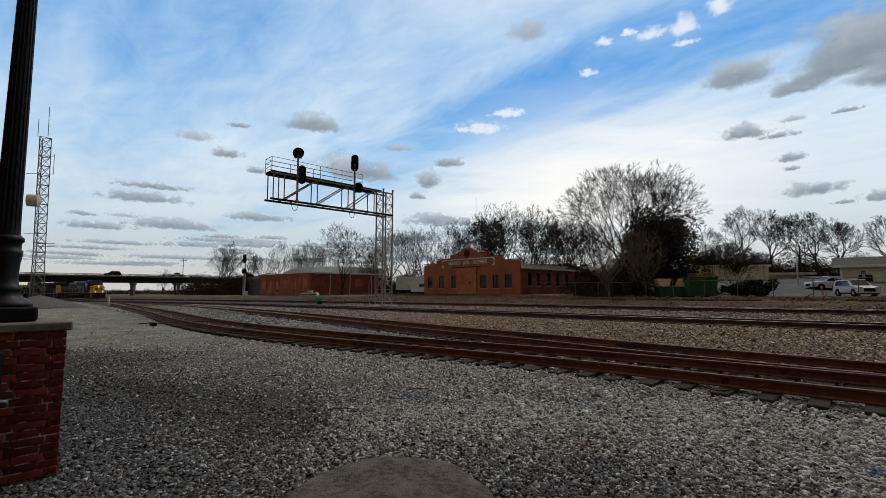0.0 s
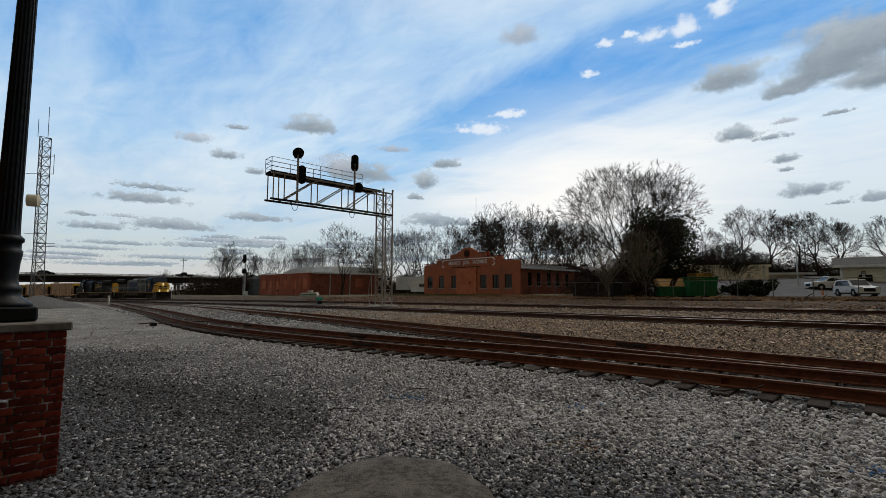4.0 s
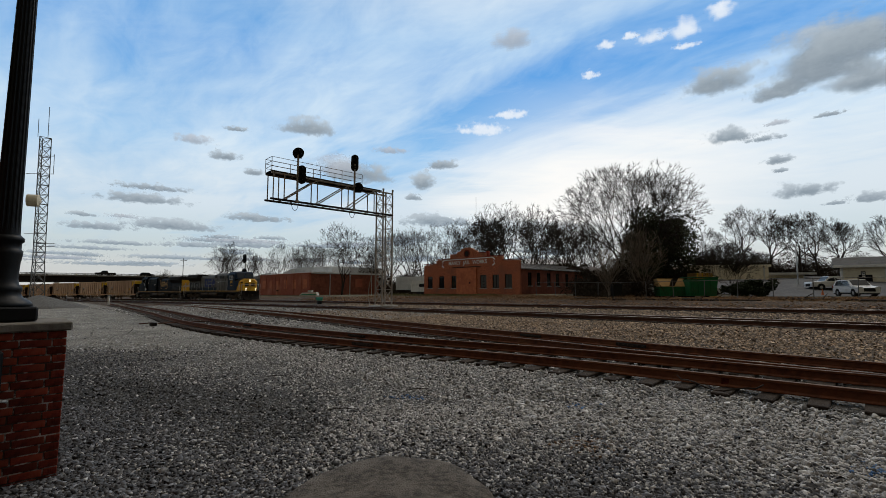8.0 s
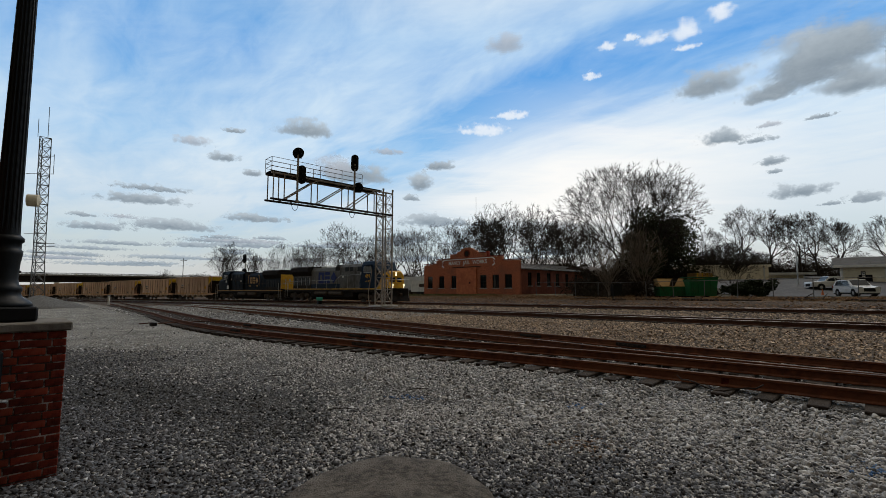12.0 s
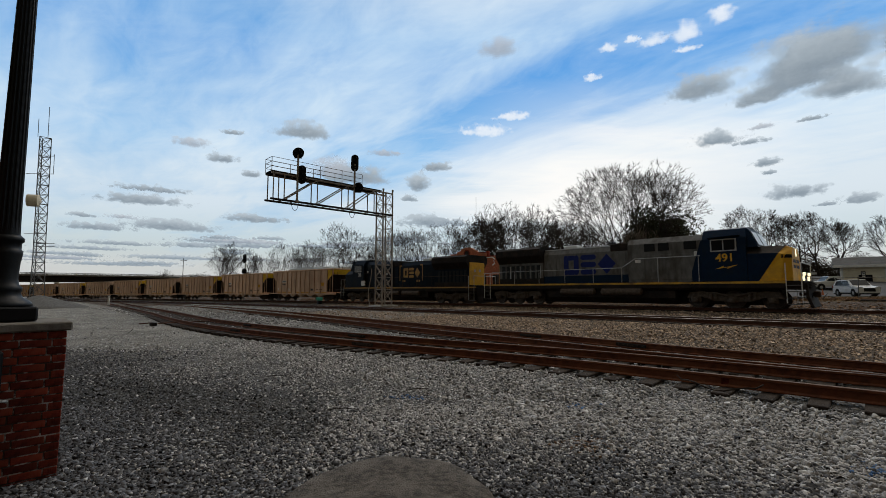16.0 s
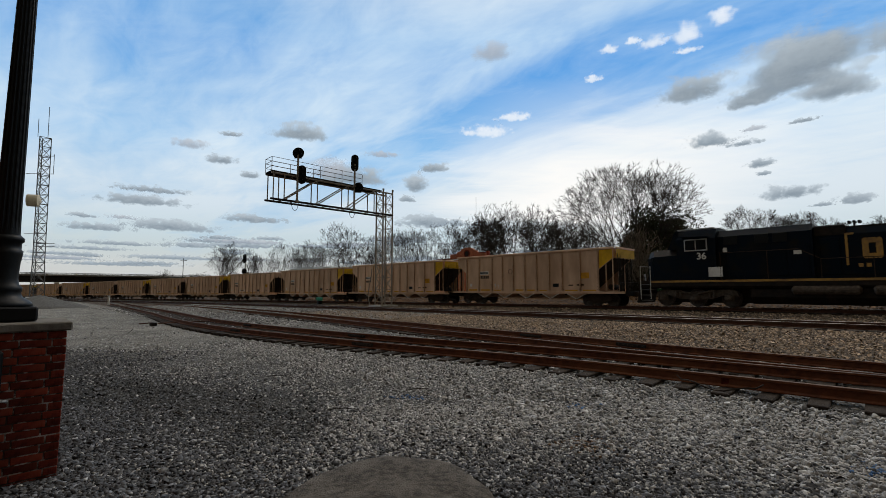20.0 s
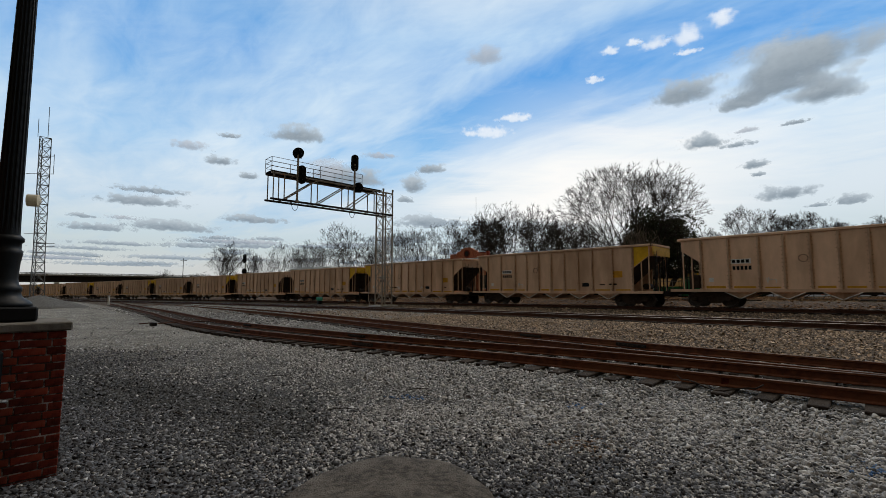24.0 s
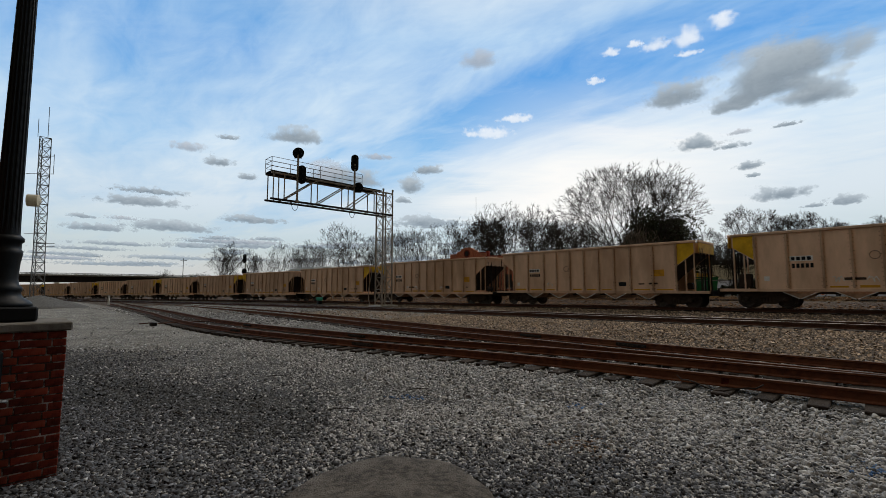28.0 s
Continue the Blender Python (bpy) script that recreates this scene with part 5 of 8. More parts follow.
def locomotive(flip, L, lead):
    """Wide-cab diesel road locomotive; flip turns its cab to the rear of the train."""
    f = -1 if flip else 1
    c = empty("diesel_locomotive")
    upper = M_GREYLOCO if lead else M_NAVY
    cabm = M_BLUE if lead else M_NAVY

    kx = 1.012 if lead else 0.965

    def bx(bm, x0, x1, y0, y1, z0, z1, bev=0.0):
        box(bm, min(f * x0, f * x1), max(f * x0, f * x1), min(y0, y1), max(y0, y1), z0, z1, bev)

    def pr(bm, pts, y0, y1):
        prism(bm, [(f * x, z) for x, z in pts], "y", y0, y1)

    def P(name, bm, mt, parent=None, label=""):
        return part(name, bm, mt, parent or c, label)
    # frame, deck, sill stripe
    bm = bmesh.new()
    bx(bm, -10.6, 10.7, -1.35, 1.35, 1.1, 1.5)
    frame_part = P("underframe", bm, M_BLACKSTEEL)
    # dark filler box, standing in for the shade between and behind the trucks
    bm = bmesh.new()
    bx(bm, -9.6, 9.6, -0.62, 0.62, 0.24, 1.098)
    P("underbody", bm, M_BLACKSTEEL, frame_part)
    for s in (-1, 1):
        bm = bmesh.new()
        bx(bm, -10.6, 9.9, s * 1.36, s * 1.54, 1.2, 1.436)
        P("side_sill", bm, M_BLACKSTEEL)
        bm = bmesh.new()
        bx(bm, -10.6, 9.95, s * 1.36, s * 1.56, 1.44, 1.56)
        P("sill_stripe", bm, M_STRIPE if lead else M_DULLYELLOW, None, "yellow sill stripe")
    bm = bmesh.new()
    bx(bm, -10.55, 10.68, -1.35, 1.35, 1.505, 1.57)
    P("walkway", bm, M_BLACKSTEEL)
    # engine hood
    bm = bmesh.new()
    prism(bm, [(-0.95, 1.58), (0.95, 1.58), (0.95, 3.75), (0.72, 4.1), (-0.72, 4.1), (-0.95, 3.75)], "x", min(f * -5.0, f * 1.6), max(f * -5.0, f * 1.6))
    hood = P("engine_hood", bm, upper, None, "grimy grey engine hood" if lead else "dark navy engine hood")
    for s in (-1, 1):
        for k in range(7):
            x = -4.7 + k * 0.88
            bm = bmesh.new()
            bx(bm, x, x + 0.78, s * 0.952, s * 0.985, 1.75, 3.6, 0.01)
            P("hood_door", bm, upper, hood)
        if lead:
            bm = bmesh.new()
            bx(bm, -5.0, 4.0, s * 0.99, s * 1.0, 1.6, 2.12)
            P("blue_band", bm, M_BLUE, hood, "dark blue lower band")
    # alternator and blower section, taller
    bm = bmesh.new()
    prism(bm, [(-1.2, 1.58), (1.2, 1.58), (1.2, 4.05), (0.85, 4.42), (-0.85, 4.42), (-1.2, 4.05)], "x", min(f * 1.62, f * 6.1), max(f * 1.62, f * 6.1))
    alt = P("equipment_cabinet", bm, upper)
    for s in (-1, 1):
        for k, (xa, xb) in enumerate(((2.7, 3.35), (3.55, 4.2), (5.05, 5.75))):
            bm = bmesh.new()
            bx(bm, xa, xb, s * 1.202, s * 1.235, 3.55, 4.05, 0.01)
            P("air_intake", bm, M_BLACK, alt)
        for xa, xb in ((1.8, 2.7), (2.75, 3.6), (3.7, 5.6)):
            bm = bmesh.new()
            bx(bm, xa, xb, s * 1.202, s * 1.225, 1.75, 3.3, 0.01)
            P("access_door", bm, upper, alt)
        bm = bmesh.new()
        bx(bm, 2.1, 2.45, s * 1.226, s * 1.232, 2.85, 3.05)
        bx(bm, 5.6, 5.8, s * 1.226, s * 1.232, 3.1, 3.4)
        P("notice_plate", bm, M_WHITE, alt)
    bm = bmesh.new()
    bx(bm, 0.3, 1.6, -0.97, 0.97, 3.7, 4.25, 0.05)
    P("exhaust_housing", bm, M_BLACKSTEEL)
    # radiator section with overhanging wings
    xr = -9.25 if lead else -9.5
    bm = bmesh.new()
    bx(bm, xr, -5.02, -1.05, 1.05, 1.58, 3.2)
    rad = P("radiator_cabinet", bm, upper if lead else M_NAVY)
    bm = bmesh.new()
    prism(bm, [(-1.05, 3.2), (1.05, 3.2), (1.5, 3.75), (1.5, 4.25), (1.25, 4.42), (-1.25, 4.42), (-1.5, 4.25), (-1.5, 3.75)], "x", min(f * (xr - 0.05), f * -5.02), max(f * (xr - 0.05), f * -5.02))
    P("radiator_wing", bm, M_BLACKSTEEL, None, "sooty overhanging radiator")
    for s in (-1, 1):
        for k in range(8):
            x = xr + 0.3 + k * 0.48
            bm = bmesh.new()
            bx(bm, x, x + 0.30, s * 1.055, s * 1.085, 1.95, 3.02, 0.008)
            P("louvre", bm, M_BLACK, rad)
            bm = bmesh.new()
            bx(bm, x + 0.34, x + 0.38, s * 1.055, s * 1.09, 2.0, 2.95)
            P("louvre_edge", bm, M_STEEL if lead and k % 2 else upper, rad)
        bm = bmesh.new()
        bx(bm, xr, -5.0, s * 1.055, s * 1.07, 1.6, 2.0)
        P("lower_band", bm, M_BLACKSTEEL, rad)
    bm = bmesh.new()
    bx(bm, xr - 0.08, xr - 0.01, -1.04, 1.04, 1.7, 3.75, 0.01)
    P("rear_panel", bm, M_DULLYELLOW if lead else M_YELLOW, None, "yellow rear end panel")
    bm = bmesh.new()
    for y in (-0.35, 0.35):
        rod(bm, (f * (xr - 0.07), y, 3.0), (f * (xr - 0.13), y, 3.0), 0.12, 10)
    P("rear_light", bm, M_STEEL)
    # roof details
    bm = bmesh.new()
    bx(bm, -3.6, -2.5, -0.35, 0.35, 4.1, 4.42, 0.05)
    P("roof_vent", bm, M_WHITEMETAL, None, "pale roof vent box")
    bm = bmesh.new()
    rod(bm, (0, -0.2, 4.1), (0, -0.2, 4.4), 0.04)
    for k in (-0.2, 0, 0.2):
        rod(bm, (k, -0.35, 4.42), (k, 0.1, 4.42), 0.06, 6, r2=0.1)
    horn = P("horn", bm, M_BLACK)
    bm = bmesh.new()
    bx(bm, -5.0, 1.6, -0.73, -0.69, 4.1, 4.16)
    bx(bm, -5.0, 1.6, 0.69, 0.73, 4.1, 4.16)
    P("roof_rail", bm, M_STEEL if lead else M_BLACKSTEEL)
    # cab
    bm = bmesh.new()
    prism(bm, [(-1.5, 1.58), (1.5, 1.58), (1.5, 4.0), (1.15, 4.55), (0.6, 4.66), (-0.6, 4.66), (-1.15, 4.55), (-1.5, 4.0)], "x", min(f * 6.12, f * 8.3), max(f * 6.12, f * 8.3))
    cab = P("cab", bm, cabm, None, "blue wide cab" if lead else "dark navy wide cab")
    bm = bmesh.new()
    pr(bm, [(8.3, 3.45), (8.85, 3.45), (8.45, 4.42), (8.3, 4.58)], -1.42, 1.42)
    P("windscreen_frame", bm, cabm, cab)
    for y0, y1 in ((-1.3, -0.1), (0.1, 1.3)):
        bm = bmesh.new()
        bm2 = [(8.825, 3.56), (8.85, 3.57), (8.52, 4.34), (8.495, 4.33)]
        pr(bm, bm2, y0, y1)
        P("windscreen", bm, M_GLASS, cab)
    for s in (-1, 1):
        bm = bmesh.new()
        bx(bm, 6.55, 7.85, s * 1.502, s * 1.53, 3.28, 4.0, 0.01)
        wf = P("side_window", bm, M_STEEL, cab, "silver framed side window")
        for xa, xb in ((6.62, 7.17), (7.23, 7.78)):
            bm = bmesh.new()
            bx(bm, xa, xb, s * 1.531, s * 1.537, 3.35, 3.93)
            P("pane", bm, M_GLASS, wf)
        bm = bmesh.new()
        pr(bm, [(6.45, 4.05), (8.0, 4.12), (8.0, 4.16), (6.45, 4.09)], s * 1.3, s * 1.78)
        P("sunshade", bm, cabm, cab)
    # grey sweep behind the blue on the leading unit
    if lead:
        for s in (-1, 1):
            bm = bmesh.new()
            pr(bm, [(5.45, 1.6), (6.1, 1.6), (6.1, 4.0), (5.98, 4.0), (5.45, 2.2)], s * 1.236, s * 1.245)
            P("blue_sweep", bm, M_BLUE, cab)
    # nose: crowned top, faceted corners; on the leading unit the front is yellow up to a slanting line
    def ring(bm, xs, w, zs, wt, zt, slant=0.0):
        return [bm.verts.new((f * (xs + slant * (z - 1.58)), y, z)) for y, z in ((-w, 1.58), (-w, zs), (-wt, zt), (wt, zt), (w, zs), (w, 1.58))]

    def loft(bm, rings, close):
        for a, b in zip(rings, rings[1:]):
            for i in range(6):
                face = bm.faces.new((a[i], a[(i + 1) % 6], b[(i + 1) % 6], b[i]))
                face.material_index = 1 if i in (1, 2, 3) else 0
        if close:
            bm.faces.new(rings[-1])
        bmesh.ops.recalc_face_normals(bm, faces=bm.faces)
    bm = bmesh.new()
    loft(bm, [ring(bm, 8.32, 1.49, 3.08, 0.95, 3.52), ring(bm, 8.80, 1.46, 3.04, 0.91, 3.46, 0.62)], False)
    P("nose_shoulder", bm, [cabm, M_BLACKSTEEL], None, "dark blue nose shoulder")
    bm = bmesh.new()
    loft(bm, [ring(bm, 8.801, 1.46, 3.04, 0.91, 3.46, 0.62), ring(bm, 9.75, 1.42, 2.98, 0.86, 3.42, 0.12), ring(bm, 10.22, 1.16, 2.92, 0.76, 3.34, 0.0)], True)
    nose = P("nose", bm, [M_YELLOW if lead else M_NAVY, M_YELLOW if lead else M_NAVY], None, "yellow nose" if lead else "")
    for s in (-1, 1):
        bm = bmesh.new()
        bx(bm, 10.223, 10.24, s * 0.15, s * 0.8, 2.25, 2.42)
        bx(bm, 10.223, 10.24, s * 0.15, s * 0.8, 2.55, 2.72)
        P("emblem_bar", bm, M_BLUE if lead else M_DULLYELLOW, nose)
        bm = bmesh.new()
        lathe(bm, [(0.085, f * 10.58), (0.085, f * 10.68)], 12, (0, s * 0.8, 1.92), "x")
        rod(bm, (f * 10.6, s * 0.8, 1.57), (f * 10.6, s * 0.8, 1.8), 0.05, 6)
        P("ditch_light", bm, M_LAMP if lead else M_STEEL, nose, "lit ditch light" if lead else "")
        bm = bmesh.new()
        bx(bm, -0.24, 0.24, -0.02, 0.02, 2.78, 2.96)
        nb = P("number_board", bm, M_BLACK, nose)
        nb.matrix_basis = pose(f * 10.03, s * 1.31, 0.0, 0, 0, f * s * -31)
    bm = bmesh.new()
    for z in (3.0, 3.22):
        lathe(bm, [(0.11, f * 10.12), (0.11, f * 10.24)], 12, (0, 0, z), "x")
    P("headlight", bm, M_LAMP if lead else M_STEEL, nose, "lit headlight pair" if lead else "")
    bm = bmesh.new()
    bx(bm, 10.0, 10.2, -0.25, 0.25, 2.85, 3.38, 0.03)
    P("headlight_case", bm, M_BLACK, nose)
    # pilots, steps and grab irons
    for e, xe in ((1, 10.72), (-1, -10.62)):
        bm = bmesh.new()
        pr(bm, [(xe, 1.45), (xe + e * 0.08, 1.45), (xe + e * 0.12, 0.75), (xe + e * 0.3, 0.22), (xe + e * 0.18, 0.16), (xe, 0.7)], -1.3, 1.3)
        P("pilot", bm, M_BLACKSTEEL)
        for s in (-1, 1):
            bm = bmesh.new()
            x0 = xe - e * 0.75
            for k in range(4):
                bx(bm, x0, x0 + e * 0.62, s * 1.2, s * 1.52, 0.32 + k * 0.33, 0.36 + k * 0.33)
            P("step", bm, M_MAST)
            for x in (x0, x0 + e * 0.64):
                bm = bmesh.new()
                rod(bm, (f * x, s * 1.55, 0.4), (f * x, s * 1.55, 2.5), 0.022, 5)
                P("grab_iron", bm, M_WHITE if e > 0 or lead else M_STEEL)
            bm = bmesh.new()
            rod(bm, (f * (x0 + e * 0.64), s * 1.5, 2.5), (f * (x0 + e * 0.64), 0, 2.5), 0.022, 5)
            P("end_rail", bm, M_STEEL)
    bm = bmesh.new()
    for k in range(5):
        bx(bm, 10.705, 10.92, -0.95, 0.95, 1.12 + k * 0.08, 1.16 + k * 0.08)
    P("anticlimber", bm, M_BLACKSTEEL)
    for s in (-1, 1):
        bm = bmesh.new()
        last = None
        for i in range(7):
            q = (f * (10.75 + 0.12 * math.sin(i * 0.52)), s * (0.45 + 0.03 * i), 1.05 - 0.1 * i)
            if last:
                rod(bm, last, q, 0.03, 5)
            last = q
        P("air_hose", bm, M_BLACK)
    for s in (-1, 1):
        for xa, xb, z in ((-9.7, 1.3, 2.55), (1.3, 2.2, 2.55), (2.2, 6.0, 3.1)):
            bm = bmesh.new()
            if xa == 1.3:
                rod(bm, (f * 1.3, s * 1.5, 2.55), (f * 2.2, s * 1.5, 3.1), 0.02, 5)
            else:
                rod(bm, (f * xa, s * 1.5, z), (f * xb, s * 1.5, z), 0.02, 5)
            P("handrail", bm, M_STEEL if lead else M_TRUCK)
        for x in (-9.7, -7.4, -5.1, -2.9, -0.7, 1.3, 3.6, 5.9):
            bm = bmesh.new()
            rod(bm, (f * x, s * 1.5, 1.57), (f * x, s * 1.5, 2.55 if x < 2 else 3.1), 0.02, 5)
            P("stanchion", bm, M_STEEL if lead else M_TRUCK)
    # tank, air reservoirs, trucks, couplers
    bm = bmesh.new()
    prism(bm, [(-1.35, 1.05), (1.35, 1.05), (1.35, 0.6), (0.9, 0.22), (-0.9, 0.22), (-1.35, 0.6)], "x", min(f * -4.4, f * 4.5), max(f * -4.4, f * 4.5))
    P("fuel_tank", bm, M_BLACKSTEEL)
    for s in (-1, 1):
        for xa, xb in ((-3.3, -0.6), (-0.2, 2.6)):
            bm = bmesh.new()
            lathe(bm, [(0.1, min(f * xa, f * xb)), (0.24, min(f * xa, f * xb) + 0.1), (0.24, max(f * xa, f * xb) - 0.1), (0.1, max(f * xa, f * xb))], 14, (0, s * 1.42, 0.98), "x")
            P("air_reservoir", bm, M_LOCOTRUCK)
    for xc in (-7.45, 7.45):
        loco_truck(c, f * xc)
    coupler(c, L / 2 / kx, 1)
    coupler(c, -L / 2 / kx, -1)
    # markings on the near side
    if lead:
        blue = mat("blue_emblem_paint", (0.008, 0.018, 0.13), (0.006, 0.014, 0.10), 0.5, 6)
        ye = -1.003
        emblem = P("emblem_panel", mesh_box(-3.3, 0.62, ye + 0.002, ye + 0.012, 2.2, 3.66), M_GREYLOCO)
        # plain block shapes: open ring, stepped band, crossed bars
        def sh(pts):
            bm = bmesh.new()
            prism(bm, pts, "y", ye - 0.012, ye)
            part("emblem_shape", bm, blue, emblem, "blue block shape")
        for shape in EMBLEM:
            sh(shape)
        letters("491", 0.62, M_YELLOW, cab, pose(7.25, -1.507, 2.9, 90, 0, 0), "yellow road number 491", name="road_number")
        bm = bmesh.new()
        prism(bm, [(6.75, 2.28), (7.2, 2.46), (7.15, 2.36), (7.9, 2.5), (7.35, 2.28), (7.4, 2.37)], "y", -1.512, -1.506)
        part("flash_mark", bm, M_YELLOW, cab)
    else:
        yel = M_DULLYELLOW
        ye = -1.003
        emblem = P("emblem_panel", mesh_box(-0.4, 3.3, ye + 0.002, ye + 0.012, 2.1, 3.7), M_NAVY)
        def bar(x0, x1, z0, z1):
            part("emblem_shape", mesh_box(x0, x1, ye - 0.012, ye, z0, z1), yel, emblem, "yellow block shape")
        for x in (-0.35, 3.15):
            bar(x, x + 0.1, 2.2, 3.7)
            bar(x if x < 0 else x - 0.25, x + 0.35 if x < 0 else x + 0.1, 3.702, 3.8)
        def sh(pts):
            bm = bmesh.new()
            prism(bm, pts, "y", ye - 0.012, ye)
            part("emblem_shape", bm, yel, emblem, "yellow block shape")
        T = lambda pts, dx: [((x) * 0.62 + dx, 2.5 + (z - 2.2) * 0.72) for x, z in pts]
        for shape, dx in zip(EMBLEM, (2.3, 2.3, 2.3, 2.3, 2.35, 2.35, 2.35, 2.4)):
            sh(T(shape, dx))
        for x in (0.1, 0.4, 2.3, 2.65):
            bar(x, x + 0.18, 2.1, 2.28)
        letters("36", 0.55, M_WHITE, cab, pose(-6.9, -1.507, 2.95, 90, 0, 0), "white road number 36", name="road_number")
        part("notice_plate", mesh_box(-6.55, -5.9 + 0.1, -1.512, -1.505, 1.75, 2.3), M_WHITE, cab)
        part("roof_panel", mesh_box(-8.4, -6.3, -1.0, 1.0, 4.63, 4.68), M_WHITEMETAL, cab, "pale cab roof panel")
    # the two units differ slightly in length
    for me in {ob.data for ob in c.children_recursive if ob.data}:
        me.transform(Matrix.Diagonal((kx, 1, 1, 1)))
    for ob in c.children_recursive:
        ob.matrix_basis.translation.x *= kx
    return c


def mesh_box(x0, x1, y0, y1, z0, z1):
    bm = bmesh.new()
    box(bm, x0, x1, y0, y1, z0, z1)
    return bm


def train_s(t):
    """How far the train's front coupler has come along the main line."""
    return 37.4 + 8.688 * (t - 17) + 0.008 * (t - 17) ** 2


L1, L2, LH = 22.6, 21.4, 16.335
CARS = []


def build_train():
    a = tagged(locomotive(False, L1, True), "blue, grey and yellow diesel locomotive with lit headlights", "locomotive", "coal train")
    b = tagged(locomotive(True, L2, False), "dark navy diesel locomotive with a yellow stripe, running backwards", "locomotive", "coal train")
    CARS.append((a, L1 / 2))
    CARS.append((b, L1 + L2 / 2))
    protos = {}
    for e in (1, -1):
        protos[e] = tagged(hopper(e, 7 + e), "dusty tan coal hopper car with one yellow end", "hopper car", "coal train")
    used = set()
    for k in range(16):
        e = 1 if k < 3 or k % 2 == 0 else -1
        h = protos[e] if e not in used else copy_thing(protos[e], Matrix())
        used.add(e)
        CARS.append((h, L1 + L2 + 0.41 + LH * (k + 0.5)))


def car_rows(off):
    rows = []
    for k in range(57):
        t = k * 0.5
        x, y, h = main_line(train_s(t) - off)
        rows.append((t, pose(x, y, rail_z("T", x, y), 0, 0, -math.degrees(h))))
    return rows


build_train()


# ---- trees ----
def tubes(p, q, r0, r1, n):
    """Tapered tubes between point arrays p and q, as vertices and faces."""
    d = q - p
    d = d / np.maximum(1e-6, np.linalg.norm(d, axis=1))[:, None]
    ref = np.where(np.abs(d[:, 2:3]) > 0.9, np.array([[1.0, 0, 0]]), np.array([[0, 0, 1.0]]))
    x = np.cross(d, ref)
    x /= np.linalg.norm(x, axis=1)[:, None]
    y = np.cross(d, x)
    t = 2 * np.pi * np.arange(n) / n
    off = x[:, None, :] * np.cos(t)[None, :, None] + y[:, None, :] * np.sin(t)[None, :, None]
    V = np.concatenate([p[:, None] + off * r0[:, None, None], q[:, None] + off * r1[:, None, None]], 1).reshape(-1, 3)
    k = np.arange(n)
    f = np.stack([k, (k + 1) % n, n + (k + 1) % n, n + k], -1)
    F = (f[None] + (2 * n * np.arange(len(p)))[:, None, None]).reshape(-1, 4)
    return V, F


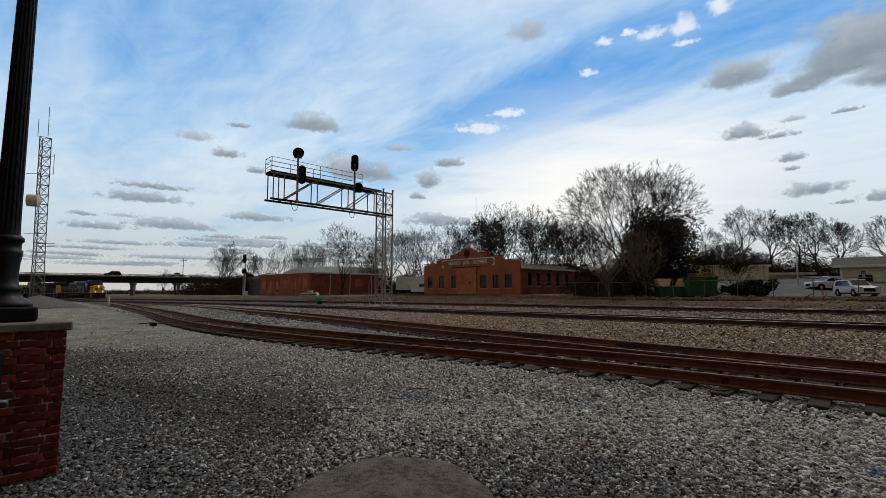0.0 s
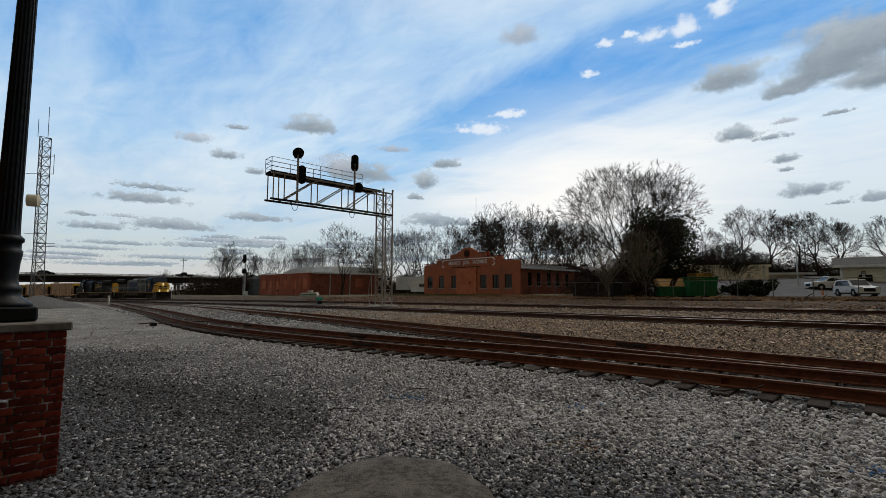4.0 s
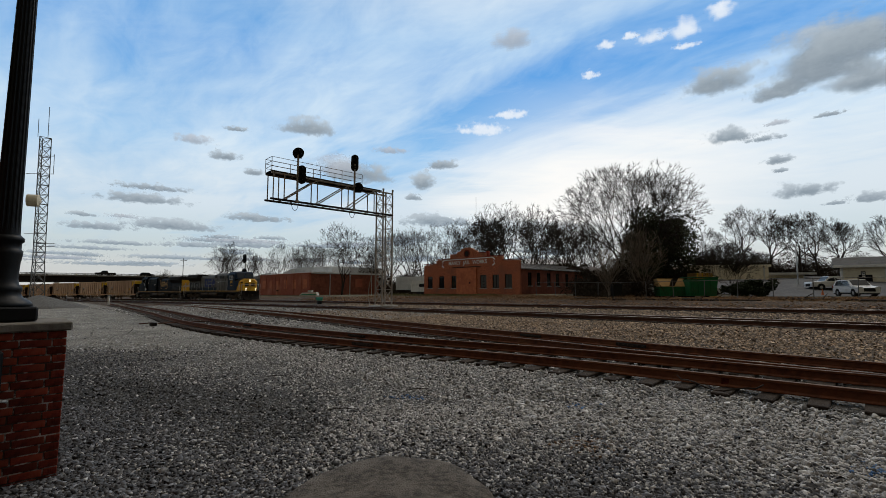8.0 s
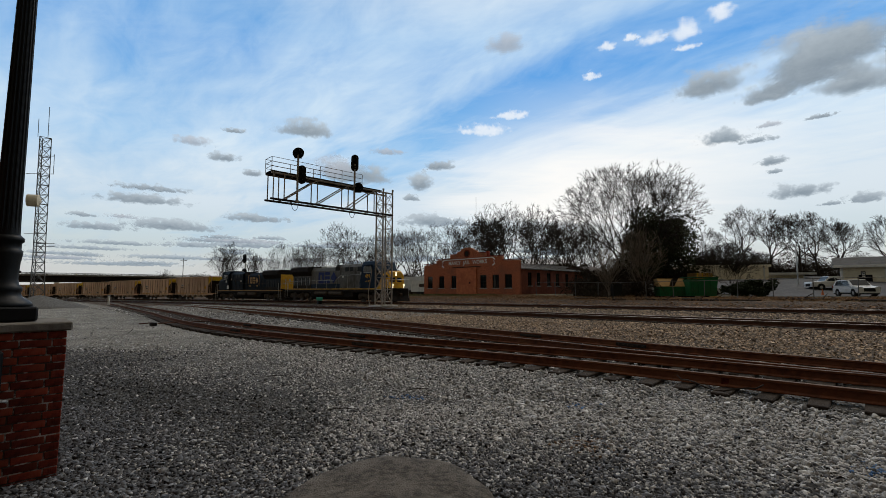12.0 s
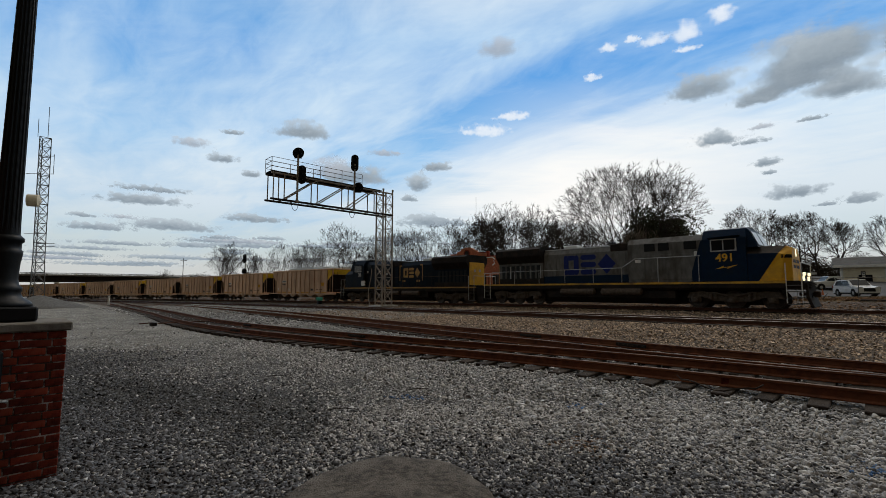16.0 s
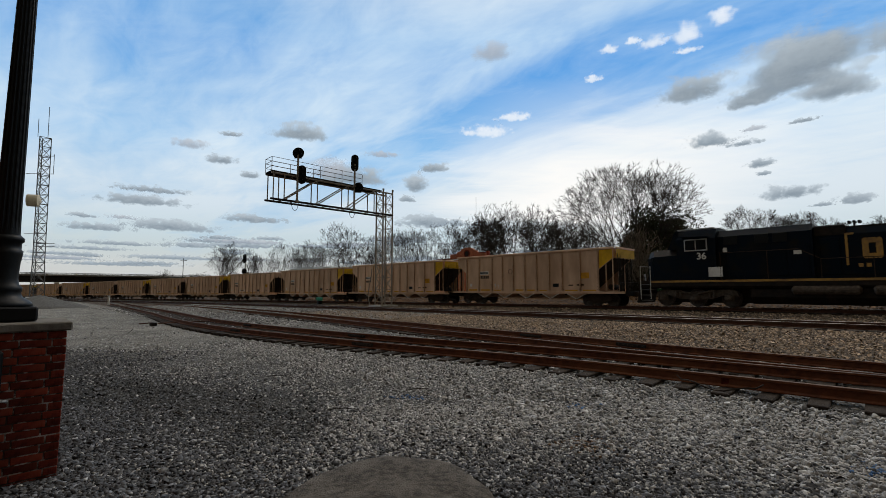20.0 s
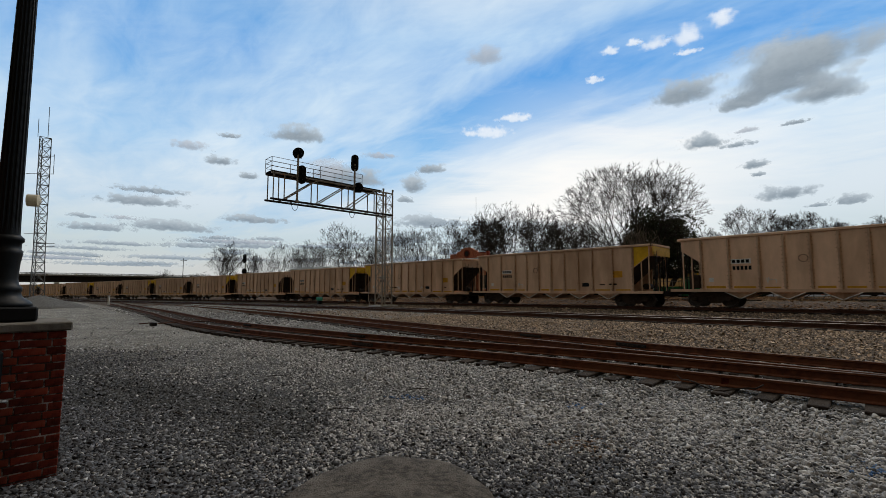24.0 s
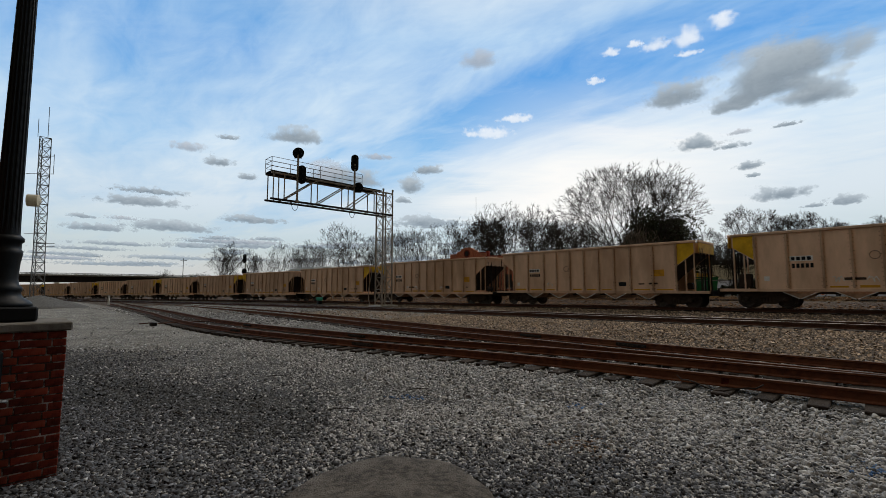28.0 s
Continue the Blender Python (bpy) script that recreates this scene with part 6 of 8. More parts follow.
def tree_meshes(seed, height, width, base=0.16, levels=7, twig=0.012, multi=1, lean=0.0, open_low=0.55, spray=4, shoot=0.55, mt=None):
    """Meshes of a bare tree: (trunk and limbs, twigs). Straight limbs fork again and again inside a lobed dome."""
    rng = random.Random(seed)
    rz, zc = height * (1 - base) / 2, height * (1 + base) / 2
    cx = lean * height * 0.4
    ph = [rng.uniform(0, 6.28) for k in range(3)]
    segs, tips = [], []

    def depth(p):
        """0 in the middle of the crown, 1 on its outline."""
        x, y, z = (p[0] - cx) / (width / 2), p[1] / (width / 2), (p[2] - zc) / rz
        az = math.atan2(y, x)
        lob = 1 + 0.07 * math.sin(3 * az + ph[0]) + 0.06 * math.sin(5 * az + ph[1] + 3 * z) + 0.05 * math.sin(6 * z + 2 * az + ph[2])
        k = 1 - open_low * min(1, max(0, -z))
        return math.sqrt((x * x + y * y) / (k * k) + z * z) / lob
    root = Vector((cx * 0.4, 0, height * base * 0.8))

    def grow(p, d, length, r, level):
        n = 3 if level < 3 else 2
        pts = []
        for k in range(n):
            wob = Vector((rng.gauss(0, 1), rng.gauss(0, 1), rng.gauss(0, 1))) * (0.10 if level else 0.05)
            d = (d + wob + Vector((0, 0, 0.03 if level else 0.0))).normalized()
            q = p + d * (length / n)
            r2 = max(twig, r * 0.9)
            segs.append((p, q, r, r2))
            p, r = q, r2
            pts.append((p, Vector(d), r))
            if level >= levels - 2:
                tips.append((p, Vector(d), length))
        if level >= levels:
            return
        here = depth(p)
        if here > 1.0 and level > 1:
            tips.extend([(p, Vector(d), length)] * 3)
            return
        kids = 2 if level > 1 and rng.random() < 0.6 else 3
        if level == 0:
            kids = rng.choice((4, 5)) if multi == 1 else 3
        out = p - root
        out = out.normalized() if out.length > 0.2 else Vector((0, 0, 1))
        spin = rng.uniform(0, 6.28)
        for i in range(kids):
            side = Matrix.Rotation(spin + 2 * math.pi * (i + rng.uniform(-0.22, 0.22)) / kids, 3, d) @ d.orthogonal().normalized()
            w = rng.uniform(0.36, 0.80) if level else rng.uniform(0.35, 0.95)
            e = (d + side * w + out * 0.12 + Vector((0, 0, 0.06))).normalized()
            l = length * (rng.uniform(0.66, 0.9) if level else (height * (1 - base) * rng.uniform(0.24, 0.34)) / length)
            room = depth(p + e * l)
            if room > 1.05:
                l *= max(0.35, 1 - (room - 1.0) * 1.6)
            grow(p, e, l, max(twig, r * (1.0 / kids) ** 0.37), level + 1)
        if 1 <= level < levels - 1:
            for q, dd, rr in pts[:-1]:
                if rng.random() < shoot:
                    side = Matrix.Rotation(rng.uniform(0, 6.28), 3, dd) @ dd.orthogonal().normalized()
                    grow(q, (dd * 0.8 + side * rng.uniform(0.5, 0.9)).normalized(), length * rng.uniform(0.45, 0.65), max(twig, rr * 0.45), level + 2)

    for k in range(multi):
        t = 0.26 if multi > 1 else 0.03
        d0 = Vector((lean * 0.5 + rng.uniform(-t, t), rng.uniform(-t, t), 1)).normalized()
        grow(Vector((rng.uniform(-0.15, 0.15) * (multi > 1), 0, -0.3)), d0, height * base + 0.3, height * (0.012 if multi > 1 else 0.023), 0)
    P, Q = np.array([s[0] for s in segs]), np.array([s[1] for s in segs])
    r0, r1 = np.array([s[2] for s in segs]), np.array([s[3] for s in segs])
    thick = r1 > max(3.2 * twig, height * 0.0028)
    big = tubes(P[thick], Q[thick] + (Q[thick] - P[thick]) * 0.05, r0[thick], r1[thick], 7)
    small = tubes(P[~thick], Q[~thick], r0[~thick], r1[~thick], 3)
    # each fine twig is a slender pointed blade
    g = np.random.RandomState(seed)
    a = np.repeat(np.array([t[0] for t in tips]), spray, 0)
    dd = np.repeat(np.array([t[1] for t in tips]), spray, 0)
    ll = np.clip(np.repeat(np.array([t[2] for t in tips]), spray), height * 0.017, height * 0.036)
    d = dd + g.normal(0, 0.58, dd.shape) + np.array([0, 0, 0.08])
    d /= np.linalg.norm(d, axis=1)[:, None]
    a = a - dd * (ll * 0.5 * g.rand(len(a)))[:, None]
    b = a + d * (ll * g.uniform(0.5, 1.2, len(a)))[:, None]
    w = np.cross(d, g.normal(size=d.shape))
    w *= (twig * 0.85 / np.linalg.norm(w, axis=1))[:, None]
    blades = np.stack([a - w, a + w, b], 1).reshape(-1, 3)
    made = []
    for name, (V, F) in (("trunk", big), ("crown", small)):
        faces = F.tolist()
        if name == "crown":
            faces += (np.arange(len(blades)).reshape(-1, 3) + len(V)).tolist()
            V = np.concatenate([V, blades])
        me = bpy.data.meshes.new(name)
        me.from_pydata(V.tolist(), [], faces)
        me.materials.append(mt or M_BARK)
        made.append(me)
    return made


def tree(meshes, m, label, group="bare trees", name="bare_tree"):
    t = tagged(empty(name, m), label, "tree", group)
    for nm, me in zip(("trunk", "crown"), meshes):
        ob = new(nm, me)
        ob.parent = t
    return t


def leaf_cloud(seed, n, rx, ry, z0, z1, size, mt, blobs=14, shape="oval"):
    """A crown of many small leaf clumps gathered round uneven lobes."""
    rng = np.random.RandomState(seed)
    cen = rng.uniform(-1, 1, (blobs, 3)) * np.array([rx * 0.72, ry * 0.72, (z1 - z0) * 0.40]) + np.array([0, 0, (z0 + z1) / 2])
    rad = rng.uniform(0.28, 0.5, blobs) * min(rx, ry, (z1 - z0) / 2) * 1.25
    idx = rng.randint(0, blobs, n)
    d = rng.normal(size=(n, 3))
    d /= np.linalg.norm(d, axis=1)[:, None]
    p = cen[idx] + d * (rad[idx] * rng.uniform(0.55, 1.08, n))[:, None]
    p[:, 2] = np.maximum(p[:, 2], z0 + 0.02)
    a, b = rng.normal(size=(n, 3)), rng.normal(size=(n, 3))
    a /= np.linalg.norm(a, axis=1)[:, None]
    b -= a * (a * b).sum(1)[:, None]
    b /= np.linalg.norm(b, axis=1)[:, None]
    s = size * rng.uniform(0.5, 1.4, n)[:, None]
    V = np.stack([p - a * s, p + b * s * 0.55, p + a * s, p - b * s * 0.55], 1).reshape(-1, 3)
    F = np.arange(4 * n).reshape(n, 4)
    me = bpy.data.meshes.new("crown")
    me.from_pydata(V.tolist(), [], F.tolist())
    me.materials.append(mt)
    return me


M_EVERGREEN = mat("dark_evergreen_leaf", (0.050, 0.052, 0.024), (0.022, 0.028, 0.014), 0.8, 3, c3=(0.032, 0.036, 0.018))
M_HEDGE = mat("hedge_leaf", (0.030, 0.040, 0.018), (0.018, 0.026, 0.012), 0.8, 3)
M_BRUSH = mat("dry_brush", (0.046, 0.031, 0.020), (0.022, 0.016, 0.011), 0.95, 3, c3=(0.03, 0.025, 0.015))
M_LEAFLITTER = mat("dry_leaf", (0.25, 0.135, 0.066), (0.13, 0.075, 0.04), 0.9, 3, c3=(0.30, 0.19, 0.10))
M_GRASS = mat("winter_grass", (0.085, 0.095, 0.030), (0.12, 0.10, 0.045), 0.9, 3)


def at_ground(x, y, turn=0.0, scale=1.0, sink=0.0):
    return pose(x, y, float(ground_z(x, y)) - sink, 0, 0, turn) @ Matrix.Scale(scale, 4)


def plant_trees():
    big = tree_meshes(18, 15.7, 20.0, 0.13, 8, 0.0125, spray=3, shoot=0.7, open_low=0.25)
    bt = tree(big, at_ground(23.7, 56.8, 40), "large spreading bare tree with a broad crown of fine twigs")
    ivy = new("ivy", leaf_cloud(14, 1500, 1.3, 1.3, 2.2, 8.0, 0.13, M_EVERGREEN, 14))
    ivy.parent = bt
    ivy["label"] = "dark ivy growing round the trunk"
    kinds = [tree_meshes(s, 20.0, w, b, 7, 0.021, spray=2, shoot=0.5) for s, w, b in ((21, 11.5, 0.2), (22, 13.5, 0.22), (23, 11.0, 0.26), (24, 14.5, 0.2))]
    tall = [tree_meshes(s, 20.0, w, 0.32, 7, 0.020, spray=4, open_low=0.3, shoot=0.65) for s, w in ((51, 11.5), (52, 14.0))]
    rng = random.Random(8)
    # woods behind the brick workshop and warehouse
    rows = [(0.5, 112, 17.0), (4.8, 108, 17.5), (9.5, 112, 19.0), (13.0, 106, 20.5), (17.0, 112, 20.0), (21.5, 108, 20.0), (25.0, 112, 18.5), (29.5, 108, 18.5), (34.0, 115, 19.0),
            (-13.5, 118, 17.5), (-9.0, 122, 18.0), (-5.0, 114, 17.0), (-18.0, 125, 16.0), (7.0, 101, 16.0), (14.5, 99, 17.0), (20.0, 100, 17.5), (26.5, 98, 16.5), (33.0, 101, 15.5), (39.0, 110, 14.5), (45.0, 108, 12.5), (51.0, 112, 12.0)]
    for x, y, h in rows:
        tree(kinds[rng.randrange(4)], at_ground(x + rng.uniform(-1, 1), y, rng.uniform(0, 360), h / 20.0), "tall bare hardwood in a winter grove")
    for x, y, h in ((-36.5, 125, 14.5), (-32.0, 122, 13.5), (-39.0, 130, 14.0), (-27.0, 128, 13.5), (-47.0, 132, 14.8), (-43.0, 134, 13.0), (-62.0, 130, 14.8), (-66.5, 134, 13.5), (-57.5, 132, 13.0), (-54.0, 138, 12.0), (-24.0, 132, 13.0), (-21.0, 126, 14.5), (-114.0, 185, 10.0)):
        tree(kinds[rng.randrange(4)], at_ground(x, y, rng.uniform(0, 360), h / 20.0), "bare tree on the edge of the rail yard")
    # slim tree before the warehouse
    slim = tree_meshes(31, 15.0, 9.5, 0.2, 6, 0.016, multi=2, spray=3)
    tree(slim, at_ground(-19.6, 88.0, 90), "slim forked bare tree beside the brick warehouse")
    # right-hand group behind the car park
    for x, y, h in ((64.5, 96, 15.2), (71.5, 99, 14.6), (76.0, 96, 13.8), (81.5, 98, 13.8), (87.0, 99, 12.4), (58.0, 98, 10.5), (94.0, 95, 13.0)):
        tree(tall[rng.randrange(2)], at_ground(x, y, rng.uniform(0, 360), h / 20.0), "bare tree behind the car park")
    pale = mat("pale_bark", (0.20, 0.165, 0.13), (0.13, 0.105, 0.083), 0.9, 7, 0.3, 20)
    young = tree_meshes(41, 7.6, 4.8, 0.14, 5, 0.013, multi=4, spray=3, mt=pale)
    tree(young, at_ground(21.8, 49.5, 0), "pale multi-stemmed young bare tree")
    tree(young, at_ground(17.4, 47.5, 80, 0.7), "thin multi-stemmed bare sapling")
    rnd = tree_meshes(43, 6.2, 7.0, 0.14, 7, 0.012, multi=2, spray=4)
    tree(rnd, at_ground(34.6, 54.5, 0), "small rounded bare tree above a hedge")
    # evergreen beside the large tree
    ev = tagged(empty("evergreen_tree", at_ground(29.4, 60.0)), "dense dark evergreen tree", "tree")
    bm = bmesh.new()
    rod(bm, (0, 0, -0.3), (0.3, 0, 5.5), 0.32, 8, r2=0.18)
    rod(bm, (0.2, 0, 3.0), (1.6, 0.3, 6.5), 0.16, 6, r2=0.06)
    rod(bm, (0.2, 0, 2.6), (-1.7, -0.2, 6.0), 0.16, 6, r2=0.06)
    part("trunk", bm, M_BARK, ev)
    ob = new("crown", leaf_cloud(3, 19000, 5.6, 3.6, 2.3, 10.9, 0.17, M_EVERGREEN, 52))
    ob.parent = ev
    for x, y, s, sc in ((31.2, 47.5, 4, 1.0), (33.6, 48.6, 5, 1.1)):
        hd = tagged(new("hedge_shrub", leaf_cloud(s, 5000, 1.9, 1.3, 0.05, 1.7, 0.10, M_HEDGE, 16)), "low dark evergreen shrub on the bank", "shrub", "shrubs")
        hd.matrix_basis = at_ground(x, y, 0, sc)


def scrub(name, label, seed, n, pts, h, size, mt, width=2.2, lie=False):
    """A strip of tangled brush along a line of (x, y) points."""
    rng = np.random.RandomState(seed)
    pts = np.array(pts, float)
    seg = rng.randint(0, len(pts) - 1, n)
    t = rng.rand(n)
    p = pts[seg] * (1 - t)[:, None] + pts[seg + 1] * t[:, None]
    p = p + rng.normal(0, width / 2, p.shape)
    hh = h * (0.55 + 0.45 * np.sin(p[:, 0] * 0.55 + seed) * np.cos(p[:, 1] * 0.43)) * rng.rand(n) ** 0.8
    z = ground_z(p[:, 0], p[:, 1]) + np.maximum(0.03, hh)
    c = np.stack([p[:, 0], p[:, 1], z], -1)
    a, b = rng.normal(size=(n, 3)), rng.normal(size=(n, 3))
    a[:, 2] = a[:, 2] * 0.15 if lie else np.abs(a[:, 2]) * 0.8 + 0.1
    if lie:
        b[:, 2] *= 0.3
    a /= np.linalg.norm(a, axis=1)[:, None]
    b -= a * (a * b).sum(1)[:, None]
    b /= np.linalg.norm(b, axis=1)[:, None]
    s = size * rng.uniform(0.5, 1.5, n)[:, None]
    k = 0.45 if lie else 0.10
    V = np.stack([c - a * s, c + b * s * k, c + a * s, c - b * s * k], 1).reshape(-1, 3)
    me = bpy.data.meshes.new(name)
    me.from_pydata(V.tolist(), [], np.arange(4 * n).reshape(n, 4).tolist())
    me.materials.append(mt)
    ob = new(name, me)
    tagged(ob, label, "undergrowth", kind="stuff")
    return ob


def undergrowth():
    def an(*q):
        return [plan(a, n) for a, n in q]
    scrub("undergrowth", "dark tangled winter brush below the trees", 1, 20000, [(22, 65), (25, 62), (30, 62), (34, 65)], 6.0, 0.6, M_BRUSH, 2.6)
    scrub("undergrowth", "dark woodland scrub behind the buildings", 2, 38000, [(-22, 112), (-8, 108), (6, 100), (22, 98), (40, 100), (60, 104), (95, 108)], 8.5, 0.5, M_BRUSH, 6)
    scrub("undergrowth", "brown thicket below the trees behind the car park", 12, 24000, [(54, 100), (66, 103), (80, 104), (108, 104)], 6.5, 0.5, M_BRUSH, 4)
    scrub("leaf_litter", "fallen brown leaves and twigs beside the far track", 13, 34000, an((-70, 36.2), (-40, 36), (-20, 36), (0, 36), (16, 36)), 0.05, 0.09, M_LEAFLITTER, 3.4, True)
    scrub("undergrowth", "dark scrub beside the bridge embankment", 3, 16000, [(-78, 140), (-66, 132), (-56, 126), (-50, 122)], 6.5, 0.55, M_BRUSH, 6)
    scrub("undergrowth", "brown weeds along the track bank", 4, 16000, an((-60, 40), (-45, 41), (-30, 41.5), (-15, 43), (0, 45), (12, 46)), 0.42, 0.12, M_LEAFLITTER, 3.0)
    scrub("undergrowth", "thin brush on the bank by the sheds", 5, 7000, an((-29, 51), (-25, 50.5), (-21, 50)), 2.4, 0.4, M_BRUSH, 2.0)
    scrub("bank_grass", "rough winter grass in front of the workshop", 6, 12000, an((-62, 46.5), (-50, 46.5), (-40, 46)), 0.3, 0.14, M_GRASS, 2.4)
    scrub("leaf_litter", "fallen brown leaves on the bank", 7, 22000, an((-40, 44), (-25, 46), (-10, 48), (8, 50)), 0.06, 0.09, M_LEAFLITTER, 5.0, True)
    scrub("far_woods", "low distant scrub beyond the road bridge", 9, 9000, [(-480, 250), (-330, 330), (-130, 335)], 4.0, 1.6, M_BRUSH, 14)
    scrub("far_woods", "distant bare woods along the horizon", 8, 26000, [(-130, 335), (0, 330), (160, 300), (330, 260), (420, 120)], 10.0, 2.6, M_BRUSH, 16)


# ---- loose stone ----
def stones(name, label, seed, n, pick, size, lift=0.4, mt=None, lite=False, spread=0.26):
    """Angular stones lying on the ground; pick(rng, n) gives their x, y. lite: ridged stones of fewer faces, for far beds."""
    rng = np.random.RandomState(seed)
    x, y = pick(rng, n)
    n = len(x)
    if lite:
        block = np.array([(-1, -1, -0.6), (1, -1, -0.6), (1, 1, -0.6), (-1, 1, -0.6), (-0.7, 0, 1), (0.7, 0, 1)], float) * 0.8
        tris = np.array([(0, 1, 5), (0, 5, 4), (2, 3, 4), (2, 4, 5), (1, 2, 5), (3, 0, 4)])
    else:
        block = np.array([(-1, -1, -1), (1, -1, -1), (1, 1, -1), (-1, 1, -1), (-1, -1, 1), (1, -1, 1), (1, 1, 1), (-1, 1, 1)], float) * 0.72
        tris = np.array([(4, 5, 6), (4, 6, 7), (0, 1, 5), (0, 5, 4), (1, 2, 6), (1, 6, 5), (2, 3, 7), (2, 7, 6), (3, 0, 4), (3, 4, 7)])
    nv, nt = len(block), len(tris)
    v = block[None] + rng.uniform(-0.30, 0.30, (n, nv, 3))
    v[:, 4:, :2] *= rng.uniform(0.55, 1.0, (n, 1, 1))
    s = size * rng.lognormal(0, spread, n)
    v *= (s[:, None] * np.stack([rng.uniform(0.7, 1.35, n), rng.uniform(0.6, 1.0, n), rng.uniform(0.32, 0.66, n)], -1))[:, None, :] * 0.62
    q = rng.normal(size=(n, 4)) * np.array([1, 0.22, 0.22, 1])
    q /= np.linalg.norm(q, axis=1)[:, None]
    w, a, b, c = q.T
    R = np.stack([np.stack([1 - 2 * (b * b + c * c), 2 * (a * b - c * w), 2 * (a * c + b * w)], -1),
                  np.stack([2 * (a * b + c * w), 1 - 2 * (a * a + c * c), 2 * (b * c - a * w)], -1),
                  np.stack([2 * (a * c - b * w), 2 * (b * c + a * w), 1 - 2 * (a * a + b * b)], -1)], 1)
    v = np.einsum("nij,nkj->nki", R, v)
    z = ground_z(x, y) + s * 0.5 * lift * rng.uniform(0.2, 1.5, n)
    v += np.stack([x, y, z], -1)[:, None, :]
    me = bpy.data.meshes.new(name)
    me.vertices.add(nv * n)
    me.vertices.foreach_set("co", v.reshape(-1).astype(np.float32))
    f = (tris[None] + nv * np.arange(n)[:, None, None]).reshape(-1)
    me.loops.add(3 * nt * n)
    me.loops.foreach_set("vertex_index", f.astype(np.int32))
    me.polygons.add(nt * n)
    me.polygons.foreach_set("loop_start", np.arange(0, 3 * nt * n, 3, dtype=np.int32))
    me.update(calc_edges=True)
    me.validate()
    me.materials.append(mt)
    ob = new(name, me)
    tagged(ob, label, "gravel", kind="stuff")
    return ob


def stone_mat(name, dark, light, warm):
    m = bpy.data.materials.new(name)
    m.use_nodes = True
    nt = m.node_tree
    b = nt.nodes["Principled BSDF"]
    N, L = nt.nodes.new, nt.links.new
    g = N("ShaderNodeNewGeometry")
    r = N("ShaderNodeValToRGB")
    e = r.color_ramp.elements
    e[0].color, e[1].color = (*dark, 1), (*light, 1)
    e.new(0.45).color = (*[(p + q) / 2.3 for p, q in zip(dark, light)], 1)
    e.new(0.8).color = (*warm, 1)
    L(g.outputs["Random Per Island"], r.inputs[0])
    tc, n = N("ShaderNodeTexCoord"), N("ShaderNodeTexNoise")
    n.inputs["Scale"].default_value, n.inputs["Detail"].default_value = 60, 5
    L(tc.outputs["Object"], n.inputs["Vector"])
    mr, hs = N("ShaderNodeMapRange"), N("ShaderNodeHueSaturation")
    mr.inputs[3].default_value, mr.inputs[4].default_value = 0.65, 1.35
    L(n.outputs[0], mr.inputs[0])
    L(mr.outputs[0], hs.inputs["Value"])
    L(r.outputs[0], hs.inputs["Color"])
    L(hs.outputs[0], b.inputs["Base Color"])
    b.inputs["Roughness"].default_value = 0.85
    b.inputs["Specular IOR Level"].default_value = 0.25
    bp = N("ShaderNodeBump")
    bp.inputs["Strength"].default_value, bp.inputs["Distance"].default_value = 0.5, 0.01
    L(n.outputs[0], bp.inputs["Height"])
    L(bp.outputs[0], b.inputs["Normal"])
    return m


M_GREYSTONE = stone_mat("grey_crushed_stone", (0.072, 0.071, 0.068), (0.49, 0.486, 0.475), (0.32, 0.312, 0.29))
M_BLUESTONE = stone_mat("blue_grey_crushed_stone", (0.006, 0.006, 0.007), (0.20, 0.205, 0.218), (0.05, 0.051, 0.053))
M_BROWNSTONE = stone_mat("brown_ballast_stone", (0.045, 0.031, 0.021), (0.52, 0.395, 0.275), (0.28, 0.19, 0.118))


M_PIERSTONE = stone_mat("dark_pier_stone", (0.008, 0.008, 0.008), (0.17, 0.172, 0.175), (0.045, 0.044, 0.041))


def off_pad(x, y):
    return ((x + 0.41) / 0.84) ** 2 + ((y - 3.38) / 0.86) ** 2 > 1


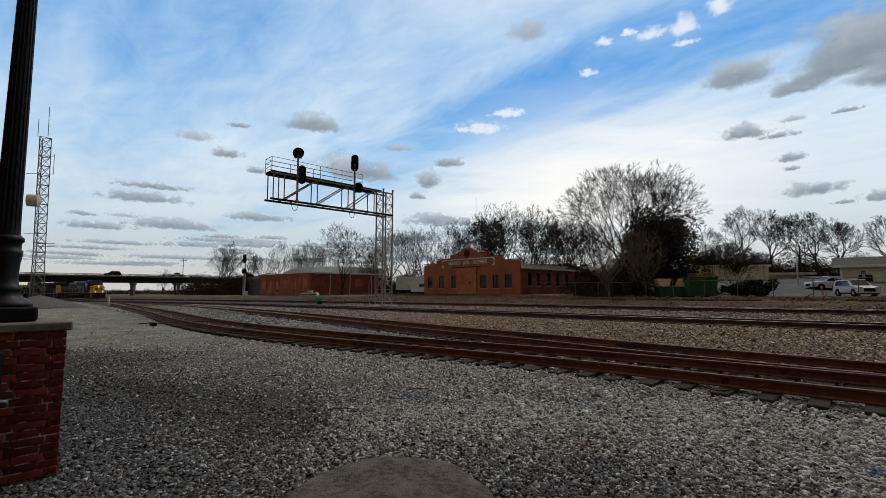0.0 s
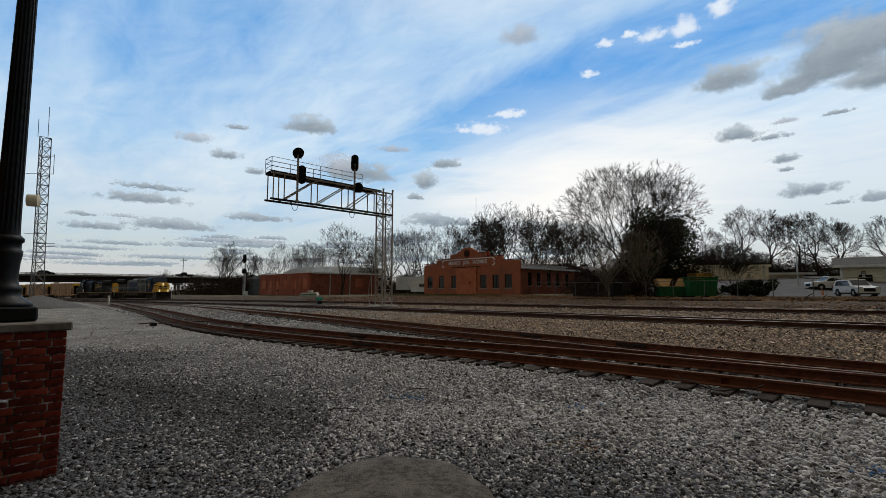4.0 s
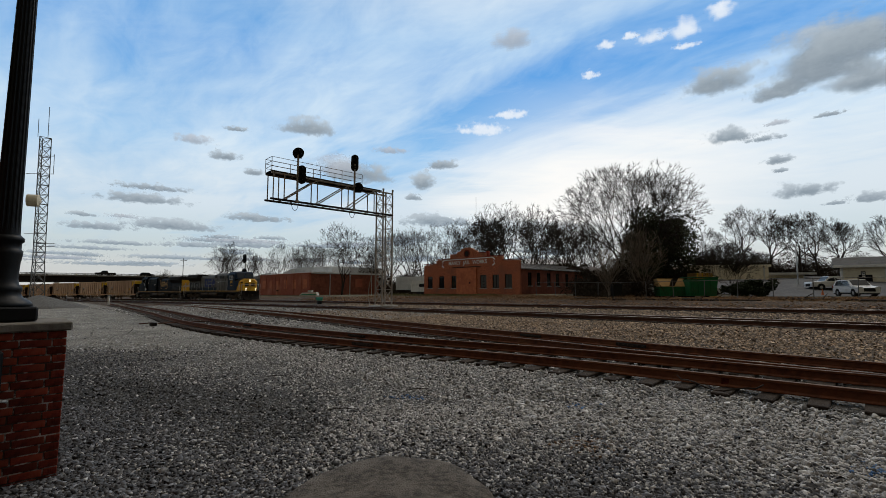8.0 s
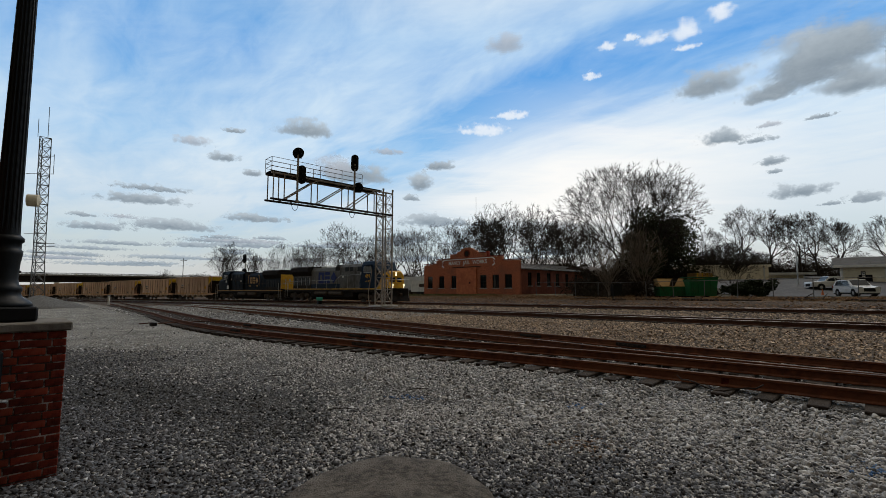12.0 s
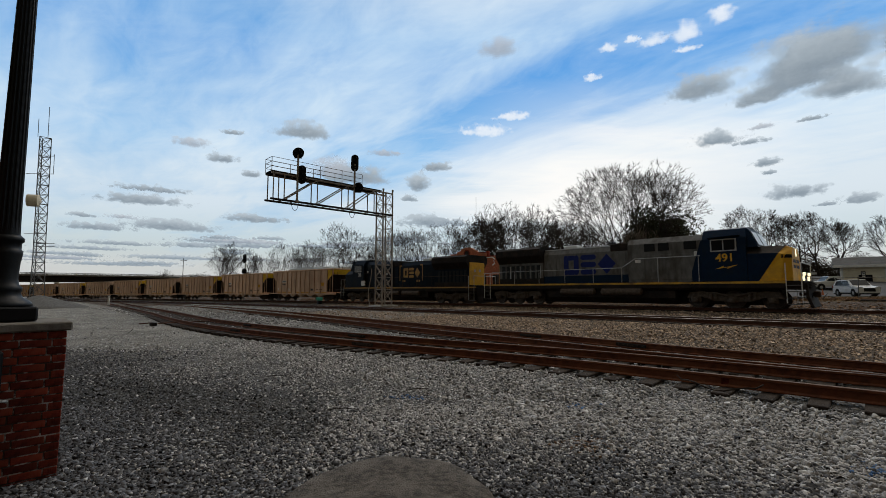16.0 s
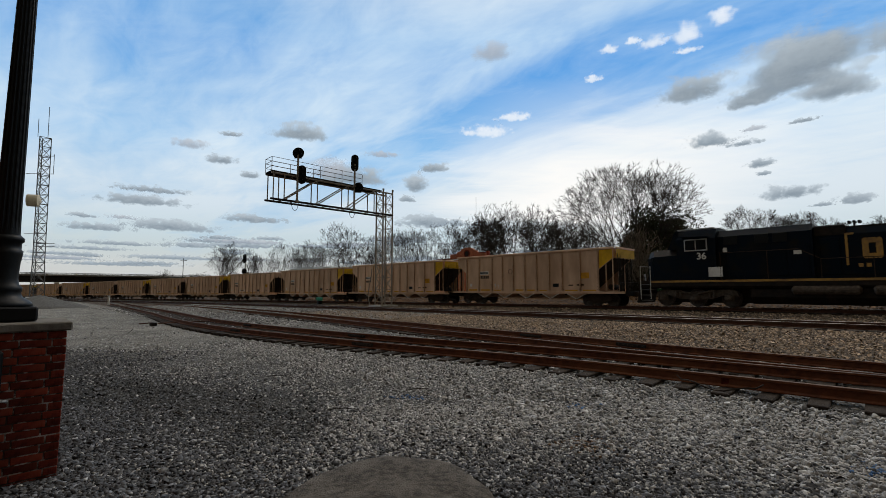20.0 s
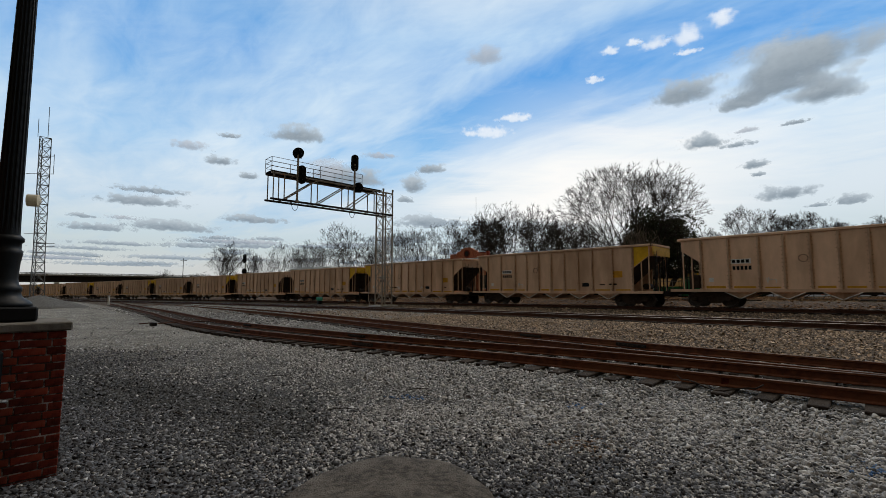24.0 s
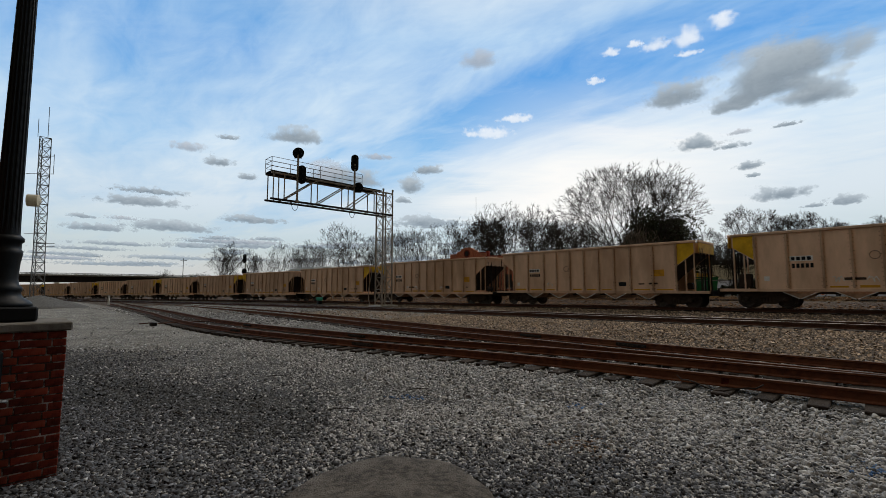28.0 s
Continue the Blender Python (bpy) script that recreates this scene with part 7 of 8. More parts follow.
def lay_gravel():
    def wedge(y0, y1, nmax, nmin=-9.0, half=1.04):
        def pick(rng, n):
            y = np.sqrt(rng.uniform(y0 * y0, y1 * y1, n)) if y1 < 20 else y0 + (y1 - y0) * rng.rand(n) ** 1.7
            if y1 == 13:
                y = y[rng.rand(n) < np.clip(1.9 - y / 9.0, 0.3, 1)]
                n = len(y)
            x = y * rng.uniform(-half, half, n)
            a, c = along(x, y)
            k = (c < nmax) & (c > nmin) & off_pad(x, y) & ~((np.abs(a + 5.6) < 0.42) & (np.abs(c) < 0.42))
            return x[k], y[k]
        return pick
    def sort(x, y, rng):
        """0: darker band beside the pier, 1: coarse blue-grey stone at the near edge, 2: pale yard gravel."""
        a, c = along(x, y)
        mid = np.interp(a, [-20, -14, -8, -6, -4.5], [0.2, 0.9, 1.75, 2.3, 2.5])
        band = np.abs(c - mid) + 0.35 * np.sin(1.3 * a + 0.6) * np.cos(2.1 * c) + rng.normal(0, 0.42, len(x)) + np.clip(a + 5.2, 0, 2) * 1.2 + np.clip(-8.5 - a, 0, 6) * 0.4
        edge = c - 2.5 + 0.5 * np.sin(1.1 * a + 0.6) + rng.normal(0, 1.15, len(x)) - 0.5 * np.clip(a + 4, 0, 4)
        return np.where(band < 0.62, 0, np.where(edge < 0, 1, 2))

    def split(pick, kind):
        def chosen(rng, n):
            x, y = pick(rng, n)
            k = sort(x, y, rng) == kind if kind < 3 else np.ones(len(x), bool)
            if kind >= 2:
                k &= rng.rand(len(x)) > 0.75 * path_share(x, y)
            return x[k], y[k]
        return chosen
    for kind, name, mt, size in ((0, "darker crushed stone beside the pier", M_PIERSTONE, 0.029), (1, "coarse blue-grey crushed stone at the near edge of the yard", M_BLUESTONE, 0.029), (2, "loose grey crushed stone of the yard", M_GREYSTONE, 0.026)):
        stones("yard_gravel", name, 1 + kind, 98000, split(wedge(2.9, 6.5, 6.9), kind), size, 0.5, mt)
        stones("yard_gravel", name, 11 + kind, 96000, split(wedge(6.5, 13, 6.9), kind), size, 0.5, mt, True)

    def around(rng, n):
        x, y = rng.uniform(-6, 8, n), rng.uniform(-5, 2.9, n)
        a, c = along(x, y)
        k = (c > -2.8) & off_pad(x, y)
        return x[k], y[k]
    stones("yard_gravel", "coarse blue-grey crushed stone at the near edge of the yard", 31, 9000, split(around, 1), 0.042, 0.5, M_BLUESTONE)
    stones("yard_gravel", "grey gravel further down the yard", 3, 40000, split(wedge(12.6, 34, 6.6), 3), 0.040, 0.5, M_GREYSTONE, True)

    def bed(alo, ahi, nlo, nhi):
        def pick(rng, n):
            a, c = rng.uniform(alo, ahi, n), rng.uniform(nlo, nhi, n)
            return plan(a, c)
        return pick

    def shoulder(pick):
        def chosen(rng, n):
            x, y = pick(rng, n)
            a, c = along(x, y)
            edge = np.array([LINE_N(float(v)) for v in a]) - 1.12 + 0.12 * np.sin(a * 11.6)
            k = c < edge
            return x[k], y[k]
        return chosen

    def between(pick):
        """Stones thin out over the ties of the siding."""
        def chosen(rng, n):
            x, y = pick(rng, n)
            a, c = along(x, y)
            off = np.abs(c - np.array([LINE_N(float(v)) for v in a]))
            k = (off > 1.35) | (rng.rand(len(x)) < 0.65)
            return x[k], y[k]
        return chosen
    stones("track_ballast", "grey ballast round the siding rails", 4, 25000, between(bed(-22, 1.5, 6.3, 13.0)), 0.040, 0.4, M_GREYSTONE)
    stones("track_ballast", "pale coarse ballast shoulder beside the siding", 14, 20000, shoulder(bed(-15, 1.5, 4.7, 7.6)), 0.038, 0.6, M_GREYSTONE)
    stones("track_ballast", "brown ballast between siding and main line", 5, 38000, bed(-32, 3, 12.6, 19.6), 0.044, 0.6, M_BROWNSTONE, True, 0.3)
    stones("track_ballast", "pale ballast further up the line", 24, 20000, bed(-64, -20, 6.5, 20), 0.065, 0.6, M_GREYSTONE, True)
    stones("track_ballast", "brown ballast between the main tracks", 6, 12000, bed(-45, 4, 22.6, 29.3), 0.07, 0.6, M_BROWNSTONE, True)

    # a few stones carry sprayed marking paint or rust stain
    def spot(cx, cy, rx, ry):
        def pick(rng, n):
            return cx + rng.normal(0, rx, n), cy + rng.normal(0, ry, n)
        return pick
    blue = mat("blue_marking_paint", (0.05, 0.14, 0.32), (0.09, 0.13, 0.2), 0.8, 20)
    stain = mat("rust_stained_stone", (0.16, 0.10, 0.06), (0.09, 0.06, 0.04), 0.9, 20)
    for x, y, n in ((3.75, 3.98, 90), (1.85, 6.3, 40), (-0.5, 6.9, 30)):
        stones("painted_stones", "loose stones sprayed with blue marking paint", n, n, spot(x, y, 0.13, 0.07), 0.028, 0.75, blue)
    stones("stained_stones", "rust stained loose stones in the yard", 8, 160, spot(1.45, 4.75, 0.16, 0.14), 0.027, 0.75, stain)


def dirt_pad():
    bm = bmesh.new()
    n = 48
    prev = None
    rings = [(1.0, -0.02), (0.96, 0.022), (0.8, 0.045), (0.5, 0.06), (0.2, 0.065)]
    for f, z in rings:
        ring = []
        for i in range(n):
            t = 2 * math.pi * i / n
            r = 0.88 * f * (1 + 0.24 * max(0, math.sin(t)) ** 5 - 0.04 * abs(math.cos(2 * t)) + 0.06 * noise.noise((math.cos(t) * 3, math.sin(t) * 3, 7)))
            ring.append(bm.verts.new((r * math.cos(t), r * math.sin(t), z + 0.01 * noise.noise((r * math.cos(t) * 4, r * math.sin(t) * 4, 1)))))
        if prev:
            for i in range(n):
                bm.faces.new((prev[i], prev[(i + 1) % n], ring[(i + 1) % n], ring[i]))
        prev = ring
    bm.faces.new(prev)
    ob = part("dirt_patch", bm, mat("packed_dirt", (0.095, 0.083, 0.069), (0.045, 0.039, 0.033), 0.95, 16, 1.0, 60, c3=(0.13, 0.115, 0.096), coarse=0.22, spread=(0.42, 0.58)), None, smooth=True)
    ob.matrix_basis = pose(-0.41, 3.38, float(ground_z(-0.41, 3.38)))
    tagged(ob, "worn patch of packed brown dirt and asphalt", "dirt patch", kind="structure")


plant_trees()
undergrowth()
lay_gravel()
dirt_pad()


# ---- car park, vehicles, yard clutter ----
def wheel(parent, x, y, r, w=0.22):
    bm = bmesh.new()
    lathe(bm, [(r * 0.6, -w / 2), (r, -w / 2 + 0.02), (r, w / 2 - 0.02), (r * 0.6, w / 2)], 18, (x, y, r), "y")
    t = part("tyre", bm, M_TYRE, parent)
    bm = bmesh.new()
    s = -1 if y < 0 else 1
    lathe(bm, [(r * 0.58, s * (w / 2 - 0.03)), (r * 0.58, s * (w / 2 + 0.002)), (r * 0.2, s * (w / 2 + 0.012))], 12, (x, y, r), "y")
    part("rim", bm, M_STEEL, t)


def vehicle(name, label, m, body, glass, L, W, wx, r, paint, lights=True, category="car"):
    """A car from its side outline: body prism, glasshouse, wheels, lamps."""
    c = tagged(empty(name, m), label, category, "parked cars")
    bm = bmesh.new()
    prism(bm, body, "y", -W / 2, W / 2)
    bmesh.ops.bevel(bm, geom=[e for e in bm.edges if abs(e.verts[0].co.y) > W / 2 - 0.01 and abs(e.verts[0].co.y - e.verts[1].co.y) < 0.01], offset=0.07, segments=2, affect="EDGES")
    def tuck(b):
        # the glasshouse leans inwards above the belt line
        for v in b.verts:
            v.co.y *= 1 - 0.17 * min(1, max(0, (v.co.z - 1.1) / 0.6))
        return b
    part("body", tuck(bm), paint, c)
    for poly in glass:
        for s in (-1, 1):
            bm = bmesh.new()
            prism(bm, poly, "y", s * (W / 2 - 0.02), s * (W / 2 + 0.008))
            part("side_glass", tuck(bm), M_GLASS, c)
    for x in wx:
        for s in (-1, 1):
            wheel(c, x, s * (W / 2 - 0.11), r)
            bm = bmesh.new()
            lathe(bm, [(r + 0.07, s * (W / 2 - 0.003)), (r + 0.07, s * (W / 2 + 0.004))], 16, (x, 0, r + 0.02), "y")
            part("wheel_arch", bm, M_BLACK, c)
    if lights:
        for s in (-1, 1):
            bm = bmesh.new()
            box(bm, L / 2 - 0.25, L / 2 - 0.02, min(s * (W / 2 - 0.4), s * (W / 2 + 0.01)), max(s * (W / 2 - 0.4), s * (W / 2 + 0.01)), 0.78, 0.95, 0.02)
            part("headlamp", bm, M_STEEL, c)
            bm = bmesh.new()
            box(bm, -L / 2 - 0.01, -L / 2 + 0.2, min(s * (W / 2 - 0.25), s * (W / 2 + 0.01)), max(s * (W / 2 - 0.25), s * (W / 2 + 0.01)), 0.85, 1.15, 0.02)
            part("tail_lamp", bm, M_BRICK, c)
        bm = bmesh.new()
        box(bm, L / 2 - 0.06, L / 2 + 0.02, -W / 2 + 0.45, W / 2 - 0.45, 0.5, 0.85, 0.02)
        part("grille", bm, M_BLACK, c)
        bm = bmesh.new()
        box(bm, -L / 2 + 0.02, L / 2 - 0.02, -W / 2 + 0.1, W / 2 - 0.1, 0.22, 0.33)
        part("underbody", bm, M_BLACK, c)
    return c


def suv_shape(L=4.7, H=1.74):
    h = L / 2
    body = [(-h, 0.35), (-h, 1.0), (-h + 0.1, 1.12), (-h + 0.45, H - 0.06), (-h + 0.9, H), (0.35, H), (1.1, 1.1), (h - 0.35, 0.98), (h, 0.8), (h, 0.35)]
    glass = [[(-h + 0.45, 1.12), (-h + 0.65, H - 0.16), (-0.75, H - 0.1), (-0.75, 1.12)], [(-0.68, 1.12), (-0.68, H - 0.1), (0.28, H - 0.1), (0.92, 1.12)]]
    return body, glass


def pickup_shape(L=5.8, H=1.85):
    h = L / 2
    body = [(-h, 0.5), (-h, 1.15), (-0.75, 1.15), (-0.6, H - 0.05), (-0.3, H), (0.75, H), (1.35, 1.22), (h - 0.1, 1.1), (h, 0.9), (h, 0.45)]
    glass = [[(-0.55, 1.22), (-0.45, H - 0.13), (0.15, H - 0.1), (0.15, 1.22)], [(0.22, 1.22), (0.22, H - 0.1), (0.7, H - 0.12), (1.18, 1.22)]]
    return body, glass


def windscreen(c, x0, z0, x1, z1, W):
    bm = bmesh.new()
    prism(bm, [(x0, z0), (x0 + 0.02, z0 + 0.01), (x1 + 0.02, z1 + 0.01), (x1, z1)], "y", -W / 2 + 0.2, W / 2 - 0.2)
    part("windscreen", bm, M_GLASS, c)


def parked_vehicles():
    b, g = suv_shape()
    s = vehicle("suv", "white sport utility car parked behind the bank", at_ground(42.9, 47.2, -106), b, g, 4.7, 1.86, (-1.4, 1.42), 0.36, M_CARWHITE)
    windscreen(s, 1.06, 1.13, 0.42, 1.68, 1.86)
    b, g = pickup_shape()
    p = vehicle("pickup_truck", "white pickup truck parked in the lot", at_ground(52.0, 60.5, 168), b, g, 5.8, 1.95, (-1.8, 1.85), 0.40, M_CARWHITE, category="pickup truck")
    windscreen(p, 1.3, 1.25, 0.82, 1.8, 1.95)
    b, g = suv_shape(4.8, 1.5)
    v = vehicle("sedan", "white car half hidden behind the dumpsters", at_ground(24.7, 52.5, 10), b, g, 4.8, 1.8, (-1.45, 1.45), 0.34, M_CARWHITE)
    b, g = suv_shape(4.6, 1.6)
    vehicle("parked_car", "pale car parked behind the hedge", at_ground(33.5, 59.0, 5), b, g, 4.6, 1.8, (-1.4, 1.4), 0.34, M_WHITEMETAL)


def dumpsters():
    d = tagged(empty("dumpster", at_ground(24.3, 48.6, -6)), "green dumpster with tan sloping lids on the bank", "dumpster", "dumpsters")
    bm = bmesh.new()
    prism(bm, [(-1.35, 0.15), (1.35, 0.15), (1.35, 1.15), (-1.35, 1.15)], "y", -0.8, 0.8)
    for x in (-1.0, -0.35, 0.35, 1.0):
        box(bm, x - 0.05, x + 0.05, -0.86, -0.80, 0.2, 1.1)
    part("bin", bm, M_GREEN, d)
    for x0, x1 in ((-1.35, -0.02), (0.02, 1.35)):
        bm = bmesh.new()
        prism(bm, [(-0.85, 1.16), (0.85, 1.16), (0.85, 1.95), (-0.2, 2.0)], "x", x0, x1)
        part("lid", bm, M_TANLID, d, "tan lid")
    bm = bmesh.new()
    prism(bm, [(-0.35, 1.22), (0.15, 1.22), (0.55, 1.98), (0.1, 1.98)], "y", -0.87, -0.40)
    part("dark_chute", bm, M_BLACKSTEEL, d)
    for x in (-1.2, 1.2):
        bm = bmesh.new()
        box(bm, x - 0.12, x + 0.12, -0.7, 0.7, 0.0, 0.149)
        part("skid", bm, M_BLACKSTEEL, d)
    d2 = tagged(empty("dumpster", at_ground(26.8, 47.4, -6)), "large dark green ribbed dumpster", "dumpster", "dumpsters")
    bm = bmesh.new()
    prism(bm, [(-1.4, 0.15), (1.2, 0.15), (1.4, 2.0), (-1.4, 1.85)], "y", -1.0, 1.0)
    part("bin", bm, M_GREEN, d2)
    for x in (-1.1, -0.5, 0.1, 0.7):
        bm = bmesh.new()
        box(bm, x - 0.05, x + 0.05, -1.07, -1.0, 0.2, 1.8)
        part("rib", bm, M_GREEN, d2)
    bm = bmesh.new()
    box(bm, -1.45, 1.45, -1.05, 1.05, 2.0, 2.08, 0.02)
    part("lid", bm, M_GREEN, d2)
    for x in (-1.0, 1.0):
        bm = bmesh.new()
        box(bm, x - 0.12, x + 0.12, -0.9, 0.9, 0.0, 0.149)
        part("skid", bm, M_BLACKSTEEL, d2)
    cn = tagged(empty("roll_off_container", at_ground(32.6, 57.5, 0)), "yellow open container standing behind the dumpsters", "container")
    bm = bmesh.new()
    box(bm, -1.0, 1.0, -1.1, 1.1, 0.0, 2.9, 0.03)
    part("bin", bm, M_TANLID, cn)
    for x in (-0.9, -0.3, 0.3, 0.9):
        bm = bmesh.new()
        box(bm, x - 0.06, x + 0.06, -1.18, -1.101, 0.2, 2.9)
        part("post", bm, M_HYELLOW, cn)
    ob = part("orange_drum", mesh_box(-0.5, 0.5, -0.15, 0.15, 0, 0.2), M_TANLID)
    ob.matrix_basis = at_ground(25.9, 43.2, 10)
    tagged(ob, "small orange plastic tray lying on the bank", "tray")
    bin_ = tagged(empty("trash_can", at_ground(18.0, 47.2)), "black wheeled trash can on the bank", "trash can")
    bm = bmesh.new()
    prism(bm, [(-0.38, 0), (0.38, 0), (0.48, 1.5), (-0.48, 1.5)], "y", -0.45, 0.45)
    part("bin", bm, M_BLACK, bin_)
    part("lid", mesh_box(-0.5, 0.5, -0.5, 0.5, 1.502, 1.58), M_BLACK, bin_)
    for x, y in ((44.3, 53.0),):
        cone = tagged(empty("traffic_cone", at_ground(x, y)), "orange traffic cone in the lot", "traffic cone", "cones")
        bm = bmesh.new()
        lathe(bm, [(0.17, 0.03), (0.03, 0.75)], 12)
        part("cone", bm, M_ORANGE, cone)
        part("base", mesh_box(-0.2, 0.2, -0.2, 0.2, 0, 0.029), M_ORANGE, cone)
    # chain-link fence along the bank, logs before it
    rng = random.Random(4)
    fence = tagged(empty("wire_fence"), "sagging wire fence on grey posts along the bank", "fence")
    tops = []
    for k in range(18):
        x, y = plan(-33 + k * 2.7, 47.6 + rng.uniform(-0.1, 0.1))
        z = float(ground_z(x, y))
        lean = rng.uniform(-0.12, 0.12)
        bm = bmesh.new()
        rod(bm, (x, y, z - 0.2), (x + lean, y, z + 1.75), 0.04, 6)
        part("fence_post", bm, M_MAST, fence)
        tops.append((x + lean, y, z + 1.7))
    for p, q in zip(tops, tops[1:]):
        bm = bmesh.new()
        rod(bm, p, q, 0.022, 5)
        part("top_rail", bm, M_MAST, fence)
    for k in range(16):
        a = -24 + k * 2.1 + rng.uniform(-0.7, 0.7)
        x, y = plan(a, 42.5 + rng.uniform(-1.5, 2.5))
        l = rng.uniform(1.2, 3.6)
        bm = bmesh.new()
        rod(bm, (-l / 2, 0, 0.11), (l / 2, 0, 0.11), rng.uniform(0.06, 0.14), 7, r2=0.05)
        rod(bm, (l * 0.1, 0, 0.11), (l * 0.3, 0.3, 0.55), 0.05, 5, r2=0.02)
        ob = part("fallen_log", bm, M_BARK)
        ob.matrix_basis = at_ground(x, y, rng.uniform(-70, 0))
        tagged(ob, "fallen grey log lying on the bank", "log", "fallen logs")


def right_buildings():
    h = tagged(empty("cream_building", pose(40.0, 76.0, 0.8, 0, 0, -8)), "low cream block building with a flat roof", "building")
    part("wall", mesh_box(0, 13.5, 0, 9, -0.8, 4.6), M_CREAM, h)
    part("roof", mesh_box(-0.3, 13.8, -0.3, 9.3, 4.6, 4.95), M_CREAM, h)
    for x in (2.0, 5.0, 8.0):
        part("door", mesh_box(x, x + 1.8, -0.06, -0.002, 0.0, 2.6), M_WHITEMETAL, h)
    part("downpipe", mesh_box(12.7, 12.9, -0.12, -0.002, 0.2, 4.5), M_WHITEMETAL, h)
    h2 = tagged(empty("cream_annex", pose(54.4, 78.0, 0.9, 0, 0, -8)), "low cream annex with an overhanging roof", "building")
    part("wall", mesh_box(0, 7.0, 0, 6, -0.8, 3.3), M_CREAM, h2)
    part("roof", mesh_box(-0.3, 8.5, -0.9, 6.3, 3.301, 3.65), M_WHITEMETAL, h2)
    part("window", mesh_box(0.6, 2.0, -0.05, -0.002, 1.2, 2.4), M_GLASS, h2)
    r = tagged(empty("roadside_building", pose(63.0, 73.0, 1.0, 0, 0, -40) @ Matrix.Diagonal((1, 1, 1.03, 1))), "long low building with a shallow metal roof and porch", "building")
    part("wall", mesh_box(1.0, 26, 0.7, 10, -0.8, 4.3), M_CREAM, r)
    bm = bmesh.new()
    prism(bm, [(0.0, 4.2), (11.5, 4.2), (11.5, 4.35), (6.0, 5.9), (0.0, 4.35)], "x", 0, 27)
    dark_roof = mat("dull_grey_roof_sheet", (0.055, 0.055, 0.054), (0.038, 0.038, 0.037), 0.8, 2.0, 0.1, c3=(0.04, 0.035, 0.03))
    roof = part("roof", bm, dark_roof, r, "dull grey metal roof")
    for i in range(20):
        bm = bmesh.new()
        prism(bm, [(0.0, 4.352), (6.0, 5.902), (6.0, 5.95), (0.0, 4.40)], "x", 0.5 + i * 1.35, 0.55 + i * 1.35)
        part("roof_seam", bm, dark_roof, roof)
    part("fascia", mesh_box(-0.05, 27.05, -0.1, -0.002, 4.05, 4.4), M_WHITE, r)
    for x in (1.0, 6.0, 11.0, 16.0):
        part("porch_post", mesh_box(x, x + 0.2, 0.3, 0.5, -0.5, 4.19), M_WHITE, r)
    for x in (3.0, 8.0, 13.0):
        part("window", mesh_box(x, x + 1.6, 0.65, 0.698, 1.4, 2.9), M_GLASS, r)
    sign = tagged(empty("hanging_sign", pose(65.2, 70.6, 3.4, 0, 0, -40) @ Matrix.Scale(0.55, 4)), "dark vertical sign on the porch", "sign")
    part("board", mesh_box(0, 1.0, -0.06, 0.06, 0, 2.0), M_BLACK, sign)
    for k in range(3):
        part("text_bar", mesh_box(0.15, 0.85, -0.072, -0.062, 0.3 + k * 0.55, 0.55 + k * 0.55), M_WHITE, sign)
    hb = tagged(empty("far_house", pose(6.0, 128.0, 1.0, 0, 0, 5)), "pale house glimpsed behind the grove", "house")
    part("wall", mesh_box(15, 33, 0, 10, 2, 8.0), M_CAPSTONE, hb)
    bm = bmesh.new()
    prism(bm, [(-0.5, 8.0), (10.5, 8.0), (5, 10)], "x", 14.5, 33.5)
    part("roof", bm, M_METALROOF, hb)
    part("foundation", mesh_box(15, 33, 0, 10, -1.5, 1.998), M_CONCRETE, hb)
    for k in range(4):
        part("window", mesh_box(17 + k * 4, 18.4 + k * 4, -0.05, -0.002, 5, 7), M_GLASS, hb)


def lot():
    bm = bmesh.new()
    nx, ny = 26, 24
    grid = [[bm.verts.new((x, y, float(ground_z(x, y)) + 0.03 + 0.1 * min(1, max(0, (y - 50) / 5)))) for y in np.linspace(47 + max(0, 38 - x) * 0.15, 80, ny)] for x in np.linspace(36, 74, nx)]
    for i in range(nx - 1):
        for j in range(ny - 1):
            bm.faces.new((grid[i][j], grid[i + 1][j], grid[i + 1][j + 1], grid[i][j + 1]))
    ob = part("parking_lot", bm, M_ASPHALT)
    tagged(ob, "grey asphalt car park and street behind the bank", "parking lot", kind="structure")


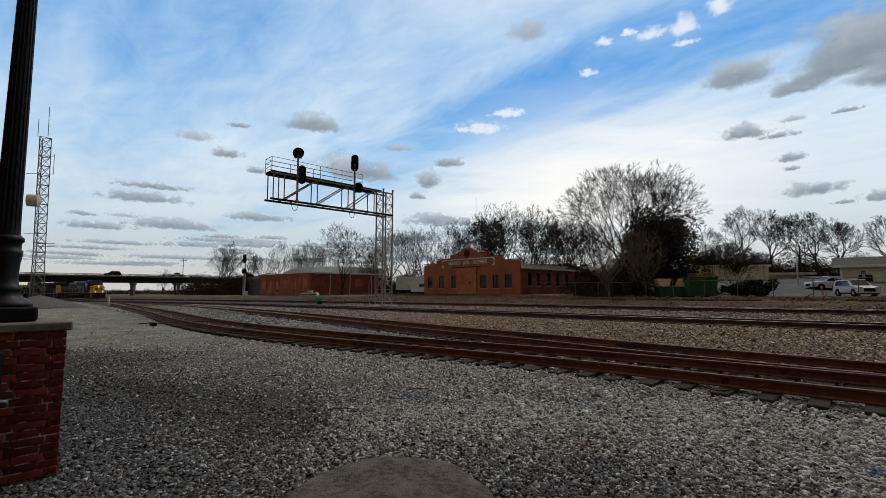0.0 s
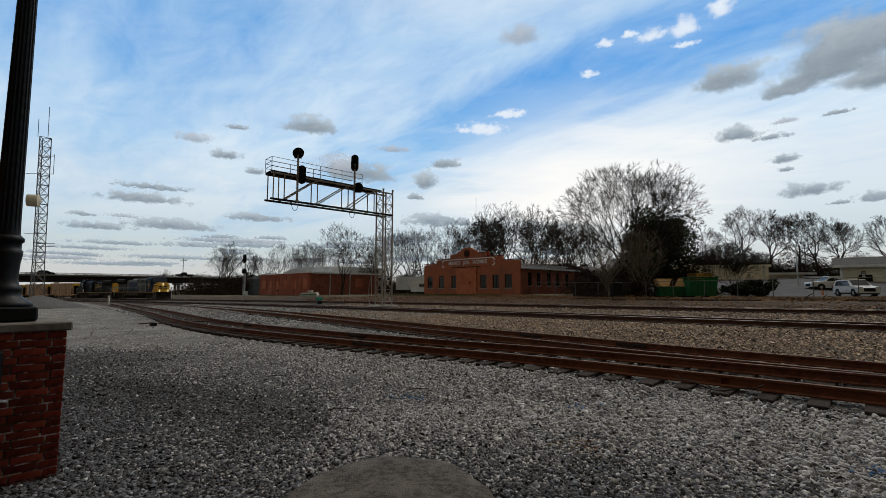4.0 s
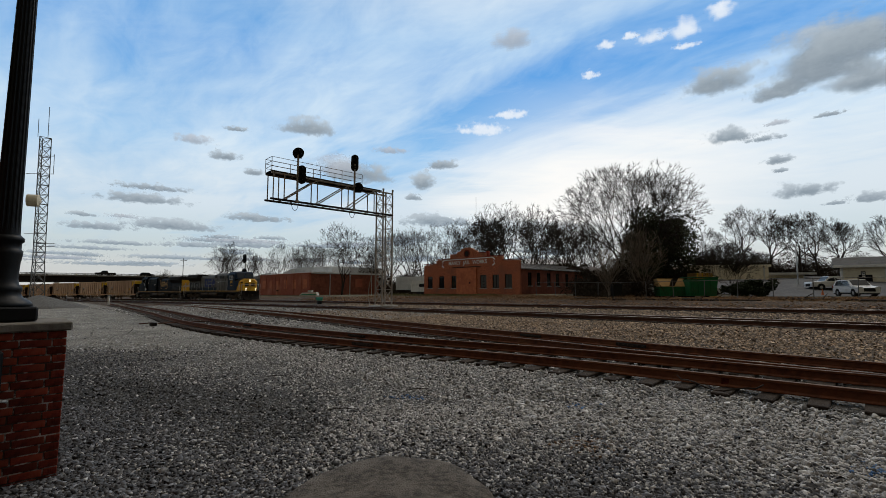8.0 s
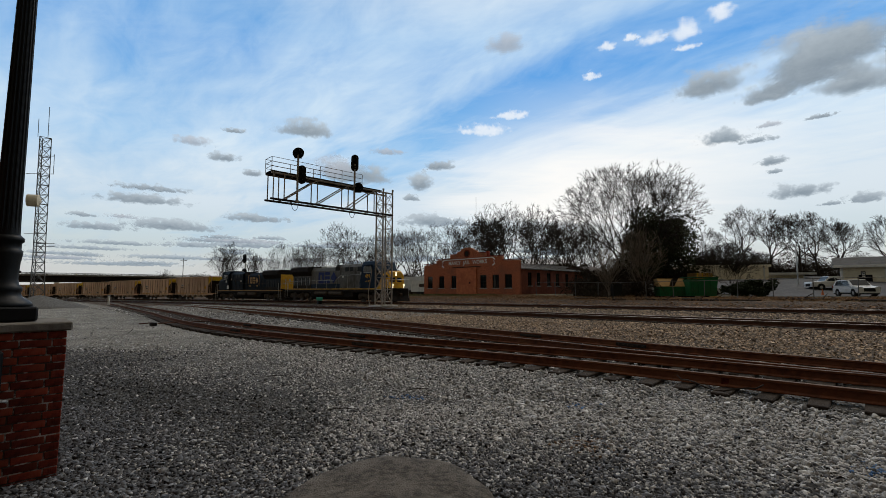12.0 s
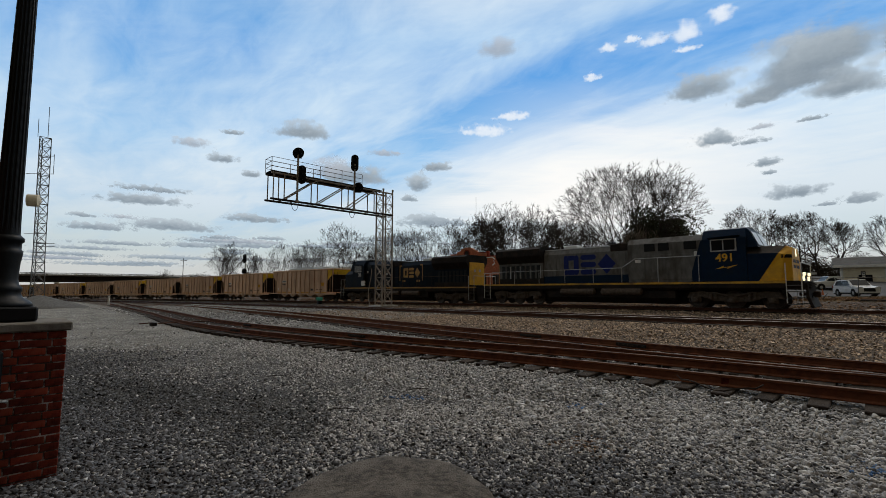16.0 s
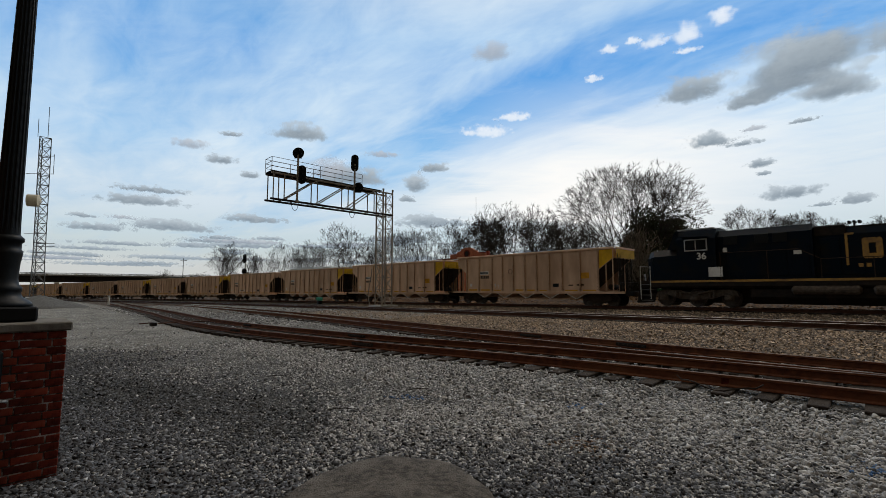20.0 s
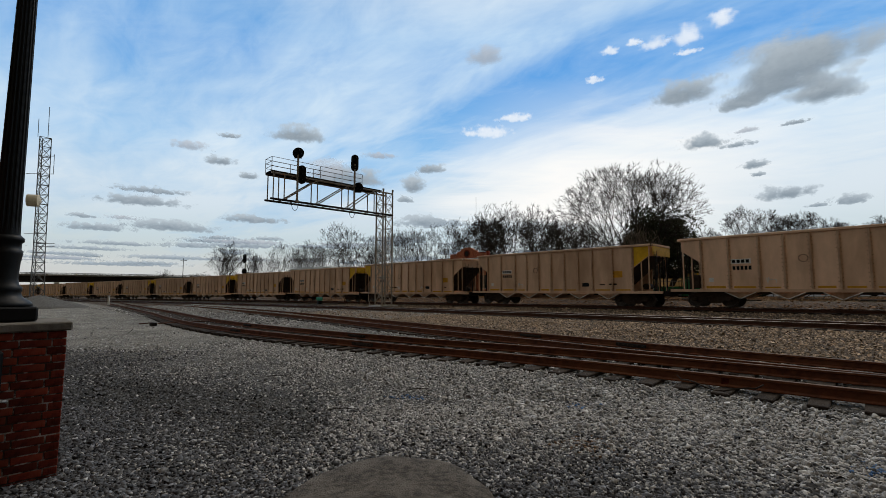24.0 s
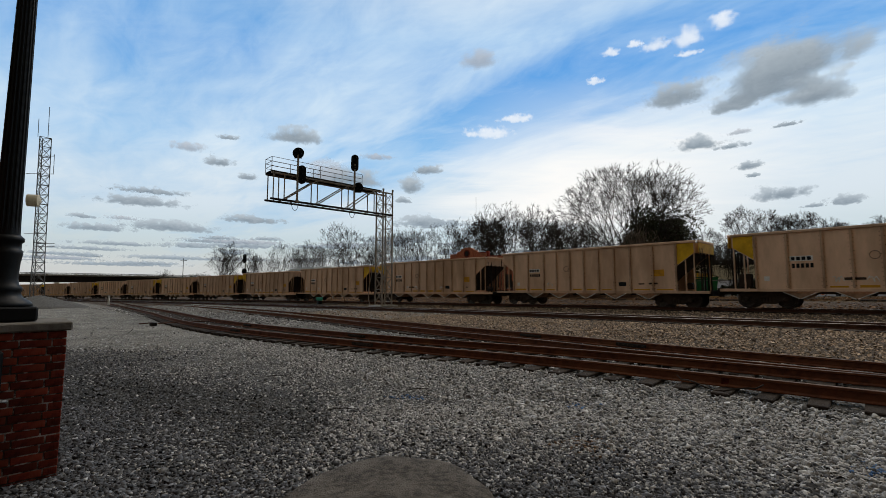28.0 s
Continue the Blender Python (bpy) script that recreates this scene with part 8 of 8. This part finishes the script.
def poles():
    for x, y, h, lamp in ((52.5, 67.0, 5.9, True), (-40.0, 150.0, 15.5, False), (-92.0, 160.0, 13.0, False), (10.0, 118.0, 19.5, False), (83.5, 104.0, 8.0, False)):
        z0 = float(ground_z(x, y))
        p = tagged(empty("street_lamp" if lamp else "utility_pole", pose(x, y, z0)), "grey street lamp with a curved arm" if lamp else "dark wooden utility pole with crossarm", "street lamp" if lamp else "utility pole", "poles")
        bm = bmesh.new()
        rod(bm, (0, 0, -0.3), (0, 0, h), 0.13 if not lamp else 0.1, 8, r2=0.09)
        part("pole", bm, M_TIE if not lamp else M_STEEL, p)
        bm = bmesh.new()
        if lamp:
            rod(bm, (0, 0, h - 0.1), (-2.2, 0, h + 0.3), 0.06, 6)
            box(bm, -2.9, -2.1, -0.15, 0.15, h + 0.22, h + 0.38, 0.03)
        else:
            box(bm, -1.1, 1.1, -0.07, 0.07, h - 0.9, h - 0.75)
        part("arm", bm, M_STEEL if lamp else M_TIE, p)
    for k, (z0, z1) in enumerate(((11.2, 13.0), (10.4, 11.9), (5.8, 6.4))):
        bm = bmesh.new()
        last = None
        for i in range(15):
            t = i / 14
            q = (83.5 + 50 * t, 92 - 25 * t, z0 + (z1 - z0) * t - 2.2 * t * (1 - t))
            if last:
                rod(bm, last, q, 0.03, 4, cap=False)
            last = q
        ob = part("overhead_wire", bm, M_BLACK)
        tagged(ob, "thin black overhead power wire", "wire", "overhead wires")


def trailers():
    t = tagged(empty("cargo_trailer", place(-72.5, 56.0, None, 10)), "long white trailer parked by the workshop", "trailer")
    part("box", mesh_box(0, 9.0, 0, 2.5, 0.9, 3.5), M_WHITEMETAL, t)
    part("chassis", mesh_box(0.4, 8.6, 0.3, 2.2, 0.6, 0.899), M_BLACKSTEEL, t)
    for x in (5.6, 6.8):
        for y in (0.2, 2.3):
            wheel(t, x, y, 0.42)
    c = tagged(empty("camper_trailer", place(-66.0, 54.5, None, 4)), "small white camper trailer with a dark window", "trailer")
    bm = bmesh.new()
    prism(bm, [(0, 0.5), (4.6, 0.5), (4.6, 2.0), (4.0, 2.6), (0.3, 2.6), (0, 2.2)], "y", 0, 2.1)
    part("body", bm, M_WHITE, c)
    part("window", mesh_box(2.2, 3.9, -0.02, -0.002, 1.4, 2.0), M_GLASS, c)
    part("drawbar", mesh_box(4.6, 5.8, 0.9, 1.2, 0.45, 0.58), M_BLACKSTEEL, c)
    for y in (0.1, 2.0):
        wheel(c, 2.2, y, 0.33)
    s = tagged(empty("boat_hull", place(-80.5, 41.5, None, 35) @ Matrix.Scale(0.62, 4)), "upturned white boat hull with a green stripe", "boat")
    bm = bmesh.new()
    prism(bm, [(-3.2, 0.15), (-2.3, 1.0), (2.4, 1.15), (2.8, 0.15)], "y", -0.8, 0.8)
    part("hull", bm, M_WHITE, s)
    part("stripe", mesh_box(-2.4, 2.4, -0.815, -0.803, 0.35, 0.6), M_TEAL, s)
    part("crate", mesh_box(-0.5, 0.8, -0.5, 0.5, 1.16, 1.75), M_WHITEMETAL, s)


def yard_bits():
    m = tagged(empty("marker_post", pose(-48.5, 66.0, float(ground_z(-48.5, 66.0)))), "short white marker post beside the rails", "marker post")
    bm = bmesh.new()
    rod(bm, (0, 0, -0.2), (0, 0, 1.25), 0.13, 10)
    part("post", bm, M_WHITE, m)
    part("cap", mesh_box(-0.15, 0.15, -0.15, 0.15, 1.25, 1.31), M_WHITE, m)
    s = tagged(empty("switch_stand", place(-26.2, 5.2, None)), "low black switch stand with a throw rod", "switch stand")
    part("box", mesh_box(-0.16, 0.16, -0.13, 0.13, 0, 0.17), M_BLACKSTEEL, s)
    bm = bmesh.new()
    rod(bm, (0, 0.2, 0.12), (0.2, 2.9, 0.16), 0.03, 6)
    rod(bm, (-0.25, 0, 0.15), (-1.0, -0.4, 0.08), 0.03, 6)
    part("throw_rod", bm, M_RUST, s)
    # cable and fittings by the near rail
    bm = bmesh.new()
    last = None
    for i in range(14):
        t = i / 13
        x, y = plan(-2.75 + 1.15 * t, 7.75 - 0.18 * math.sin(t * 3.14))
        q = (x, y, 0.13 + 0.04 * math.sin(t * 9) + (0.08 if i in (0, 13) else 0))
        if last:
            rod(bm, last, q, 0.012, 5)
        last = q
    ob = part("bond_cable", bm, M_TIE)
    tagged(ob, "loose grey cable lying against the rail", "cable")
    x, y = plan(-2.15, 8.02)
    ob = part("rail_clamp", mesh_box(-0.05, 0.05, -0.04, 0.04, 0, 0.1), M_BRICK)
    ob.matrix_basis = pose(x, y, 0.12, 10, 0, -30)
    tagged(ob, "small reddish rail clamp", "clamp")
    # joint bars on the siding rails
    for kind, f, side, a in (("N", LINE_N, -1, -10.4), ("N", LINE_N, 1, -12.6), ("N", LINE_N, -1, -17.8), ("N", LINE_N, 1, -20.5), ("F", LINE_F, 1, -8.6), ("F", LINE_F, 1, -5.2), ("F", LINE_F, -1, -3.5)):
        x, y = plan(a, f(a) + side * 0.7535)
        x2, y2 = plan(a + 0.1, f(a + 0.1) + side * 0.7535)
        hd = math.degrees(math.atan2(y2 - y, x2 - x))
        j = empty("joint_bar", pose(x, y, rail_z(kind, x, y), 0, 0, hd))
        j.parent = TRACKS[kind]
        bm = bmesh.new()
        box(bm, -0.42, 0.42, -0.05, -0.014, -0.13, -0.05, 0.008)
        part("bar", bm, M_TIE, j)
        for k in range(6):
            bm = bmesh.new()
            lathe(bm, [(0.016, -0.07), (0.016, -0.05)], 6, (-0.33 + k * 0.132, 0, -0.09), "y")
            part("bolt", bm, M_TRUCK, j)
    rng = random.Random(12)
    for k in range(7):
        x, y = rng.uniform(-3.5, 3.0), rng.uniform(4.2, 9.0)
        bm = bmesh.new()
        l = rng.uniform(0.08, 0.22)
        rod(bm, (-l, 0, 0.03), (0, 0.02, 0.04), 0.006, 5)
        rod(bm, (0, 0.02, 0.04), (l, -0.03, 0.03), 0.006, 5, r2=0.003)
        ob = part("twig", bm, M_BARK)
        ob.matrix_basis = at_ground(x, y, rng.uniform(0, 180))
        tagged(ob, "dry twig lying on the gravel", "twig", "twigs")


# ---- moving traffic on the bridge ----
BRIDGE_CARS = []


def bridge_traffic():
    for k, (shape, paint, lab) in enumerate(((suv_shape(4.8, 1.75), M_BLACKSTEEL, "dark car crossing the road bridge"), (pickup_shape(), M_STEEL, "grey pickup crossing the road bridge"),
                                              (suv_shape(4.6, 1.6), M_NAVY, "dark blue car crossing the road bridge"), (pickup_shape(), M_BLACKSTEEL, "dark pickup crossing the road bridge"))):
        c = vehicle("bridge_car", lab, Matrix(), shape[0], shape[1], 4.8, 1.85, (-1.4, 1.42), 0.36, paint, lights=False)
        c["group"] = "bridge traffic"
        BRIDGE_CARS.append(c)


lot()
right_buildings()
parked_vehicles()
dumpsters()
poles()
trailers()
yard_bits()
bridge_traffic()


# ---- drifting low clouds ----
def cloud_mat(name, dark, light, dens):
    m = bpy.data.materials.new(name)
    m.use_nodes = True
    nt = m.node_tree
    nt.nodes.clear()
    N, L = nt.nodes.new, nt.links.new
    out, mixs, tr, em = N("ShaderNodeOutputMaterial"), N("ShaderNodeMixShader"), N("ShaderNodeBsdfTransparent"), N("ShaderNodeEmission")
    tc, oi = N("ShaderNodeTexCoord"), N("ShaderNodeObjectInfo")

    def vec(op, a, b):
        m = N("ShaderNodeVectorMath")
        m.operation = op
        L(a, m.inputs[0])
        if isinstance(b, tuple):
            m.inputs[1].default_value = b
        else:
            L(b, m.inputs[1])
        return m.outputs[0]
    comb = N("ShaderNodeCombineXYZ")
    for i in range(3):
        L(oi.outputs["Random"], comb.inputs[i])
    flat = vec("ADD", vec("MULTIPLY", tc.outputs["Object"], (0.62, 0.0, 0.95)), vec("MULTIPLY", comb.outputs[0], (37, 19, 53)))
    ns = N("ShaderNodeTexNoise")
    ns.inputs["Scale"].default_value, ns.inputs["Detail"].default_value, ns.inputs["Roughness"].default_value = 1.6, 10, 0.62
    L(flat, ns.inputs["Vector"])
    # distance from the middle, with the lower half falling off faster for a flat base
    unit = vec("MULTIPLY", vec("SUBTRACT", tc.outputs["Generated"], (0.5, 0.5, 0.42)), (2, 0, 2))
    us = N("ShaderNodeSeparateXYZ")
    L(unit, us.inputs[0])
    fm, fk = N("ShaderNodeMath"), N("ShaderNodeMath")
    fm.operation, fk.operation = "MINIMUM", "MULTIPLY_ADD"
    L(us.outputs[2], fm.inputs[0])
    fm.inputs[1].default_value = 0.0
    L(fm.outputs[0], fk.inputs[0])
    fk.inputs[1].default_value = 1.0
    L(us.outputs[2], fk.inputs[2])
    fc = N("ShaderNodeCombineXYZ")
    L(us.outputs[0], fc.inputs[0])
    L(fk.outputs[0], fc.inputs[2])
    ln = N("ShaderNodeVectorMath")
    ln.operation = "LENGTH"
    L(fc.outputs[0], ln.inputs[0])
    a, sub = N("ShaderNodeMath"), N("ShaderNodeMath")
    a.operation, sub.operation = "MULTIPLY_ADD", "MULTIPLY_ADD"
    L(ns.outputs[0], a.inputs[0])
    a.inputs[1].default_value = 3.6
    L(ln.outputs["Value"], sub.inputs[0])
    sub.inputs[1].default_value, sub.inputs[2].default_value = -1.75, -0.25
    L(sub.outputs[0], a.inputs[2])
    mr = N("ShaderNodeMapRange")
    mr.interpolation_type = "SMOOTHSTEP"
    mr.inputs[1].default_value, mr.inputs[2].default_value = 0.15, 1.25
    mr.inputs[4].default_value = dens
    L(a.outputs[0], mr.inputs[0])
    sp = us
    # darker base and lighter top: shading put into the cloud's glow colour
    cm = N("ShaderNodeMath")
    cm.operation = "MULTIPLY_ADD"
    L(sp.outputs[2], cm.inputs[0])
    cm.inputs[1].default_value = 0.45
    L(ns.outputs[0], cm.inputs[2])
    cr = N("ShaderNodeValToRGB")
    cr.color_ramp.elements[0].position, cr.color_ramp.elements[0].color = 0.25, (*dark, 1)
    cr.color_ramp.elements[1].position, cr.color_ramp.elements[1].color = 0.85, (*light, 1)
    L(cm.outputs[0], cr.inputs[0])
    L(cr.outputs[0], em.inputs[0])
    L(mr.outputs[0], mixs.inputs[0])
    L(tr.outputs[0], mixs.inputs[1])
    L(em.outputs[0], mixs.inputs[2])
    L(mixs.outputs[0], out.inputs[0])
    return m


NEAR_CLOUDS = [(364, 366, 63.2, 34.4), (381, 419, 57.2, 26.2), (449, 436, 43.9, 23.8), (375, 465, 30.1, 14.5), (296, 440, 41.1, 18.9), (415, 611, 37.3, 15.3), (474, 623, 26.9, 5.8), (572, 728, 23.6, 10.2), (802, 955, 65.2, 22.4), (627, 797, 14.9, 5.6), (491, 531, 19.1, 4.1), (994, 1102, 31.7, 6.9), (1007, 1029, 40.7, 17.7), (-170, 575, 39.3, 15.3), (-149, 809, 63.9, 26.5), (6, 758, 31.6, 11.8), (-30, 885, 26.7, 23.5)]
FAR_CLOUDS = [(-60, 1036, 20.8, 11.3), (-16, 1387, 119.7, 26.0), (-343, 707, 27.9, 11.0), (-270, 583, 16.8, 5.0), (-339, 809, 20.9, 9.5), (-604, 934, 77.2, 10.2), (-706, 1042, 104.9, 17.9), (-1022, 1265, 40.0, 8.9), (-1168, 1509, 113.9, 17.7), (-896, 1483, 149.2, 25.5), (-894, 1827, 78.8, 11.4), (-1182, 2142, 146.3, 20.1), (-554, 1334, 100.7, 16.7), (-714, 1866, 67.1, 11.7), (-926, 2142, 215.5, 20.1), (-1817, 2282, 196.8, 14.3), (-1772, 2983, 343.1, 21.0), (-2683, 3670, 527.6, 22.9), (-2557, 2983, 257.3, 18.6)]
THIN_CLOUDS = [(-350, 627, 31.6, 9.8), (72, 362, 20.8, 13.0), (-929, 1303, 46.8, 9.2), (-181, 772, 49.9, 24.1), (448, 560, 16.1, 5.2), (-73, 678, 29.3, 7.4)]
WHITE_CLOUDS = [(197, 356, 14.3, 8.9), (176, 366, 11.6, 6.9), (142, 380, 8.7, 4.4), (214, 331, 10.5, 6.7), (158, 366, 6.3, 3.4), (214, 380, 10.9, 3.6), (146, 438, 10.7, 4.1), (81, 541, 23.3, 5.9), (50, 594, 38.4, 8.4)]
CLOUDS = []
CLOUD_H = 220.0


def clouds():
    grey = cloud_mat("grey_cloud", (0.185, 0.24, 0.295), (0.45, 0.515, 0.57), 0.92)
    pale = cloud_mat("thin_grey_cloud", (0.26, 0.31, 0.38), (0.5, 0.53, 0.58), 0.55)
    white = cloud_mat("white_cloud", (0.76, 0.84, 0.93), (0.92, 0.95, 0.99), 0.6)
    bm = bmesh.new()
    bmesh.ops.create_icosphere(bm, subdivisions=3, radius=1.0)
    base = bpy.data.meshes.new("cloud")
    bm.to_mesh(base)
    bm.free()
    mats = {m.name: m for m in (grey, pale, white)}

    def cloud(key, label, x, y, w, h):
        # a mesh of unit height and true length, so that the billows keep their shape
        me = base.copy()
        k = w / h
        me.transform(Matrix.Diagonal((k, 0.12, 1.0, 1.0)))
        me.materials.append(mats[key])
        ob = new("cloud", me)
        ob.scale = (h, h, h)
        tagged(ob, label, "cloud", "drifting clouds", "structure")
        CLOUDS.append((ob, x, y, key))
    # east, north and half-sizes in metres on the cloud sheet
    for rows, key in ((NEAR_CLOUDS, "grey_cloud"), (FAR_CLOUDS, "grey_cloud"), (THIN_CLOUDS, "thin_grey_cloud"), (WHITE_CLOUDS, "white_cloud")):
        lab = {"grey_cloud": "flat grey drifting cloud", "thin_grey_cloud": "thin pale grey drifting cloud", "white_cloud": "small fleecy white cloud"}[key]
        for x, y, w, h in rows:
            cloud(key, lab, x, y, w * 1.32, h * (1.9 if key == "white_cloud" else 1.42))
    rng = random.Random(6)
    for k in range(26):
        y = rng.uniform(1900, 3600)
        x = y * rng.uniform(-0.98, 0.35)
        cloud("grey_cloud" if k % 3 else "thin_grey_cloud", "long low bar of grey cloud near the horizon", x, y, rng.uniform(110, 330), rng.uniform(14, 34))


clouds()


def motions():
    for car, off in CARS:
        walk(car, car_rows(off))
    for ob, x, y, key in CLOUDS:
        dx, dy = (13.0, 18.0) if key == "white_cloud" else (-37.0, 48.0)
        turn = -math.degrees(math.atan2(x, y))
        walk(ob, [(0.0, pose(x, y, CLOUD_H, 0, 0, turn)), (28.0, pose(x + dx, y + dy, CLOUD_H, 0, 0, turn))])
    # road traffic: start place, speed along the bridge and lane
    for car, (s0, v, lane) in zip(BRIDGE_CARS, ((102.0, -8.0, 2.6), (122.0, 7.0, 6.6), (56.7, 7.0, 6.6), (148.0, -6.0, 2.6))):
        walk(car, [(float(t), BRIDGE @ pose(min(166.0, max(5.0, s0 + v * t)), lane, 0.01, 0, 0, 0 if v > 0 else 180)) for t in range(29)])


motions()
